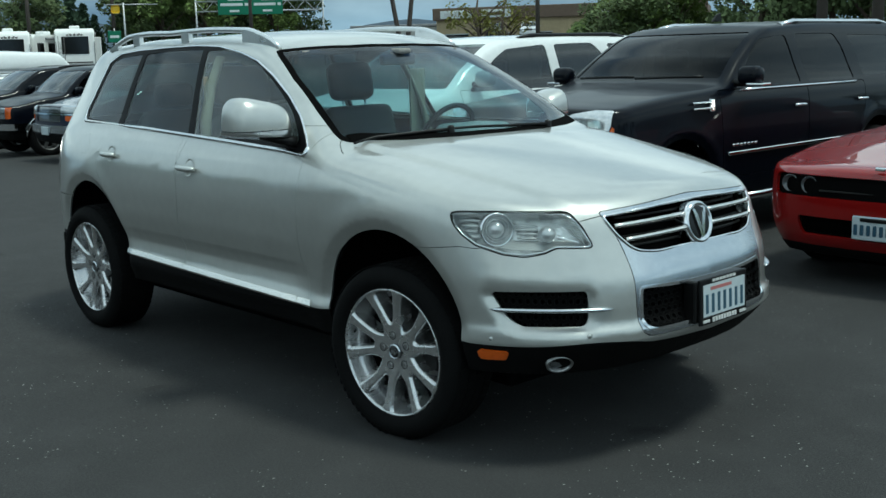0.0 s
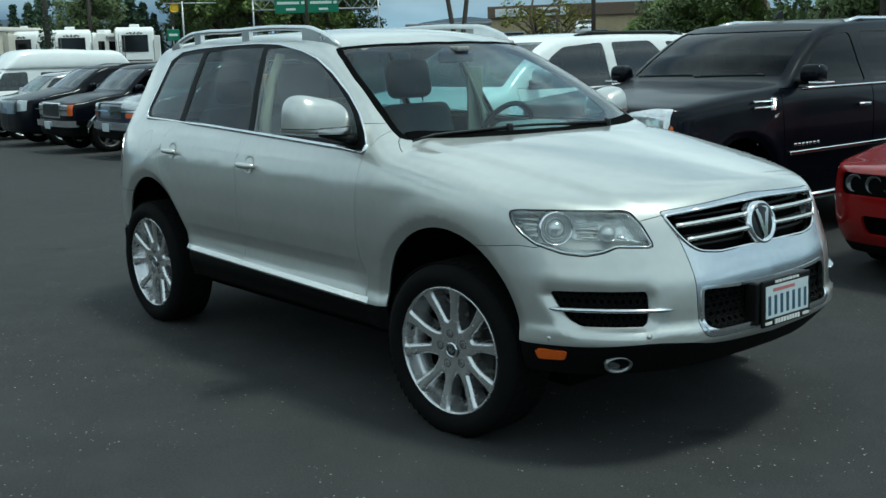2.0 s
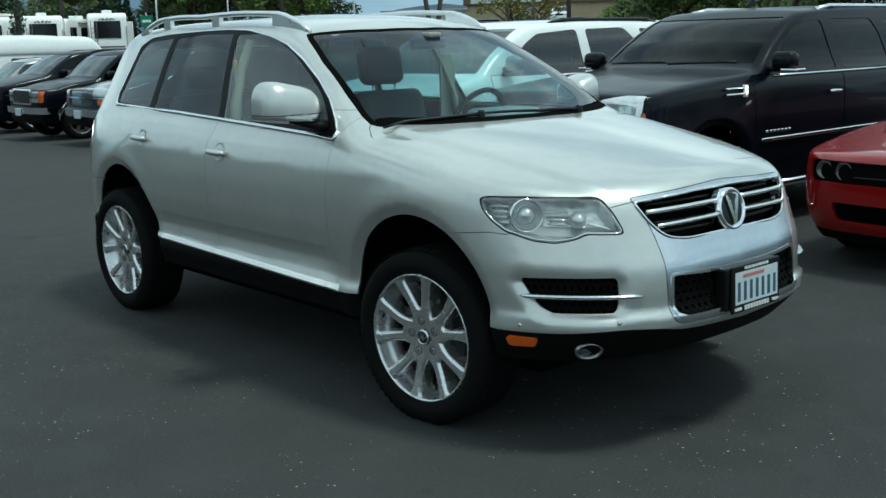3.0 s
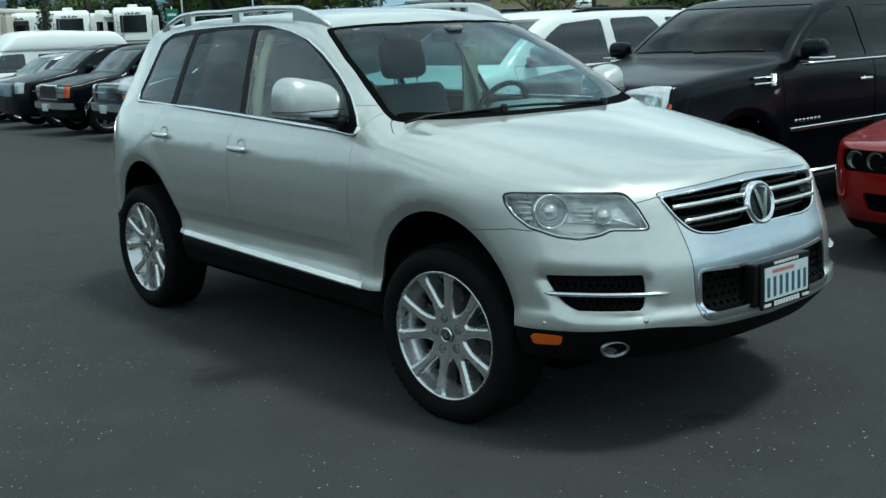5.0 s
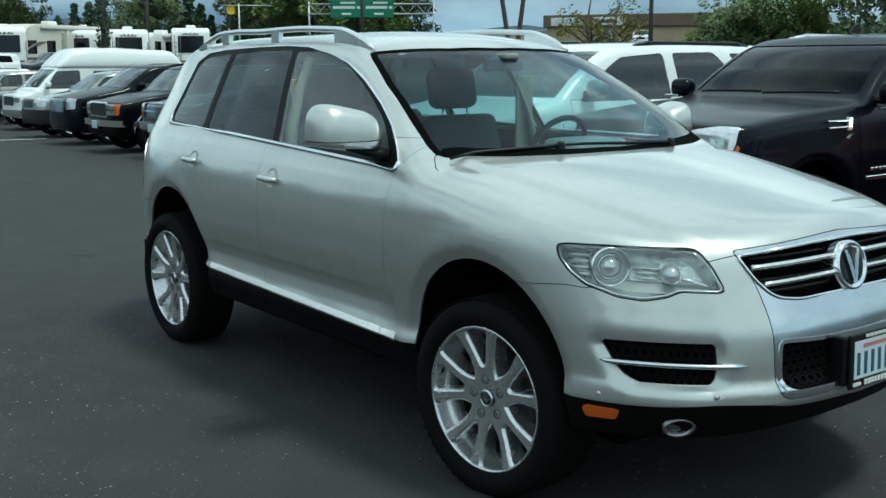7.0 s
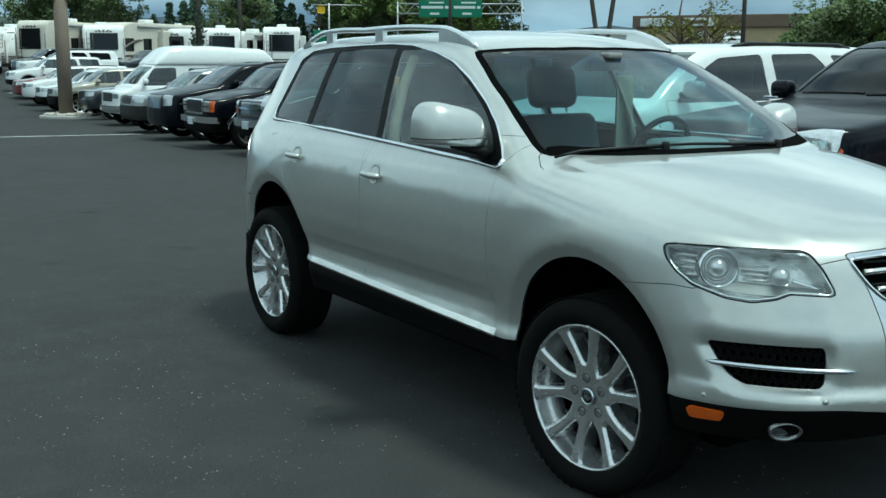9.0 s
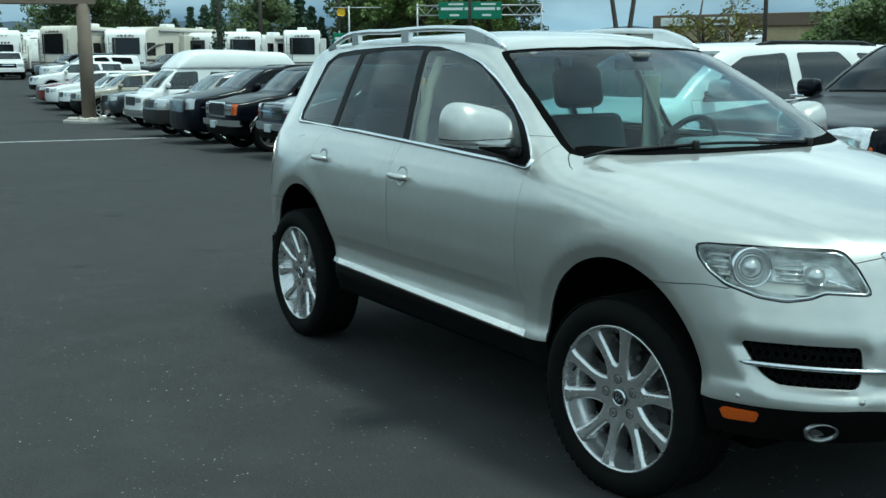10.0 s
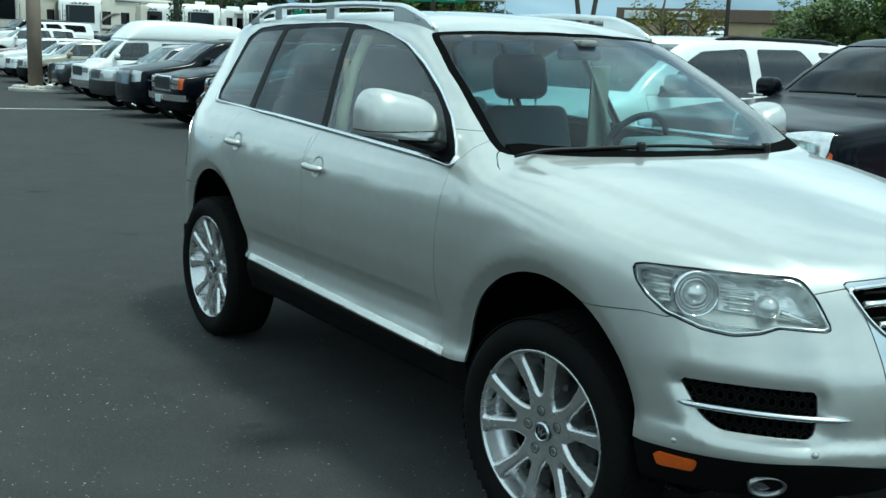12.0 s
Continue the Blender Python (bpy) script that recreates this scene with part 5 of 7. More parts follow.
for y0 in (-0.40, 0.0, 0.40):
    part("headrest", soft_box(-2.66, -2.56, y0 - 0.12, y0 + 0.12, 1.33, 1.47, 0.04), M_DARKLEATHER, bench)
bm = bm_prism([(-0.36, 1.10), (-0.44, 1.175), (-0.62, 1.185), (-0.80, 1.165), (-0.92, 1.10), (-0.90, 0.86), (-0.36, 0.86)], -0.74, 0.74, bevel=0.03)
dash = part("dashboard", bm, M_DASH, suv, "grey dashboard, paled for the reflection in the windscreen")
part("instrument_hood", soft_box(-0.92, -0.66, 0.20, 0.56, 1.13, 1.235, 0.04), M_DASH, dash)
ring = [(0.185 * math.cos(a), 0.185 * math.sin(a), 0) for a in np.linspace(0, 2 * math.pi, 33)]
bm = bm_tube(ring, 0.015, 8)
bm_box(-0.17, 0.17, -0.02, 0.02, -0.012, 0.006, 0.004, bm=bm)
bm_box(-0.06, 0.06, -0.06, 0.05, -0.02, 0.02, 0.015, bm=bm)
bmesh.ops.transform(bm, matrix=Matrix.Translation((-1.00, 0.38, 1.16)) @ Matrix.Rotation(radians(-64), 4, "Y") @ Matrix.Rotation(math.pi / 2, 4, "Z"), verts=bm.verts)
part("steering_wheel", bm, M_BLACK, suv, "black steering wheel")
part("rear_view_mirror", soft_box(-0.985, -0.945, -0.115, 0.115, 1.555, 1.612, 0.018), M_DASH, suv, "grey rear-view mirror")
part("mirror_housing", soft_box(-0.98, -0.90, -0.045, 0.045, 1.612, 1.640, 0.012), M_LINING, suv, "")
for side in (-1, 1):
    bm = bm_tube([(-1.60, side * 0.80, 1.10), (-1.635, side * 0.765, 1.30), (-1.67, side * 0.70, 1.47), (-1.69, side * 0.62, 1.62)], 0.032, 8, squash=0.5)
    part("pillar_trim", bm, M_LEATHER, suv, "pale inner trim of the door pillar")
part("cabin_floor", bm_box(-3.5, -0.2, -0.75, 0.75, 0.50, 0.56), M_DARK, suv)
part("load_cover", bm_box(-3.45, -2.70, -0.66, 0.66, 1.02, 1.05, 0.01), M_DASH, suv)
for y0 in (-0.36, 0.36):
    part("sun_visor", soft_box(-1.20, -1.06, y0 - 0.17, y0 + 0.17, 1.615, 1.640, 0.01), M_LINING, suv)

# ---- the other vehicles ----
def box_spec(fo, wb, ro, half, hood, cowl, wst, roof, rear_top, belt, tumble, bottom=0.36, arch=0.46, nose_lean=0.05, tail_lean=0.25, wheel=0.39, hood_drop=0.10, corner=0.28, sweep=0.10, deck=None):
    """A car form from its main measures. cowl and wst: (x, z) of the windscreen's foot and head; rear_top: x of the roof's end."""
    w0, w1 = half, half - tumble
    tail_x = -(wb + ro)
    top = [(tail_x - 0.3, roof[1] - 0.16), (tail_x + 0.02, roof[1] - 0.10), (rear_top, roof[1] - 0.015)] if not deck else [(tail_x - 0.3, deck[1] - 0.05), (tail_x + 0.05, deck[1] - 0.02), (deck[0], deck[1]), (rear_top - 0.05, roof[1] - 0.05), (rear_top + 0.1, roof[1] - 0.01)]
    top += [((rear_top + wst[0]) / 2, roof[1]), (wst[0] - 0.25, roof[0]), (wst[0], wst[1]), ((wst[0] + cowl[0]) / 2, (wst[1] + cowl[1]) / 2 + 0.015), (cowl[0], cowl[1]), (cowl[0] + 0.07, cowl[1] - 0.012),
            (cowl[0] * 0.4 + fo * 0.6 * 0.5, hood + (cowl[1] - hood) * 0.62), (fo * 0.65, hood + hood_drop * 0.28), (fo - 0.06, hood), (fo + 0.1, hood - 0.12)]
    top.sort()
    tx, tz = [p[0] for p in top], [p[1] for p in top]
    return dict(
        wide=([bottom - 0.1, bottom + 0.08, 0.62, 0.85, belt - 0.22, belt - 0.08, belt, belt + 0.05, roof[1] - 0.12, roof[1]],
              [w0 - 0.08, w0 - 0.035, w0 - 0.015, w0, w0 - 0.006, w0 - 0.022, w0 - 0.05, w0 - 0.075, w1, w1 - 0.06]),
        taper=([tail_x, tail_x + 0.8, -1.0, 0.0, fo], [-0.05, -0.012, 0.0, -0.004, -0.03]),
        pinch=([-4, -3, 0.5, 1.0], [0.0, 0.0, 0.0, 0.0]),
        arches=[(0.0, wheel + 0.03, arch, 0.012), (-wb, wheel + 0.03, arch, 0.012)],
        sweep=sweep, top=(tx, tz), crown=([-4, -1.2, -0.2, 1.0], [0.05, 0.05, 0.03, 0.05]),
        slope=([-4, wst[0] - 0.2, wst[0] + 0.05, cowl[0] - 0.05, cowl[0] + 0.1, fo], [0.98, 0.98, 0.86, 0.86, 0.98, 0.96]),
        nose=([bottom - 0.1, bottom, bottom + 0.15, 0.62, hood - 0.12, hood, hood + 0.15], [fo - 0.14, fo - 0.05, fo, fo, fo - nose_lean * 0.6, fo - nose_lean, fo - nose_lean - 0.1]),
        nose_plan=([0.0, half * 0.4, half * 0.7, half * 0.86, half * 0.95, half, half + 0.06], [0.0, corner * 0.07, corner * 0.26, corner * 0.58, corner, corner * 1.6, corner * 3.0]),
        nose_slope=([0.0, half * 0.7, half * 0.9, half], [1.0, 0.9, 0.6, 0.4]),
        tail=([0.3, 0.6, belt, roof[1]], [tail_x + 0.1, tail_x, tail_x + 0.03, tail_x + tail_lean]),
        tail_plan=([0.0, half * 0.6, half * 0.9, half], [0.0, 0.02, 0.10, 0.25]),
        round=([-4, wst[0] - 0.3, cowl[0] + 0.1, fo], [0.12, 0.10, 0.10, 0.10]), nose_round=0.07, bottom=bottom,
        size=(fo, wb, ro, half, wheel, arch, belt, roof[1], hood), cowl=cowl, wst=wst, tumble=tumble)


PLAIN_WHEELS = {}


def plain_wheel(radius, finish):
    key = (round(radius, 3), finish.name)
    if key not in PLAIN_WHEELS:
        rim, hw = radius * 0.66, 0.12
        out = [("tyre", bm_lathe([(rim, -hw + 0.02), (rim + 0.03, -hw), (radius - 0.03, -hw + 0.005), (radius, -hw + 0.04), (radius, hw - 0.04), (radius - 0.03, hw), (rim, hw - 0.01)], 40), M_RUBBER)]
        out.append(("rim", bm_lathe([(rim + 0.002, -hw + 0.012), (rim - 0.012, -hw + 0.02), (rim - 0.03, -hw + 0.07), (rim - 0.03, hw - 0.02)], 40), finish))
        bm = bmesh.new()
        for k in range(6):
            a = 2 * math.pi * k / 6
            m = Matrix.Rotation(a, 4, "Y") @ Matrix.Translation((rim * 0.53, -hw + 0.045, 0))
            bmesh.ops.create_cube(bm, size=1.0, matrix=m @ Matrix.Diagonal((rim * 0.92, 0.025, rim * 0.27, 1)))
        bmesh.ops.bevel(bm, geom=list(bm.edges), offset=0.008, segments=2, affect="EDGES")
        out.append(("spokes", bm, finish))
        out.append(("hub", bm_lathe([(0.0, -hw + 0.015), (0.05, -hw + 0.018), (0.07, -hw + 0.04), (0.07, 0.0)], 24), finish))
        out.append(("brake_disc", bm_lathe([(0.0, 0.0), (rim * 0.75, 0.0), (rim * 0.75, 0.02)], 32), M_IRON))
        PLAIN_WHEELS[key] = wheel_meshes(out)
    return PLAIN_WHEELS[key]


def bars(parent, name, items, material, label=""):
    """Straight bevelled blocks, each (x0, x1, y0, y1, z0, z1)."""
    for b in items:
        part(name, bm_box(*b, bevel=0.008), material, parent, label)


def build_car(name, m, spec, paint, label, windows, h=0.03, category="car", glass_side=None, glass_front=None, glass_rear=None, wheel_mat=None, front=(), lower=None, low_mat=None, chrome_belt=False, rails=False, handles=(), mirror=None, doors=(), rear_windows=0, steps=False, mirror_mat=None, arch_mat=None, group=""):
    """One vehicle: painted shell, windows, lamps, bumpers, wheels. front: (name, outline in (y, z), material, lift, label) cut from the nose, both sides at once where y > 0."""
    fo, wb, ro, half, wheel, arch, belt, roof, hood = spec["size"]
    car = thing(name, m, label, category, group)
    fld = body_field(spec)
    sh = Shell(fld, (-(wb + ro) - 0.15, -half - 0.1, spec["bottom"] - 0.06), (fo + 0.15, half + 0.1, roof + 0.12), h)
    n = sh.normal
    for x0 in (0.0, -wb):
        pts = [(x0 + arch * math.cos(a), wheel + 0.03 + arch * math.sin(a)) for a in np.linspace(0, math.pi, 24)] + [(x0 - arch, 0.0), (x0 + arch, 0.0)]
        sh.take(in_side(pts, half * 0.55))
        for side in (-1, 1):
            bm = bmesh.new()
            a0 = [bm.verts.new((x0 + (arch + 0.02) * math.cos(a), side * (half - 0.09), wheel + 0.03 + (arch + 0.02) * math.sin(a))) for a in np.linspace(-0.3, math.pi + 0.3, 20)]
            a1 = [bm.verts.new((p.co.x, side * 0.35, p.co.z)) for p in a0]
            for i in range(19):
                bm.faces.new((a0[i], a0[i + 1], a1[i + 1], a1[i]))
            bm.faces.new(a1)
            part("wheel_well", bm, M_DARK, car)
    lv, lf = sh.v - n(sh.v) * 0.03, sh.f.copy()
    cuts = []
    for pts in windows:
        cuts.append((in_side(rounded(pts, 0.05), half * 0.3), glass_side, "side_window"))
    cx, cz = spec["cowl"]
    tx, tz = spec["wst"]
    wsz = lambda v: pchip(*spec["wide"], v[:, 2])
    cuts.append((lambda v: np.where((v[:, 0] < cx + 0.10) & (v[:, 0] > tx - 0.25), np.maximum(np.maximum(np.abs(v[:, 1]) - wsz(v) + 0.085, v[:, 2] - tz + 0.015), cz + 0.025 - v[:, 2]), 1.0), glass_front, "windscreen"))
    if rear_windows:
        cuts.append((lambda v: np.where(v[:, 0] < -(wb + ro) + 0.55, np.maximum(np.abs(v[:, 1]) - half + 0.25, np.abs(v[:, 2] - (belt + roof) / 2) - (roof - belt) / 2 + 0.08), 1.0), glass_side, "rear_window"))
    for g, gm, nm in cuts:
        if gm is None:
            continue
        v, f = sh.take(g)
        lv, _, lf = clip(lv, lf, g(lv))
        if nm == "side_window":
            both_sides(nm, v, f, n, gm, car, "", 0.02, -0.006)
        else:
            panel(nm, v, f, n, gm, car, "", 0.02, -0.006)
    part("inner_body", mesh_from(lv, lf), M_DARK, car)
    for nm, pts, mm, lift, lab in front:
        pts = np.array(pts)
        if (pts[:, 0] > 0).all():
            v, f = sh.take(lambda v: np.where(v[:, 0] > fo - 0.75, poly_dist(np.abs(v[:, 1]), v[:, 2], pts), 1.0), 0.001)
            both_sides(nm, v, f, n, mm, car, lab, 0.05, lift)
        else:
            v, f = sh.take(in_front(pts, fo - 0.5), 0.001)
            panel(nm, v, f, n, mm, car, lab, 0.05, lift)
    if lower:
        v, f = sh.take(lambda v: v[:, 2] - lower, 0.001)
        panel("lower_cladding", v, f, n, low_mat or M_CLAD, car, "", 0.02, 0.006)
    for pts in doors:
        v, f = sh.take(in_side(rounded(pts, 0.04), half * 0.5), 0.003)
        both_sides("door", v, f, n, paint, car, "", 0.02)
    panel("body", sh.v, sh.f, n, paint, car, "", 0.02)
    def sy(x, z):
        lo, hi = 0.3, half + 0.1
        for _ in range(18):
            mm = (lo + hi) / 2
            if fld(np.array([x]), np.array([mm]), np.array([z]))[0] < 0:
                lo = mm
            else:
                hi = mm
        return lo
    for side in (-1, 1):
        if chrome_belt:
            pts = [(x, side * (sy(x, belt - 0.01) + 0.004), belt - 0.01) for x in np.linspace(*chrome_belt, 6)]
            part("belt_strip", bm_tube(pts, 0.012, 6), M_CHROME, car, "chrome strip")
        for hx, hz in handles:
            y = sy(hx, hz)
            part("door_handle", bm_tube([(hx + 0.09, side * (y + 0.012), hz), (hx + 0.05, side * (y + 0.035), hz), (hx - 0.05, side * (y + 0.035), hz), (hx - 0.09, side * (y + 0.012), hz)], 0.016, 8), M_CHROME if paint is M_BLACKPAINT else paint, car, "")
        if mirror:
            mx, mz = mirror
            y = sy(mx, mz)
            bm = bm_box(mx - 0.09, mx + 0.06, side * (y + 0.06), side * (y + 0.26), mz - 0.070, mz + 0.085, 0.055, 4)
            for fc in bm.faces:
                fc.smooth = True
            mo = part("door_mirror", bm, mirror_mat or paint, car, "")
            part("mirror_arm", bm_tube([(mx, side * (y - 0.03), mz - 0.05), (mx, side * (y + 0.12), mz - 0.05)], 0.03, 8), M_BLACK, mo)
            part("mirror_glass", bm_box(mx - 0.094, mx - 0.088, side * (y + 0.09), side * (y + 0.23), mz - 0.045, mz + 0.06), M_MIRROR, mo)
        if rails:
            pts = [(x, side * (half - spec["tumble"] - 0.10), roof - 0.018 - (0.035 if k in (0, 9) else 0)) for k, x in enumerate(np.linspace(tx - 0.55, -(wb + ro) + 0.7, 10))]
            r = part("roof_rail", bm_tube(pts, 0.022, 8), M_CHROME if rails == 2 else M_BLACK, car, "")
            for x in np.linspace(pts[1][0], pts[-2][0], 3):
                part("rail_foot", bm_box(x - 0.06, x + 0.06, pts[0][1] - 0.02, pts[0][1] + 0.02, roof - 0.10, roof - 0.012, 0.01), M_BLACK, r)
        if steps:
            part("side_step", bm_tube([(-arch - 0.03, side * (half - 0.06), 0.36), (-wb + arch + 0.05, side * (half - 0.06), 0.36)], 0.035, 8), M_CHROME, car, "bright side step")
    part("underbody", bm_box(-(wb + ro) + 0.3, fo - 0.25, -half * 0.6, half * 0.6, spec["bottom"] - 0.05, spec["bottom"] + 0.1), M_DARK, car)
    wmesh = plain_wheel(wheel, wheel_mat or M_ALLOY)
    for x0 in (0.0, -wb):
        for side in (-1, 1):
            put_wheel(car, wmesh, x0, side * (half - 0.135), wheel, 0, spin=37 * (x0 + 1) + 20 * side)
    # seats and dash
    part("dashboard", bm_box(tx + 0.15, cx - 0.1, -half + 0.15, half - 0.15, belt - 0.25, belt - 0.02, 0.05), M_DASH, car)
    for sx in (tx - 0.45, tx - 1.35):
        for side in (-1, 1):
            part("seat", bm_box(sx - 0.14, sx + 0.02, side * 0.42 - 0.25, side * 0.42 + 0.25, belt - 0.6, belt + 0.10, 0.05), M_DARKLEATHER, car)
            part("headrest", bm_box(sx - 0.12, sx - 0.02, side * 0.42 - 0.13, side * 0.42 + 0.13, belt + 0.14, belt + 0.32, 0.04), M_DARKLEATHER, car)
    return car


def row_pose(x, y, turn=-90.0):
    return pose(x, y, float(ground_z(x)), 0, 0, turn)


# black luxury SUV
big = lambda fo=0.98, wb=3.30, ro=1.35: box_spec(fo, wb, ro, 1.005, 1.11, (-0.22, 1.315), (-1.02, 1.795), (1.845, 1.875), -(wb + ro) + 0.45, 1.275, 0.20, bottom=0.36, arch=0.475, wheel=0.405, hood_drop=0.18, corner=0.22)
LUX = box_spec(0.98, 3.30, 1.35, 0.93, 1.185, (-0.55, 1.325), (-1.28, 1.735), (1.795, 1.83), -4.20, 1.262, 0.19, bottom=0.36, arch=0.475, wheel=0.405, hood_drop=0.13, corner=0.22)
W1 = [(-0.90, 1.28), (-0.99, 1.42), (-1.14, 1.57), (-1.32, 1.665), (-1.74, 1.695), (-1.85, 1.28)]
W2 = [(-1.97, 1.28), (-1.89, 1.70), (-2.62, 1.70), (-2.74, 1.56), (-2.80, 1.40), (-2.84, 1.28)]
W3 = [(-3.02, 1.30), (-2.95, 1.58), (-2.85, 1.69), (-4.05, 1.67), (-4.15, 1.30)]
T1 = [(-0.62, 1.24), (-0.86, 1.40), (-1.08, 1.56), (-1.27, 1.65), (-1.88, 1.69), (-1.93, 1.24)]
T2 = [(-2.08, 1.24), (-2.02, 1.69), (-2.67, 1.70), (-2.85, 1.56), (-2.95, 1.36), (-3.02, 1.24)]
PALE_FORM = box_spec(0.98, 2.95, 1.10, 1.005, 1.07, (-0.22, 1.255), (-1.02, 1.72), (1.775, 1.805), -3.60, 1.215, 0.19, bottom=0.36, arch=0.475, wheel=0.405, hood_drop=0.18, corner=0.22)
lamp = [(0.62, 0.86), (0.60, 1.12), (0.84, 1.12), (0.98, 1.06), (0.98, 0.86), (0.9, 0.84)]
lux_suv = build_car("black_suv", row_pose(-2.34, 3.27), LUX, M_BLACKPAINT, "glossy black full-size luxury SUV with chrome trim", [W1, W2, W3], 0.024,
    glass_side=G_BLACK, glass_front=G_NAVY, wheel_mat=M_CHROME, chrome_belt=(-0.80, -2.82), rails=2, handles=((-1.72, 1.09), (-2.88, 1.09)), mirror=(-0.80, 1.36), rear_windows=1, steps=True,
    doors=([(-0.50, 1.26), (-0.55, 0.55), (-1.88, 0.55), (-1.90, 1.26)], [(-1.91, 1.26), (-1.89, 0.55), (-2.75, 0.55), (-2.95, 1.0), (-3.0, 1.26)]),
    front=(("headlamp", [(0.56, 0.91), (0.54, 1.14), (0.72, 1.17), (0.835, 1.165), (0.835, 1.06), (0.80, 0.92)], M_BRIGHTLENS, 0.004, "tall clear headlamp"), ("turn_lamp", [(0.806, 0.92), (0.838, 1.055), (0.852, 1.04), (0.848, 0.92)], M_AMBER, 0.004, "amber corner lens"),
           ("grille", [(-0.50, 0.72), (-0.52, 1.10), (0.52, 1.10), (0.50, 0.72)], M_CHROME, 0.01, "chrome egg-crate grille")))
for side in (-1, 1):
    bars(lux_suv, "side_strip", [(-3.10, -0.60, side * 0.930 - 0.012, side * 0.930 + 0.012, 0.730, 0.765)], M_CHROME, "chrome strip along the doors")
    bars(lux_suv, "wing_vent", [(-0.36, -0.10, side * 0.930 - 0.014, side * 0.930 + 0.014, 1.165, 1.185), (-0.36, -0.10, side * 0.930 - 0.014, side * 0.930 + 0.014, 1.120, 1.140), (-0.38, -0.32, side * 0.930 - 0.014, side * 0.930 + 0.014, 1.10, 1.20)], M_CHROME, "chrome wing vent")
    for k in range(7):
        bars(lux_suv, "lettering_bar", [(-0.70 - 0.055 * k, -0.66 - 0.055 * k, side * 0.930 - 0.006, side * 0.930 + 0.006, 0.80, 0.825)], M_CHROME)
bm = bm_prism([(-1.75, 1.83), (-1.90, 1.83), (-1.88, 1.91), (-1.82, 1.89)], -0.012, 0.012, bevel=0.004)
part("aerial", bm, M_BLACK, lux_suv)
for side in (-1, 1):
    bars(lux_suv, "mirror_base", [(-0.875, -0.745, side * 0.985, side * 1.14, 1.288, 1.310)], M_CHROME, "chrome lower half of the door mirror")

for y0, y1 in ((-0.62, 0.02), (0.04, 0.66)):
    pts = [(-0.545 - 0.10 * (abs(y) / 0.7) ** 2, y, 1.352 + 0.012 * math.sin(3.0 * (y - y0))) for y in np.linspace(y0, y1, 8)]
    part("wiper", bm_tube(pts, 0.012, 6), M_BLACK, lux_suv)

# white SUV beside it
build_car("white_suv", row_pose(-5.21, 3.13), PALE_FORM, M_WHITEPAINT, "white full-size SUV with black roof rails and dark side windows", [T1, T2, [(-3.12, 1.26), (-3.03, 1.58), (-2.92, 1.69), (-3.60, 1.67), (-3.70, 1.26)]], 0.03,
    glass_side=G_DARK, glass_front=G_SIDE, rails=1, handles=((-1.72, 1.10), (-2.80, 1.10)), mirror=(-0.72, 1.36), rear_windows=1, mirror_mat=M_GREYPAINT,
    doors=([(-0.50, 1.26), (-0.55, 0.55), (-1.88, 0.55), (-1.90, 1.26)], [(-1.91, 1.26), (-1.89, 0.55), (-2.4, 0.55), (-2.7, 1.0), (-2.95, 1.26)]),
    front=(("headlamp", [(0.58, 0.90), (0.58, 1.08), (0.95, 1.06), (0.95, 0.90)], M_LAMPLENS, 0.004, "clear headlamp"), ("grille", [(-0.55, 0.80), (-0.57, 1.05), (0.57, 1.05), (0.55, 0.80)], M_BLACK, -0.02, "")), lower=0.50)

# red muscle car
COUPE = box_spec(0.98, 2.946, 1.10, 0.955, 0.80, (-0.98, 1.00), (-1.70, 1.38), (1.43, 1.45), -2.9, 0.95, 0.22, bottom=0.20, arch=0.375, wheel=0.355, hood_drop=0.14, corner=0.30, nose_lean=0.03, deck=(-3.4, 1.0))
COUPE["wide"] = ([0.10, 0.25, 0.38, 0.50, 0.62, 0.75, 0.87, 0.95, 1.00, 1.33, 1.45], [0.68, 0.79, 0.875, 0.925, 0.942, 0.955, 0.949, 0.905, 0.88, 0.735, 0.675])
COUPE["nose"] = ([0.10, 0.20, 0.32, 0.45, 0.60, 0.70, 0.80, 0.95], [0.74, 0.84, 0.93, 0.972, 0.98, 0.97, 0.94, 0.84])
red = build_car("red_coupe", row_pose(0.30, 3.86), COUPE, M_REDPAINT, "bright red muscle coupe with a black recessed grille", [[(-1.45, 1.02), (-1.85, 1.33), (-2.4, 1.36), (-2.8, 1.05)]], 0.022,
    glass_side=G_BLACK, glass_front=G_DARK,
    front=(("grille_recess", rounded([(-0.79, 0.605), (-0.79, 0.745), (0.79, 0.745), (0.79, 0.605)], 0.05), M_BLACK, -0.035, "black recessed grille band"),
           ("lower_intake", rounded([(-0.55, 0.34), (-0.58, 0.47), (0.58, 0.47), (0.55, 0.34)], 0.03), M_BLACK, -0.03, ""), ("chin_spoiler", [(-1.0, 0.1), (-1.0, 0.265), (1.0, 0.265), (1.0, 0.1)], M_CLAD, 0.004, "")))
for side in (-1, 1):
    for y0 in (0.665, 0.505):
        bm = bm_lathe([(0.0, -0.020), (0.036, -0.012), (0.050, 0.004), (0.056, 0.012), (0.061, 0.006), (0.063, -0.03)], 28, axis="z")
        bmesh.ops.transform(bm, matrix=Matrix.Translation((0.900 - 0.22 * (y0 - 0.5), side * y0, 0.676)) @ Matrix.Rotation(math.pi / 2, 4, "Y"), verts=bm.verts)
        part("headlamp", bm, M_DARKLAMP, red, "smoked round headlamp")
bars(red, "grille_bar", [(0.925, 0.945, -0.42, 0.42, 0.640, 0.652)], M_IRON)
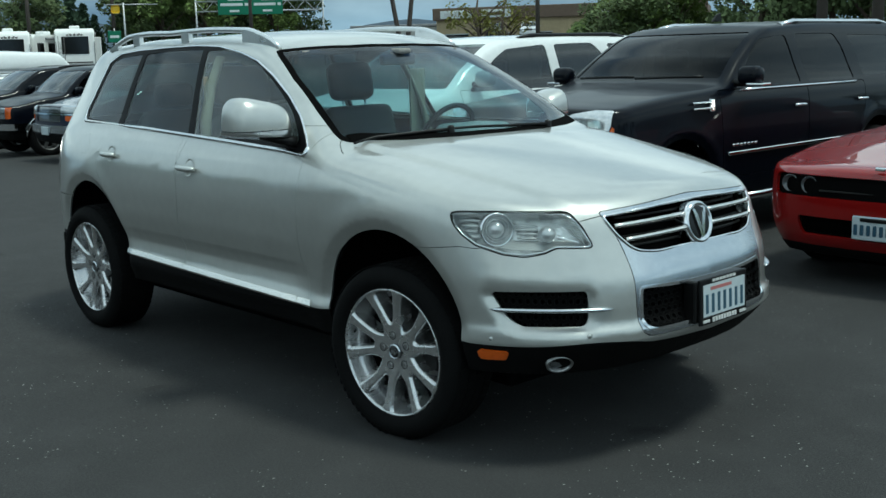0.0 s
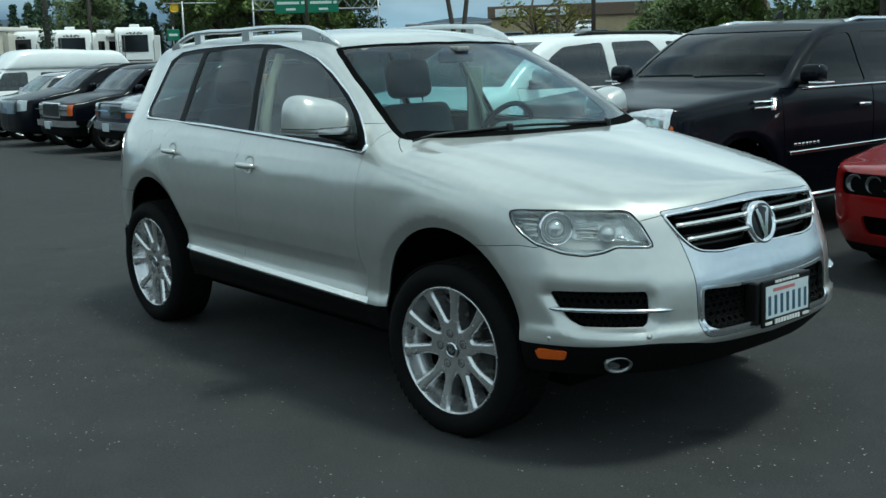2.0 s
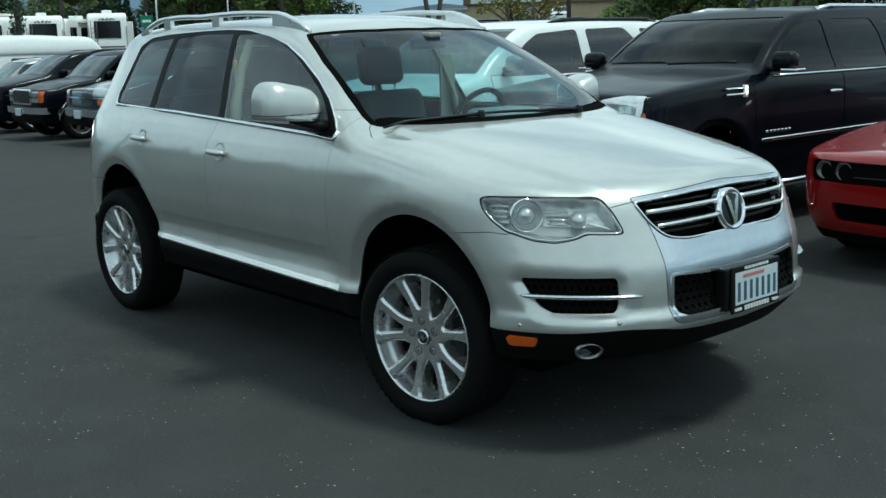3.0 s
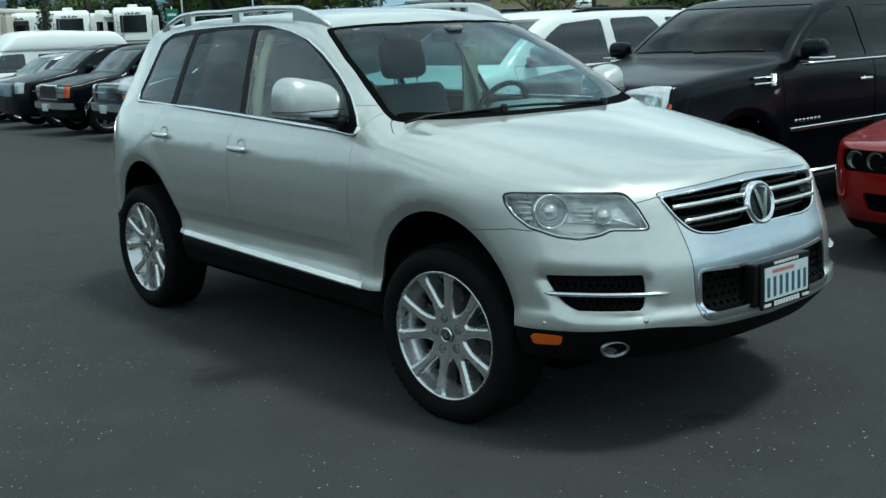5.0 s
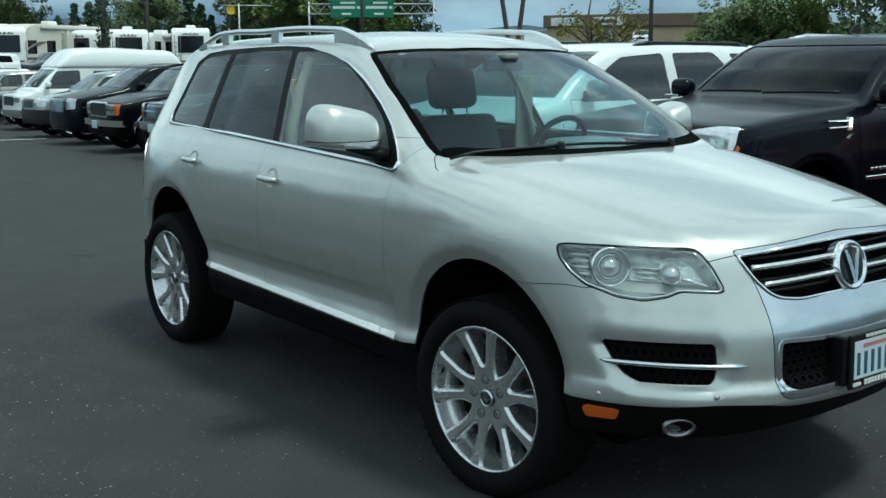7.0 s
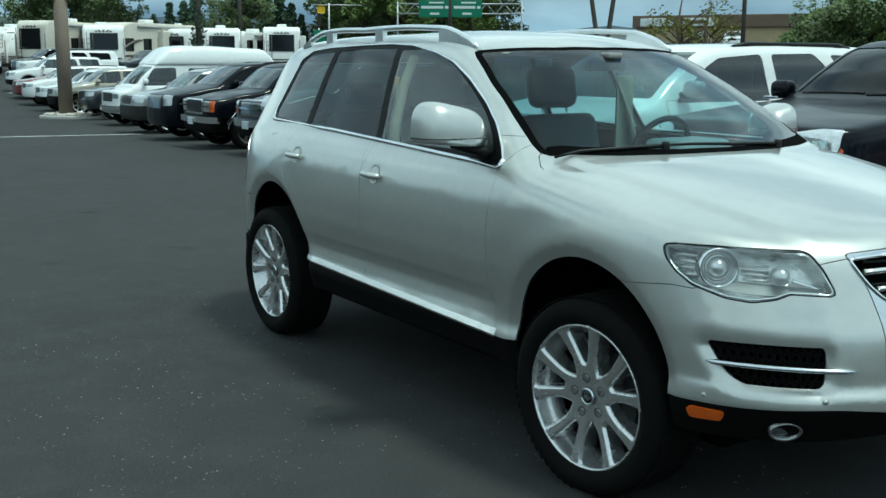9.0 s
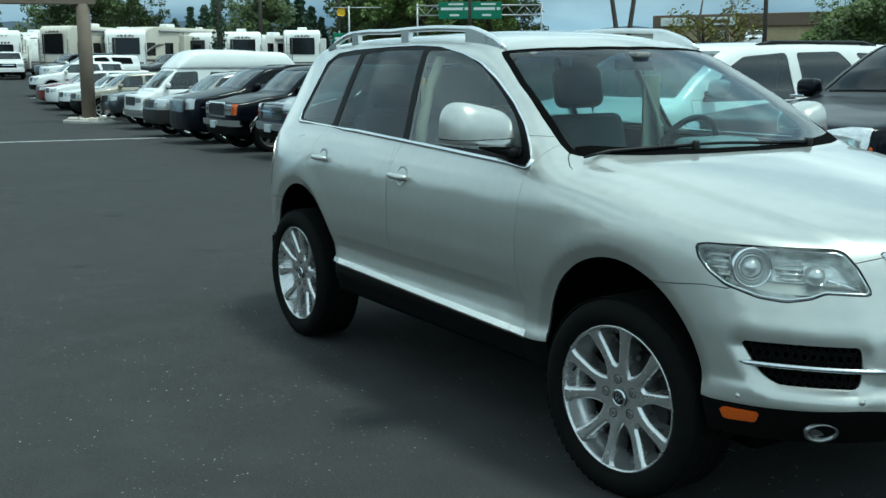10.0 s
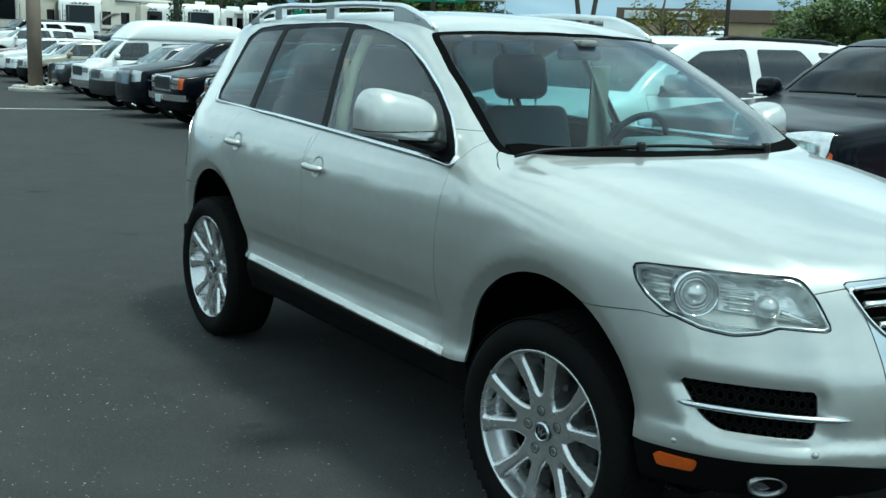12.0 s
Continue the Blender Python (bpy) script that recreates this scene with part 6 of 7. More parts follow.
bars(red, "number_plate", [(0.975, 0.992, -0.155, 0.155, 0.355, 0.51)], M_PLATE, "white plate with unreadable dark bars")
for k in range(7):
    bars(red, "plate_bar", [(0.988, 0.996, -0.128 + k * 0.0427 - 0.012, -0.128 + k * 0.0427 + 0.012, 0.385, 0.455)], M_PLATEBLUE)
bars(red, "plate_bar", [(0.988, 0.996, -0.10, 0.10, 0.475, 0.50)], M_BLACK)
bars(red, "hood_badge", [(0.93, 0.955, -0.035, 0.035, 0.80, 0.825)], M_CHROME)

# ---- the row of parked vehicles behind ----
def by_corner(x, y, spec, turn=-91.0):
    """The pose that puts a car's left front corner at (x, y)."""
    fo, half = spec["size"][0], spec["size"][3]
    a = radians(turn)
    lx, ly = fo - 0.15, half - 0.08
    px, py = x - (lx * math.cos(a) - ly * math.sin(a)), y - (lx * math.sin(a) + ly * math.cos(a))
    return pose(px, py, float(ground_z(px)), 0, 0, turn)


def suv_windows(x0, xb, x1, belt, top):
    return [[(x0, belt + 0.02), (x0 - 0.42, top - 0.03), (xb + 0.04, top), (xb + 0.04, belt + 0.02)], [(xb - 0.06, belt + 0.02), (xb - 0.06, top), (x1 + 0.15, top), (x1, belt + 0.02)], [(x1 - 0.12, belt + 0.03), (x1 - 0.02, top), (x1 - 1.0, top - 0.02), (x1 - 1.1, belt + 0.03)]]


TRUCK = box_spec(0.95, 2.95, 1.15, 0.975, 1.06, (-0.30, 1.26), (-1.00, 1.74), (1.79, 1.82), -3.6, 1.23, 0.19, bottom=0.38, arch=0.45, wheel=0.385, hood_drop=0.10, corner=0.16, nose_lean=0.03)
blue_suv = build_car("dark_blue_suv", by_corner(-15.33, 4.68, TRUCK), TRUCK, M_NAVYPAINT, "dark blue full-size SUV with a split chrome grille", suv_windows(-0.55, -1.75, -2.7, 1.23, 1.68), 0.032,
    glass_side=G_DARK, glass_front=G_FRONT, mirror=(-0.68, 1.32), handles=((-1.6, 1.08), (-2.5, 1.08)), rails=1, rear_windows=1, mirror_mat=M_BLACK, group="parked vehicles",
    front=(("headlamp", [(0.55, 0.93), (0.55, 1.05), (0.93, 1.05), (0.93, 0.93)], M_LAMPLENS, 0.01, "clear headlamp"), ("turn_lamp", [(0.70, 0.785), (0.70, 0.878), (0.94, 0.878), (0.94, 0.785)], M_AMBER, 0.01, "amber lamp"),
           ("chrome_bar", [(-0.95, 0.885), (-0.95, 0.92), (0.95, 0.92), (0.95, 0.885)], M_CHROME, 0.02, "chrome bar"), ("grille", [(-0.53, 0.76), (-0.53, 1.04), (0.53, 1.04), (0.53, 0.76)], M_DARKLAMP, -0.02, "dark grille"),
           ("bumper", [(-1.1, 0.56), (-1.1, 0.70), (1.1, 0.70), (1.1, 0.56)], M_SATIN, 0.05, "dull metal bumper")), lower=0.54)
bars(blue_suv, "number_plate", [(1.0, 1.02, -0.15, 0.15, 0.52, 0.67)], M_PLATE)

SQUARE = box_spec(0.86, 2.83, 1.10, 0.975, 1.08, (-0.35, 1.25), (-0.95, 1.72), (1.79, 1.82), -3.5, 1.20, 0.13, bottom=0.38, arch=0.46, wheel=0.385, hood_drop=0.07, corner=0.10, nose_lean=0.01, sweep=0.05)
square_suv = build_car("black_square_suv", by_corner(-18.36, 4.73, SQUARE), SQUARE, M_BLACKPAINT, "black square-fronted SUV with stacked headlamps and a chrome bumper", suv_windows(-0.55, -1.7, -2.65, 1.20, 1.68), 0.032,
    glass_side=G_BLACK, glass_front=G_FRONT, mirror=(-0.66, 1.30), handles=((-1.55, 1.05),), rear_windows=1, group="parked vehicles", wheel_mat=M_ALLOYDARK,
    front=(("headlamp", [(0.53, 0.80), (0.53, 1.02), (0.815, 1.02), (0.815, 0.80)], M_LAMPLENS, 0.012, "stacked square headlamps"), ("turn_lamp", [(0.82, 0.80), (0.82, 1.02), (0.93, 1.02), (0.93, 0.80)], M_AMBER, 0.012, "amber corner lamp"),
           ("grille", [(-0.47, 0.78), (-0.47, 1.03), (0.47, 1.03), (0.47, 0.78)], M_BLACK, -0.015, "black grille"), ("grille_surround", [(-0.51, 0.745), (-0.51, 1.055), (0.51, 1.055), (0.51, 0.745)], M_CHROME, 0.012, "chrome grille frame"),
           ("bumper", [(-1.1, 0.57), (-1.1, 0.70), (1.1, 0.70), (1.1, 0.57)], M_CHROME, 0.07, "chrome bumper")), lower=0.55)
bars(square_suv, "number_plate", [(0.94, 0.96, -0.15, 0.15, 0.52, 0.67)], M_PLATE)
for side in (-1, 1):
    pts = [(0.47 * math.cos(a), side * 0.978, 0.415 + 0.47 * math.sin(a)) for a in np.linspace(0.05, math.pi - 0.05, 16)]
    part("arch_trim", bm_tube(pts, 0.018, 6), M_CHROME, square_suv, "chrome wheel-arch trim")
    part("lamp_bar", bm_box(0.86, 0.885, side * 0.70 - 0.20, side * 0.70 + 0.20, 0.900, 0.922), M_BLACK, square_suv)

build_car("black_suv_chrome_grille", by_corner(-21.95, 5.0, LUX), big(0.98, 2.95, 1.10), M_BLACKPAINT, "black full-size SUV with a bright mesh grille", [W1, W2], 0.032,
    glass_side=G_BLACK, glass_front=G_FRONT, mirror=(-0.72, 1.36), handles=((-1.72, 1.10),), rails=1, group="parked vehicles",
    front=(("headlamp", [(0.60, 0.84), (0.58, 1.10), (0.90, 1.09), (0.90, 0.86)], M_LAMPLENS, 0.008, "tall clear headlamp"), ("grille", [(-0.52, 0.78), (-0.55, 1.09), (0.55, 1.09), (0.52, 0.78)], M_DARKLAMP, 0.012, "dull chrome mesh grille")))
MID = box_spec(0.90, 2.79, 1.05, 0.94, 1.02, (-0.35, 1.21), (-1.05, 1.66), (1.72, 1.76), -3.4, 1.17, 0.20, bottom=0.38, arch=0.44, wheel=0.375, hood_drop=0.10, corner=0.22)
fr = build_car("silver_suv_grey_bumper", by_corner(-25.70, 5.42, MID), MID, M_GREYPAINT, "silver mid-size SUV with a dark grey bumper", suv_windows(-0.58, -1.65, -2.55, 1.17, 1.62), 0.05,
    glass_side=G_DARK, glass_front=G_FRONT, mirror=(-0.7, 1.26), rails=1, group="parked vehicles",
    front=(("headlamp", [(0.52, 0.86), (0.52, 1.03), (0.90, 1.02), (0.90, 0.84)], M_LAMPLENS, 0.01, "clear headlamp"), ("grille", [(-0.46, 0.80), (-0.48, 1.02), (0.48, 1.02), (0.46, 0.80)], M_BLACK, -0.02, "black grille")), lower=0.76, low_mat=M_IRON)

# white high-roof van
VAN = box_spec(0.78, 3.18, 1.20, 0.99, 1.08, (0.22, 1.24), (-0.42, 1.80), (1.98, 2.02), -4.0, 1.20, 0.14, arch=0.43, wheel=0.37, hood_drop=0.08, corner=0.12, nose_lean=0.02, bottom=0.38)
van = build_car("white_van", by_corner(-30.34, 6.25, VAN), VAN, M_WHITEPAINT, "white conversion van with a tall moulded roof", [[(-0.12, 1.22), (-0.48, 1.74), (-1.20, 1.76), (-1.20, 1.22)], [(-1.6, 1.22), (-1.6, 1.74), (-2.9, 1.74), (-2.9, 1.22)], [(-3.1, 1.22), (-3.1, 1.74), (-3.9, 1.72), (-3.9, 1.24)]], 0.055,
    glass_side=G_DARK, glass_front=G_FRONT, mirror=(-0.15, 1.34), category="van", group="parked vehicles", wheel_mat=M_CHROME,
    front=(("headlamp", [(0.60, 0.84), (0.60, 0.98), (0.92, 0.98), (0.92, 0.84)], M_LAMPLENS, 0.01, "square headlamp"), ("grille", [(-0.58, 0.74), (-0.58, 1.0), (0.58, 1.0), (0.58, 0.74)], M_BLACK, -0.02, "dark grille"),
           ("bumper", [(-1.1, 0.45), (-1.1, 0.62), (1.1, 0.62), (1.1, 0.45)], M_CHROME, 0.06, "chrome bumper")))
def high_roof(x, y, z):
    top = pchip([-4.6, -4.45, -4.2, -3.9, -2.0, -1.15, -0.70, -0.46], [1.95, 2.15, 2.36, 2.37, 2.44, 2.40, 2.10, 1.86], x) - 0.10 * y * y
    side = np.abs(y) - pchip([1.7, 1.98, 2.3, 2.5], [0.90, 0.90, 0.82, 0.68], z)
    return np.maximum(smax(side, (z - top) * 0.8, 0.14), 1.83 - z)
v, f = net(high_roof, (-4.7, -1.0, 1.74), (-0.2, 1.0, 2.75), 0.06)
part("raised_roof", mesh_from(v, f), M_WHITEPAINT, van, "tall white moulded roof")
van.scale = (0.99, 1.03, 1.02)

SEDAN = box_spec(0.95, 2.75, 1.05, 0.92, 0.86, (-0.45, 1.02), (-1.25, 1.40), (1.44, 1.46), -2.5, 0.98, 0.22, bottom=0.22, arch=0.36, wheel=0.33, hood_drop=0.12, corner=0.30, deck=(-3.1, 1.05))
CROSS = box_spec(0.92, 2.72, 1.0, 0.93, 1.0, (-0.40, 1.16), (-1.05, 1.60), (1.68, 1.72), -3.3, 1.12, 0.20, bottom=0.38, arch=0.43, wheel=0.365, hood_drop=0.10, corner=0.22)
far_cars = {}
for nm, x, y, sp, paint, lab, low in (
        ("charcoal_crossover", -34.79, 6.59, CROSS, M_CHARCOAL, "charcoal crossover with clear headlamps", None),
        ("beige_suv", -38.91, 6.49, MID, M_BEIGEPAINT, "beige mid-size SUV with a dark lower bumper", 0.72),
        ("small_white_suv", -42.46, 6.82, CROSS, M_WHITEPAINT, "small white SUV with a black front bumper", 0.60),
        ("cream_suv", -46.94, 7.23, MID, M_WHITEPAINT, "cream white mid-size SUV with roof rails", None),
        ("red_brown_sedan", -50.77, 7.58, SEDAN, car_paint("brown_red_paint", (0.16, 0.035, 0.03), 0.2), "dark red-brown saloon car", None),
        ("white_crossover", -54.44, 8.03, MID, M_WHITEPAINT, "white mid-size SUV with a grey bumper", 0.62)):
    fo, wb, ro, half, wheel, arch, belt, roof, hood = sp["size"]
    wins = suv_windows(-0.58, -1.65, -2.5, belt, roof - 0.12) if sp is not SEDAN else [[(-0.8, 1.0), (-1.3, 1.36), (-1.7, 1.37), (-1.7, 1.0)], [(-1.76, 1.0), (-1.76, 1.37), (-2.3, 1.35), (-2.7, 1.02)]]
    far_cars[nm] = build_car(nm, by_corner(x, y, sp), sp, paint, lab, wins, 0.07, glass_side=G_DARK, glass_front=G_FRONT, mirror=(-0.7, belt + 0.08), rails=1 if nm == "cream_suv" else False, group="parked vehicles",
        front=(("headlamp", [(0.50, hood - 0.20), (0.50, hood - 0.05), (0.88, hood - 0.04), (0.88, hood - 0.18)], M_LAMPLENS, 0.01, "clear headlamp"), ("grille", [(-0.42, hood - 0.24), (-0.44, hood - 0.04), (0.44, hood - 0.04), (0.42, hood - 0.24)], M_BLACK, -0.02, "")), lower=low, low_mat=M_CLAD)
build_car("long_white_suv", by_corner(-61.5, 10.0, LUX), LUX, M_WHITEPAINT, "long white full-size SUV with dark windows", [W1, W2, W3], 0.07, glass_side=G_BLACK, glass_front=G_DARK, mirror=(-0.72, 1.36), group="parked vehicles",
    front=(("headlamp", [(0.60, 0.90), (0.58, 1.08), (0.90, 1.07), (0.90, 0.90)], M_LAMPLENS, 0.008, "clear headlamp"),))
build_car("dark_teal_suv", pose(-69.0, 12.0, float(ground_z(-69)), 0, 0, -80), TRUCK, M_CHARCOAL, "dark full-size SUV parked behind the row", suv_windows(-0.55, -1.75, -2.7, 1.23, 1.68), 0.08, glass_side=G_BLACK, glass_front=G_FRONT, group="parked vehicles")
build_car("dark_pickup", pose(-66.0, 17.5, float(ground_z(-66)), 0, 0, -75), TRUCK, M_CHARCOAL, "dark SUV with a sticker on its windscreen", suv_windows(-0.55, -1.75, -2.7, 1.23, 1.68), 0.08, glass_side=G_BLACK, glass_front=G_FRONT, group="parked vehicles")
# white pickup facing along the aisle
PICK = box_spec(0.95, 3.6, 1.15, 1.0, 1.12, (-0.25, 1.32), (-0.95, 1.80), (1.86, 1.88), -2.55, 1.28, 0.18, arch=0.46, wheel=0.39, hood_drop=0.10, corner=0.14, deck=(-2.75, 1.30))
build_car("white_pickup", pose(-74.9, 10.4, float(ground_z(-74.9)), 0, 0, -12), PICK, M_WHITEPAINT, "white full-size pickup facing along the aisle", [[(-0.55, 1.30), (-0.95, 1.74), (-1.5, 1.74), (-1.5, 1.30)], [(-1.56, 1.30), (-1.56, 1.74), (-2.3, 1.72), (-2.4, 1.30)]], 0.06, category="pickup truck",
    glass_side=G_DARK, glass_front=G_DARK, mirror=(-0.65, 1.40), mirror_mat=M_CHROME, group="parked vehicles",
    front=(("headlamp", [(0.58, 0.86), (0.58, 1.06), (0.94, 1.06), (0.94, 0.86)], M_LAMPLENS, 0.01, "clear headlamp"), ("chrome_bar", [(-0.56, 0.93), (-0.56, 0.99), (0.56, 0.99), (0.56, 0.93)], M_CHROME, 0.03, ""), ("grille", [(-0.55, 0.78), (-0.55, 1.06), (0.55, 1.06), (0.55, 0.78)], M_BLACK, -0.02, ""),
           ("bumper", [(-1.1, 0.52), (-1.1, 0.72), (1.1, 0.72), (1.1, 0.52)], M_WHITEPAINT, 0.06, "")), lower=0.5)
# white pickup behind the van
build_car("white_crew_pickup", pose(-66.0, 24.5, float(ground_z(-66)), 0, 0, -40), PICK, M_WHITEPAINT, "white pickup standing before the trailers", [[(-0.55, 1.30), (-0.95, 1.74), (-1.5, 1.74), (-1.5, 1.30)], [(-1.56, 1.30), (-1.56, 1.74), (-2.3, 1.72), (-2.4, 1.30)]], 0.08, category="pickup truck", glass_side=G_DARK, glass_front=G_DARK, group="parked vehicles")

# ---- distance: trailers, trees, signs, buildings ----
EYE0 = Vector((3.0, -3.5, 1.6))


def out_at(az, dist, z=None):
    """A place on the ground at a bearing (degrees from +x towards +y) and distance from the walk."""
    x, y = EYE0.x + dist * math.cos(radians(az)), EYE0.y + dist * math.sin(radians(az))
    return x, y, float(ground_z(max(x, -160))) if z is None else z


M_RVWHITE = mat("trailer_white", (0.82, 0.82, 0.79), 0.4, var=0.08, scale=1.2)
M_RVBEIGE = mat("trailer_beige", (0.66, 0.62, 0.53), 0.45, var=0.1, scale=1.2)
M_RVGREY = mat("trailer_grey", (0.30, 0.30, 0.30), 0.45, var=0.12, scale=1.2)
M_RVSTRIPE = mat("trailer_stripe", (0.10, 0.09, 0.08), 0.4, var=0.1, scale=2)
M_WINDOWBLACK = mat("black_window", (0.010, 0.011, 0.012), 0.06, var=0.1, scale=2)
M_BARK = mat("bark", (0.10, 0.075, 0.055), 0.9, var=0.3, scale=4, bump=0.6, bump_scale=25)
M_POLE = mat("brown_post_paint", (0.16, 0.125, 0.095), 0.75, var=0.18, scale=3, bump=0.3, bump_scale=40)
M_WOODPOLE = mat("utility_pole_wood", (0.075, 0.062, 0.052), 0.9, var=0.25, scale=3, bump=0.4, bump_scale=30)
M_STEEL = mat("galvanised_steel", (0.46, 0.47, 0.47), 0.45, 0.7, var=0.12, scale=4)
M_SIGN = mat("sign_green", (0.008, 0.17, 0.085), 0.45, var=0.08, scale=0.6)
M_SIGNWHITE = mat("sign_white", (0.72, 0.76, 0.74), 0.5)
M_YELLOW = mat("sign_yellow", (0.75, 0.50, 0.03), 0.45, var=0.08, scale=1)
M_CONIFER = mat("conifer_needles", (0.050, 0.088, 0.048), 0.8, var=0.45, scale=0.5, island=0.5)
M_LEAF = mat("spring_leaves", (0.115, 0.165, 0.036), 0.75, var=0.45, scale=0.4, island=0.6)
M_LEAFDARK = mat("dark_leaves", (0.095, 0.130, 0.046), 0.8, var=0.45, scale=0.4, island=0.6)
M_LEAFYELLOW = mat("yellow_leaves", (0.24, 0.23, 0.05), 0.75, var=0.4, scale=0.4, island=0.6)
M_HEDGE = mat("hedge_leaves", (0.045, 0.072, 0.030), 0.8, var=0.45, scale=0.8, island=0.6)
M_STORE = mat("tan_stucco", (0.44, 0.35, 0.21), 0.85, var=0.12, scale=0.3, bump=0.2, bump_scale=6)
M_STOREBROWN = mat("brown_fascia", (0.15, 0.105, 0.075), 0.8, var=0.15, scale=0.4)
M_HILL = mat("hazed_far_hills", (0.075, 0.10, 0.13), 1.0, var=0.15, scale=0.01)
M_KERB = mat("pale_concrete", (0.42, 0.41, 0.38), 0.9, var=0.18, scale=3, bump=0.4, bump_scale=40)
M_ROCK = mat("pale_rock", (0.46, 0.43, 0.38), 0.9, var=0.25, scale=6, bump=0.5, bump_scale=20, island=0.5)
M_LINE = mat("worn_white_paint", (0.62, 0.63, 0.62), 0.8, var=0.25, scale=7, bump=0.3, bump_scale=60)
M_CABLE = mat("cable_black", (0.012, 0.012, 0.012), 0.6)


def trailer(az, dist, w, length, h, turn, paint, label, name="travel_trailer", rounded_nose=False, win=True, stripe=True):
    """A box-bodied trailer or motorhome, its front towards +x of its own frame, seen from the lot."""
    x, y, z = out_at(az, dist)
    h *= 0.90
    t = thing(name, pose(x, y, z, 0, 0, turn), label, "trailer", "parked trailers")
    prof = [(length / 2, 0.55), (length / 2, 1.5), (length / 2 - (0.9 if rounded_nose else 0.25), h - 0.25), (length / 2 - (1.6 if rounded_nose else 0.5), h), (-length / 2 + 0.1, h - 0.05), (-length / 2, h - 0.3), (-length / 2, 0.55)]
    bm = bm_prism(rounded(prof, [0.1, 0.4, 0.5, 0.4, 0.15, 0.15, 0.1]), -w / 2, w / 2)
    bmesh.ops.bevel(bm, geom=[e for e in bm.edges if abs(e.verts[0].co.y - e.verts[1].co.y) < 1e-4], offset=0.08, segments=3, affect="EDGES")
    part("body", bm, paint, t)
    for side in (-1, 1):
        part("awning", bm_tube([(-length * 0.42, side * (w / 2 + 0.06), h - 0.30), (length * 0.25, side * (w / 2 + 0.06), h - 0.30)], 0.08, 8), M_RVGREY, t, "rolled awning")
        for x0 in (0.0,):
            part("corner_trim", bm_box(length / 2 - 0.06, length / 2 + 0.01, side * (w / 2 - 0.05) - 0.03, side * (w / 2 - 0.05) + 0.03, 0.6, h - 0.9, 0.01), M_RVGREY, t)
    part("lower_panel", bm_box(length / 2 - 0.02, length / 2 + 0.013, -w * 0.46, w * 0.46, 0.62, 0.98, 0.01), M_RVGREY, t)
    part("roof_unit", bm_box(-0.5, 0.4, -0.35, 0.35, h - 0.06, h + 0.26, 0.08), M_RVWHITE, t, "roof air conditioner")
    part("roof_vent", bm_box(-length / 2 + 0.8, -length / 2 + 1.2, -0.2, 0.2, h - 0.07, h + 0.12, 0.03), M_RVWHITE, t)
    if win:
        part("front_window", bm_box(length / 2 - 0.02, length / 2 + 0.015, -w * 0.34, w * 0.34, 1.65, h - 0.55, 0.01), M_WINDOWBLACK, t, "wide black window") if not rounded_nose else None
        for side in (-1, 1):
            for x0 in (-length * 0.38, -length * 0.20, length * 0.14, length * 0.34):
                part("side_window", bm_box(x0 - 0.42, x0 + 0.42, side * w / 2 - 0.01, side * w / 2 + 0.012, 1.55, 2.45, 0.01), M_WINDOWBLACK, t)
            part("door", bm_box(-0.35, 0.25, side * w / 2 - 0.01, side * w / 2 + 0.010, 0.7, 2.5, 0.01), M_RVGREY, t)
    # slide-out room on the side towards the lot, ladder and clearance lamps on the end wall
    sl = part("slide_out", bm_box(-length * 0.30, length * 0.02, w / 2 - 0.05, w / 2 + 0.45, 0.95, h - 0.55, 0.05), paint, t)
    part("slide_window", bm_box(-length * 0.24, -length * 0.05, w / 2 + 0.45, w / 2 + 0.463, 1.5, h - 0.95, 0.01), M_WINDOWBLACK, sl)
    part("end_window", bm_box(length / 2 - 0.02, length / 2 + 0.018, -w * 0.30, w * 0.30, 1.45, 2.35, 0.01), M_WINDOWBLACK, t, "black end window") if rounded_nose is False and not win else None
    for y0 in (-w * 0.42, -w * 0.42 + 0.38):
        part("ladder_rail", bm_tube([(length / 2 + 0.07, y0, 0.7), (length / 2 + 0.07, y0, h - 0.5)], 0.022, 6), M_RVSTRIPE, t)
    for k in range(6):
        part("ladder_rung", bm_tube([(length / 2 + 0.07, -w * 0.42, 0.85 + 0.3 * k), (length / 2 + 0.07, -w * 0.42 + 0.38, 0.85 + 0.3 * k)], 0.018, 5), M_RVSTRIPE, t)
    for k in range(3):
        part("clearance_lamp", bm_box(length / 2 - 0.32, length / 2 - 0.16, -0.35 + 0.3 * k, -0.25 + 0.3 * k, h - 0.42, h - 0.34, 0.01), M_RVSTRIPE, t)
    part("roof_rail_cover", bm_box(-length / 2 + 0.3, length / 2 - (1.7 if rounded_nose else 0.6), -w / 2 - 0.03, -w / 2 + 0.02, h - 0.16, h - 0.06, 0.01), M_RVSTRIPE, t)
    if stripe:
        for side in (-1, 1):
            part("stripe", bm_box(-length * 0.45, length * 0.42, side * w / 2 - 0.01, side * w / 2 + 0.008, 1.15, 1.32, 0.004), M_RVSTRIPE, t)
    part("front_stripe", bm_box(length / 2 - 0.03, length / 2 + 0.012, -w * 0.42, w * 0.42, 1.02, 1.12, 0.004), M_RVSTRIPE, t)
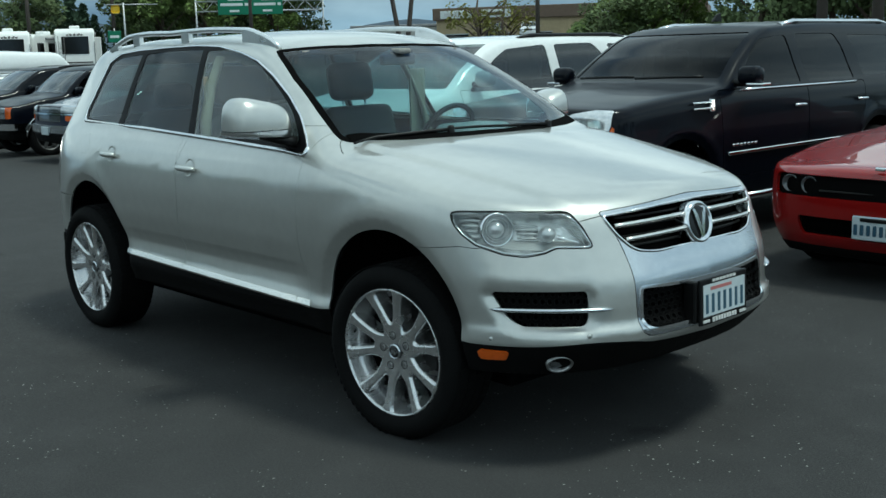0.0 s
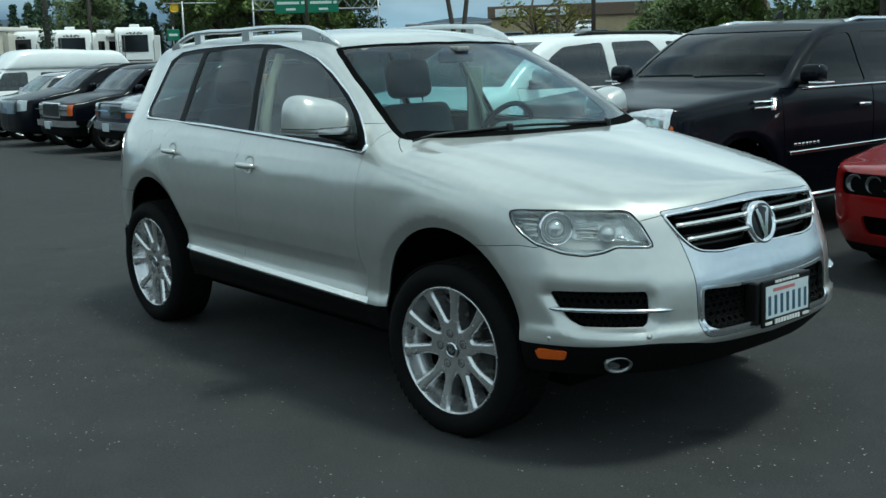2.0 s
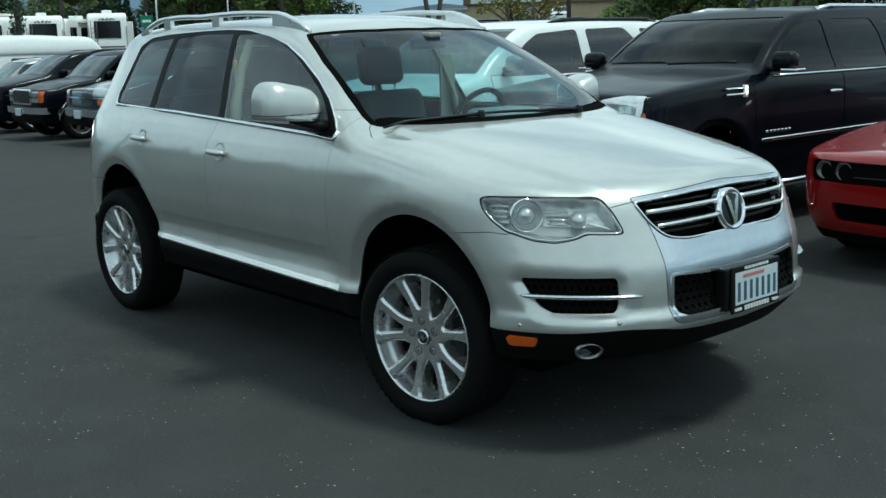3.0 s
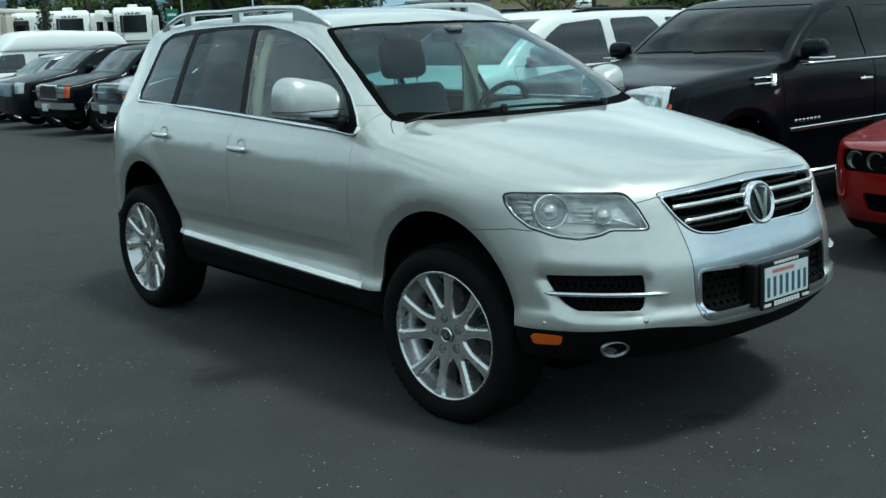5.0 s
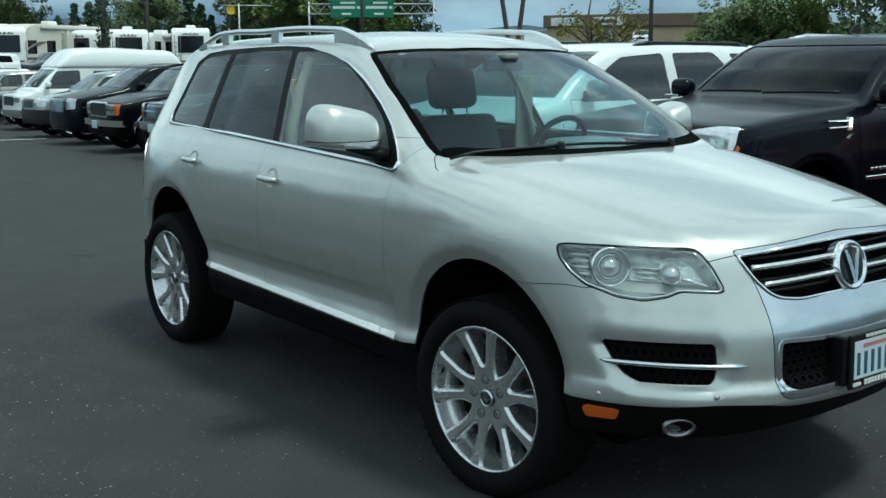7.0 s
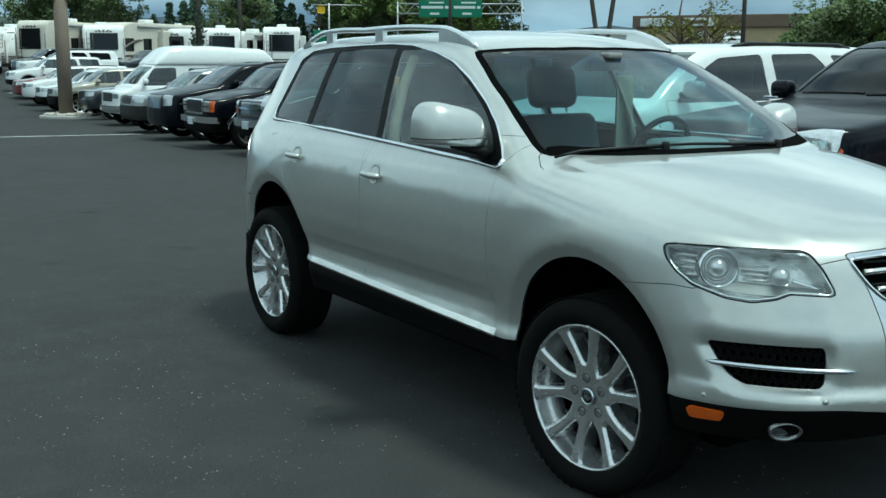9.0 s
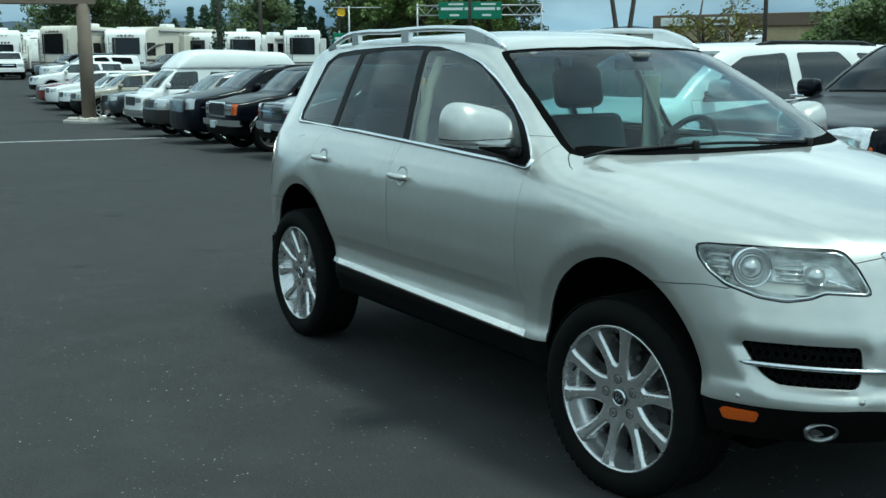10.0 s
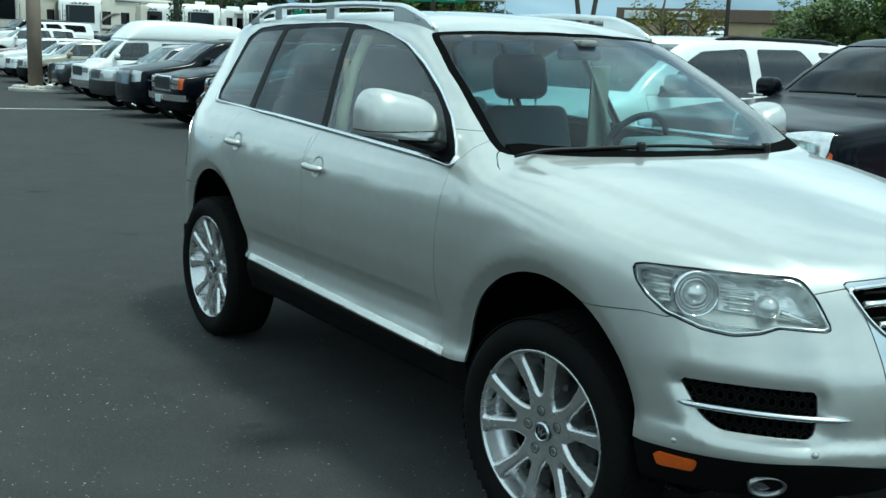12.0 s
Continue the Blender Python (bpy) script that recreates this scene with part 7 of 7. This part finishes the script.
    if rounded_nose:
        for side in (-1, 1):
            pts = [(length / 2 - 0.35 - 2.4 * q, side * (w / 2 + 0.004), 1.25 + 1.05 * math.sin(1.5 * q + 0.15) * (h - 1.9) / 1.6) for q in np.linspace(0, 1, 12)]
            part("swoosh", bm_tube(pts, [0.02 + 0.10 * math.sin(math.pi * q) for q in np.linspace(0.05, 0.95, 12)], 6, squash=0.9), M_RVSTRIPE, t, "dark curved stripe")
    else:
        for k in range(5):
            part("lettering_bar", bm_box(length / 2 - 0.01, length / 2 + 0.012, -0.55 + 0.23 * k, -0.40 + 0.23 * k, h - 0.98 if not win else h - 0.50, h - 0.84 if not win else h - 0.40), M_RVSTRIPE, t)
    for x0 in (-length * 0.36, -length * 0.02):
        part("awning_arm", bm_tube([(x0, w / 2 + 0.07, 0.75), (x0, w / 2 + 0.07, h - 0.34)], 0.035, 6), M_RVSTRIPE, t)
    part("skirt", bm_box(-length / 2 + 0.2, length / 2 - 0.3, -w / 2 + 0.06, w / 2 - 0.06, 0.32, 0.6, 0.02), M_RVGREY, t)
    wm2 = plain_wheel(0.34, M_ALLOYDARK)
    for x0 in (-length * 0.12, -length * 0.12 - 0.85):
        for side in (-1, 1):
            put_wheel(t, wm2, x0, side * (w / 2 - 0.14), 0.34)
    part("tongue", bm_tube([(length / 2 - 0.2, 0, 0.45), (length / 2 + 0.9, 0, 0.45), (length / 2 + 0.9, 0, 0.03)], 0.05, 6), M_BLACK, t)
    return t


trailer(171.6, 92, 2.5, 7.0, 3.3, -25, M_RVGREY, "grey and beige travel trailer")
trailer(170.0, 90, 2.5, 7.5, 3.75, -12, M_RVWHITE, "white travel trailer facing the lot", win=False)
trailer(168.6, 93, 2.5, 8.0, 3.7, -55, M_RVWHITE, "white fifth-wheel trailer with a dark swoosh", rounded_nose=True)
trailer(167.7, 92, 2.4, 7.0, 3.55, -62, M_RVWHITE, "white motorhome with a raked nose", "motorhome", rounded_nose=True)
trailer(167.0, 91, 2.4, 7.0, 3.6, -64, M_RVWHITE, "white motorhome with a raked nose", "motorhome", rounded_nose=True)
trailer(165.9, 84, 2.5, 9.0, 4.0, -50, M_RVBEIGE, "beige motorhome with dark awnings", "motorhome")
trailer(164.4, 80, 2.6, 8.0, 3.65, -14, M_RVWHITE, "white motorhome with a wide black rear window", "motorhome")
trailer(162.3, 82, 2.6, 9.0, 3.95, -60, M_RVBEIGE, "tan fifth-wheel trailer with a rounded nose", rounded_nose=True)
trailer(160.3, 84, 2.6, 6.0, 3.55, -40, M_RVWHITE, "white travel trailer with a black window")
trailer(158.6, 82, 2.6, 6.0, 3.6, -20, M_RVWHITE, "white travel trailer with a black window")
trailer(157.0, 85, 2.5, 7.0, 3.4, -55, M_RVWHITE, "white travel trailer with grey doors")
trailer(155.5, 82, 2.6, 6.0, 3.75, -25, M_RVWHITE, "white travel trailer with roof unit and ladder")


# trees
def leaf_cloud(bm, centre, radius, count, size, rng, flat=1.0):
    c = Vector(centre)
    for _ in range(count):
        d = Vector((rng.gauss(0, 1), rng.gauss(0, 1), rng.gauss(0, 1))).normalized() * radius * rng.uniform(0.35, 1.0) ** 0.6
        d.z *= flat
        p = c + d
        a = Vector((rng.gauss(0, 1), rng.gauss(0, 1), rng.gauss(0, 1))).normalized()
        b = a.orthogonal().normalized()
        k = size * rng.uniform(0.6, 1.4)
        vs = [bm.verts.new(p + a * k), bm.verts.new(p + b * k * 0.55), bm.verts.new(p - a * k), bm.verts.new(p - b * k * 0.55)]
        bm.faces.new(vs)


def broadleaf(name, seed, h, spread, leaf, label, clumps=30, per=150, size=0.21):
    rng = random.Random(seed)
    t = thing(name, pose(0, 0, 0), label, "tree", "trees")
    bm = bm_tube([(0, 0, 0), (rng.uniform(-0.2, 0.2), rng.uniform(-0.2, 0.2), h * 0.25), (rng.uniform(-0.4, 0.4), rng.uniform(-0.4, 0.4), h * 0.55), (0, 0, h * 0.9)], [h * 0.028, h * 0.022, h * 0.014, h * 0.004], 8)
    ends = []
    for k in range(9):
        a = 2 * math.pi * k / 9 + rng.uniform(-0.3, 0.3)
        z0 = h * rng.uniform(0.25, 0.6)
        e = (math.cos(a) * spread * rng.uniform(0.5, 0.85), math.sin(a) * spread * rng.uniform(0.5, 0.85), z0 + h * rng.uniform(0.12, 0.3))
        bm_tube([(0, 0, z0), (e[0] * 0.5, e[1] * 0.5, (z0 + e[2]) / 2 + 0.2), e], [h * 0.011, h * 0.008, h * 0.003], 6, bm=bm)
        ends.append(e)
    part("trunk", bm, M_BARK, t)
    bm = bmesh.new()
    for k in range(clumps):
        if k < len(ends):
            c = ends[k]
        else:
            a, r, z = rng.uniform(0, 6.28), spread * rng.uniform(0.1, 0.9), rng.uniform(0.35, 0.97)
            r *= math.sin(math.pi * min(1, (z - 0.2) / 0.82)) ** 0.6
            c = (math.cos(a) * r, math.sin(a) * r, h * z)
        leaf_cloud(bm, c, spread * rng.uniform(0.20, 0.36), per, size, rng, 0.8)
    part("crown", bm, leaf, t)
    return t


def conifer(name, seed, h, spread, label, tiers=20):
    rng = random.Random(seed)
    t = thing(name, pose(0, 0, 0), label, "tree", "trees")
    part("trunk", bm_tube([(0, 0, 0), (0, 0, h * 0.5), (0, 0, h)], [h * 0.018, h * 0.011, 0.02], 7), M_BARK, t)
    bm = bmesh.new()
    for k in range(tiers):
        f0 = k / tiers
        z = h * (0.10 + 0.90 * f0)
        r = spread * (1 - f0) ** 0.85 * rng.uniform(0.75, 1.1) + 0.12
        for j in range(max(5, int(11 * (1 - f0)) + 4)):
            a = rng.uniform(0, 6.28)
            rr = r * rng.uniform(0.65, 1.1)
            for s in np.linspace(0.25, 1.0, 5):
                p = (math.cos(a) * rr * s, math.sin(a) * rr * s, z - 0.32 * rr * s + rng.uniform(-0.1, 0.1))
                leaf_cloud(bm, p, 0.16 * h / 10 + 0.12, 5, 0.20 * h / 10 + 0.08, rng, 0.6)
    part("crown", bm, M_CONIFER, t)
    return t


spruces = [conifer("conifer", 11, 11.0, 2.6, "dark green conifer behind the lot"), conifer("conifer", 12, 9.0, 2.3, "dark green conifer behind the lot"), conifer("conifer", 13, 13.0, 3.2, "tall dark green conifer behind the lot")]
broads = [broadleaf("broadleaf_tree", 21, 11.0, 4.5, M_LEAFDARK, "dark green broadleaf tree"), broadleaf("broadleaf_tree", 22, 10.0, 4.2, M_LEAF, "fresh green broadleaf tree"), broadleaf("broadleaf_tree", 23, 7.5, 3.0, M_LEAFYELLOW, "thin yellow-green young tree", 14, 55, 0.13)]


def plant(src, az, dist, scale=1.0, first=[]):
    x, y, z = out_at(az, dist)
    m = pose(x, y, z - 0.05, 0, 0, (az * 37) % 360)
    if src.get("used"):
        o = copy_thing(src, m)
        o.scale = (scale, scale, scale)
    else:
        src.matrix_world = m
        src.scale = (scale, scale, scale)
        src["used"] = 1
        o = src
    return o


for az, d, k, s in ((172.8, 105, 0, 0.8), (171.8, 120, 2, 0.7), (170.6, 128, 1, 0.75)):
    plant(broads[0] if k != 1 else spruces[2], az, d, s)
for az, d, s in ((167.9, 118, 0.80), (166.2, 118, 0.95), (164.7, 120, 0.85), (163.3, 124, 0.75)):
    plant(broads[0], az, d, s)
for az, d, k, s in ((161.9, 150, 1, 0.75), (161.1, 160, 0, 0.8), (160.4, 150, 1, 0.95), (159.9, 155, 2, 0.75), (159.0, 160, 1, 0.8), (156.3, 150, 0, 0.95), (155.6, 150, 2, 0.8), (155.0, 152, 1, 0.95), (154.5, 155, 1, 0.8)):
    plant(spruces[k], az, d, s)
for az, d, k, s in ((158.2, 130, 0, 0.95), (157.5, 132, 0, 0.85), (152.3, 128, 0, 1.0), (151.2, 126, 1, 1.1), (150.2, 130, 0, 1.15), (149.0, 125, 1, 1.1), (147.8, 130, 0, 1.1), (146.6, 133, 0, 1.15), (145.6, 128, 1, 0.9), (144.6, 133, 0, 1.0)):
    plant(broads[k], az, d, s)
for az, d, s in ((152.9, 140, 1.0), (150.7, 142, 1.2), (147.2, 142, 1.1)):
    plant(spruces[2], az, d, s)
# right of the store
for az, d, k, s in ((134.9, 80, 2, 1.0), (133.5, 82, 2, 0.9), (129.2, 70, 1, 0.42), (128.2, 69, 0, 0.56), (127.0, 70, 1, 0.60), (125.9, 69, 0, 0.56), (124.8, 68, 1, 0.58), (123.6, 70, 0, 0.52), (122.9, 72, 1, 0.42),
                    (120.6, 62, 0, 0.75), (119.0, 64, 0, 0.8), (117.2, 62, 0, 0.85), (115.4, 60, 0, 0.9), (113.4, 60, 0, 0.9)):
    plant(broads[k], az, d, s)
# trees across the lot behind the walk, mirrored in the side windows
for az, d, k, s in ((196, 95, 2, 1.0), (198.5, 92, 0, 1.0), (200.5, 96, 1, 1.1), (202.0, 90, 0, 0.9), (204, 94, 2, 1.0), (207, 90, 0, 1.0), (210, 88, 1, 1.1), (213.5, 92, 2, 0.9), (217, 90, 0, 1.0), (222, 90, 2, 0.9)):
    plant(spruces[k], az, d, s)

# unseen tree line added round the open sides, far off to keep reflections calm
for k in range(30):
    az = -135 + 7.6 * k + 2.0 * math.sin(k * 2.3)
    if az < 108:
        plant((broads[0], broads[1], spruces[2])[k % 3], az, 125 + 18 * math.sin(k * 1.7), 1.05)

# ivy-grown column before the trailers
x, y, z = out_at(159.7, 62)
col = thing("ivy_post", pose(x, y, z), "tall post overgrown with dark ivy", "post")
part("post", bm_tube([(0, 0, 0), (0, 0, 9)], 0.16, 8), M_WOODPOLE, col)
bm = bmesh.new()
rng = random.Random(5)
for k in range(40):
    leaf_cloud(bm, (rng.uniform(-0.1, 0.1), rng.uniform(-0.1, 0.1), 0.4 + k * 0.21), 0.42, 26, 0.10, rng)
part("ivy", bm, M_CONIFER, col)

# brown lamp post in its stone-filled island
px_, py_, pz_ = -37.0, 6.28, float(ground_z(-37.0))
post = thing("brown_post", pose(px_, py_, pz_), "thick brown post standing in a stone-filled island", "post")
part("shaft", bm_tube([(0, 0, 0), (0, 0, 2.2), (0, 0, 4.16)], [0.25, 0.245, 0.24], 16), M_POLE, post)
bm = bm_box(-6.2, 0.42, -0.20, 0.20, 4.14, 4.62, 0.02)
bmesh.ops.rotate(bm, cent=(0, 0, 0), matrix=Matrix.Rotation(radians(76.4), 3, "Z"), verts=bm.verts)
part("cross_beam", bm, M_POLE, post, "brown beam across the top of the post")
part("collar", bm_tube([(0, 0, 0), (0, 0, 0.16)], 0.30, 16), M_KERB, post)
isl = thing("kerb_island", pose(-36.6, 6.65, float(ground_z(-36.6)), 0, 0, 52), "low concrete kerb island round the post", "kerb")
isl["kind"] = "structure"
oval = [(1.45 * math.cos(a), 0.85 * math.sin(a)) for a in np.linspace(0, 2 * math.pi, 29)[:-1]]
part("kerb_slab", bm_prism(oval, -0.08, 0.10, plane="xy", bevel=0.03), M_KERB, isl)
rng = random.Random(8)
for k in range(70):
    a, r = rng.uniform(0, 6.28), rng.uniform(0, 0.92) ** 0.5
    bm = bmesh.new()
    bmesh.ops.create_icosphere(bm, subdivisions=1, radius=rng.uniform(0.06, 0.15))
    for q in bm.verts:
        q.co *= rng.uniform(0.75, 1.2)
        q.co.z *= 0.7
    o = part("rock", bm, M_ROCK, isl)
    o.location = (1.3 * r * math.cos(a), 0.72 * r * math.sin(a), 0.12)

# painted lines on the asphalt
def stripe(a, b, w, name="road_line"):
    d = (Vector(b) - Vector(a)).normalized()
    s = Vector((-d.y, d.x)) * w / 2
    n = 14
    v, f = [], []
    rng = random.Random(3)
    for k in range(n + 1):
        p = Vector(a).lerp(Vector(b), k / n)
        for sg in (-1, 1):
            q = p + s * sg * rng.uniform(0.8, 1.1)
            v.append((q.x, q.y, float(ground_z(q.x)) + 0.004))
    for k in range(n):
        f.append((2 * k, 2 * k + 1, 2 * k + 3, 2 * k + 2))
    return tagged(part(name, mesh_from(np.array(v), np.array(f), False), M_LINE), "worn white painted line on the asphalt", "road marking", kind="structure")


stripe((-27.5, -1.3), (-25.82, 5.55), 0.20)
stripe((-53.0, 6.6), (-55.2, 8.3), 0.14)

# highway sign gantry
gx, gy, gz = out_at(146.0, 112)
gan = thing("sign_gantry", pose(gx, gy, gz, 0, 0, 146.0 - 90), "steel gantry with two green highway signs", "road sign")
gan.scale = (0.75, 0.75, 0.75)
for x0 in (-9.2, 7.6):
    for y0 in (-0.5, 0.5):
        part("gantry_leg", bm_tube([(x0, y0, 0), (x0, y0, 9.0)], 0.075, 8), M_STEEL, gan)
for z0 in (7.4, 8.7):
    for y0 in (-0.5, 0.5):
        part("chord", bm_tube([(-9.2, y0, z0), (7.6, y0, z0)], 0.09, 6), M_STEEL, gan)
for k in range(14):
    x0 = -9.2 + 1.2 * k
    part("brace", bm_tube([(x0, -0.5, 7.4 if k % 2 else 8.7), (x0 + 1.2, -0.5, 8.7 if k % 2 else 7.4)], 0.05, 5), M_STEEL, gan)
for x0, x1 in ((-6.3, -2.1), (-1.9, 2.2)):
    sg = part("sign_panel", bm_box(x0, x1, -0.85, -0.75, 6.9, 9.15, 0.03), M_SIGN, gan, "green highway sign with pale unreadable bars")
    for (a, b, z0, z1) in ((0.32, 0.80, 8.72, 8.95), (0.08, 0.78, 8.05, 8.40), (0.84, 0.95, 8.05, 8.40), (0.36, 0.66, 7.25, 7.52)):
        part("sign_bar", bm_box(x0 + (x1 - x0) * a, x0 + (x1 - x0) * b, -0.87, -0.85, z0, z1), M_SIGNWHITE, sg)

# roadside poles and signs
for az, d, h in ((157.6, 90, 12), (153.6, 95, 13), (146.8, 95, 13), (131.9, 75, 12)):
    x, y, z = out_at(az, d)
    p = thing("utility_pole", pose(x, y, z), "weathered wooden utility pole by the road", "pole", "utility poles")
    part("pole", bm_tube([(0, 0, 0), (0, 0, h)], [0.17, 0.12], 10), M_WOODPOLE, p)
    part("cross_arm", bm_box(-1.1, 1.1, -0.06, 0.06, h - 1.0, h - 0.85, 0.01), M_WOODPOLE, p)
for az, d in ((117.6, 40), (115.0, 38)):
    x, y, z = out_at(az, d)
    p = thing("utility_pole", pose(x, y, z), "weathered grey utility pole behind the cars", "pole", "utility poles")
    part("pole", bm_tube([(0, 0, 0), (0, 0, 11)], [0.20, 0.15], 10), M_WOODPOLE, p)
x, y, z = out_at(153.35, 94)
ys = thing("yellow_sign", pose(x, y, z, 0, 0, 64), "yellow sign on a bracket beside a pole", "sign")
part("panel", bm_box(-0.55, 0.15, -0.05, 0.05, 4.85, 5.5, 0.18), M_YELLOW, ys)
part("bracket", bm_tube([(-1.0, 0, 5.55), (3.2, 0, 5.55)], 0.05, 6), M_STEEL, ys)
part("post", bm_tube([(0.45, 0, 0), (0.45, 0, 5.7)], 0.07, 8), M_STEEL, ys)
x, y, z = out_at(153.6, 92)
gs = thing("street_sign", pose(x, y, z, 0, 0, 64), "small green street sign on a thin post", "sign")
part("panel", bm_box(-0.5, 0.5, -0.03, 0.03, 2.5, 3.4, 0.02), M_SIGN, gs)
part("sign_bar", bm_box(-0.35, 0.35, -0.045, -0.03, 2.85, 3.05), M_SIGNWHITE, gs)
part("post", bm_tube([(0, 0.06, 0), (0, 0.06, 3.6)], 0.05, 6), M_STEEL, gs)
# pair of bare leaning trunks
for da, lean in ((139.1, -0.35), (138.75, 0.30)):
    x, y, z = out_at(da, 60)
    tr = thing("bare_trunk", pose(x, y, z), "slim bare dark tree trunk", "tree", "bare trunks")
    part("trunk", bm_tube([(0, 0, 0), (0.03, 0, 2.6), (lean * 0.8, lean, 5.5), (lean * 1.2, lean * 1.6, 8.0)], [0.17, 0.14, 0.12, 0.10], 8), M_WOODPOLE, tr)

# long low store
sx, sy, sz = out_at(133.2, 118)
store = thing("store_building", pose(sx, sy, sz, 0, 0, 133.2 - 90 - 12), "long tan store with a brown fascia and pale sign panels", "building")
part("wall", bm_box(-8.6, 20, 0, 14, 0, 4.7, 0.05), M_STORE, store, "tan wall")
part("fascia", bm_box(-8.9, 20.3, -0.45, 0.2, 4.45, 5.75, 0.06), M_STOREBROWN, store, "brown fascia")
part("roof", bm_box(-8.7, 20.1, 0.1, 14.2, 4.6, 5.5, 0.05), M_STOREBROWN, store)
for x0, x1 in ((-8.0, -4.4), (-3.4, -0.2), (9.5, 14.0)):
    part("sign_panel", bm_box(x0, x1, -0.56, -0.45, 4.62, 5.45, 0.03), M_SIGNWHITE, store, "pale sign panel with unreadable bars")
    part("sign_bar", bm_box(x0 + 0.5, x1 - 0.6, -0.60, -0.56, 4.85, 5.2), M_LINE if x0 < -5 else M_STOREBROWN, store)
for k in range(5):
    x0 = -7.6 + 4.6 * k
    wn_ = part("shop_window", bm_box(x0, x0 + 2.6, -0.05, 0.03, 0.6, 2.9), M_WINDOWBLACK, store)
    part("window_frame", bm_box(x0 - 0.08, x0 + 2.68, -0.03, 0.02, 2.9, 3.02), M_STEEL, wn_)
lx, ly, lz = out_at(138.6, 130)
low = thing("pale_warehouse", pose(lx, ly, lz, 0, 0, 40), "low pale grey warehouse in the distance", "building")
part("wall", bm_box(-7, 4, 0, 12, 0, 4.0, 0.05), mat("pale_wall", (0.52, 0.52, 0.48), 0.8, var=0.08, scale=0.3), low)
part("roof", bm_box(-7.2, 4.2, -0.2, 12.2, 4.0, 4.3, 0.05), M_RVGREY, low)
part("door", bm_box(-4.0, -1.0, -0.06, 0.02, 0, 3.0), M_RVGREY, low)
# hedge along the store
rng = random.Random(31)
hx, hy, hz = out_at(130.5, 72)
hedge = tagged(new("hedge", None), "dark clipped hedge of upright shrubs", "hedge", kind="stuff")
hedge.matrix_world = pose(hx, hy, hz, 0, 0, 130.5 - 90)
bm = bmesh.new()
for k in range(26):
    x0 = -5.0 + 0.5 * k
    hh = rng.uniform(1.9, 3.1)
    for q in range(9):
        leaf_cloud(bm, (x0 + rng.uniform(-0.2, 0.2), rng.uniform(-0.3, 0.3), hh * (q + 0.5) / 9), 0.42 * (1.15 - q / 11), 26, 0.12, rng)
part("foliage", bm, M_HEDGE, hedge)
# far hills, their woods coloured blue for the haze of distance
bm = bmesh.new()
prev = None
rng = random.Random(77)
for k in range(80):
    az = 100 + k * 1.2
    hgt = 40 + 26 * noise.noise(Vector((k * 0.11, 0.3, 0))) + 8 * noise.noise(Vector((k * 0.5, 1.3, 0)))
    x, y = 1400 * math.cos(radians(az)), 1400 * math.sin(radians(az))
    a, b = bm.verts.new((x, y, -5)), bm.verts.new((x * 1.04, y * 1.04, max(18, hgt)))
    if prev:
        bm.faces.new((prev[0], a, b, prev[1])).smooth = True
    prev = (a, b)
tagged(part("backdrop", bm, M_HILL), "distant wooded hills, the haze put into their blue colour", "hills", kind="structure")
# power lines over the far side of the lot
for k, (dy, z0) in enumerate(((0, 9.0), (0.9, 9.0), (0.4, 7.6))):
    pts = [(x, -16.0 + dy + 0.0 * x, z0 - 1.1 * (1 - ((x + 10) / 40) ** 2)) for x in np.linspace(-50, 30, 25)]
    cb = tagged(part("power_line", bm_tube(pts, 0.022, 5), M_CABLE), "thin black overhead power cable", "cable", "power lines")
for x0 in (-50, 30):
    p = thing("utility_pole", pose(x0, -15.6, 0.0 if x0 > 0 else float(ground_z(x0))), "weathered wooden utility pole across the lot", "pole", "utility poles")
    part("pole", bm_tube([(0, 0, 0), (0, 0, 9.6)], [0.17, 0.12], 10), M_WOODPOLE, p)
    part("cross_arm", bm_box(-0.06, 0.06, -1.0, 1.0, 8.9, 9.02, 0.01), M_WOODPOLE, p)

# cars on the far side of the aisle, mirrored in the silver flank
for src, x, y, turn in ((blue_suv, 1.5, -11.5, 92), (fr, -2.2, -11.8, 90), (square_suv, -6.4, -11.2, 88), (van, -10.5, -12.0, 91), (blue_suv, -15.0, -11.4, 90)):
    copy_thing(src, pose(x, y, float(ground_z(x)), 0, 0, turn))

# raised roadside bank below the store, with cars on it
bx_, by_, bz_ = out_at(129.0, 108)
bank = tagged(new("road_bank", None), "low bank that carries the road before the store", "bank", kind="structure")
bank.matrix_world = pose(bx_, by_, bz_, 0, 0, 129.0 - 90)
part("bank_body", bm_box(-24.0, 24.0, 0.0, 9.0, -1.0, 2.45, 0.3), M_ASPHALT, bank)
for nm, az, d, flip in (("cream_suv", 132.4, 111, 0), ("white_crossover", 127.2, 111, 180), ("charcoal_crossover", 134.2, 111, 0)):
    x, y, z = out_at(az, d)
    copy_thing(far_cars[nm], pose(x, y, bz_ + 2.45, 0, 0, 129.0 - 180 + flip))
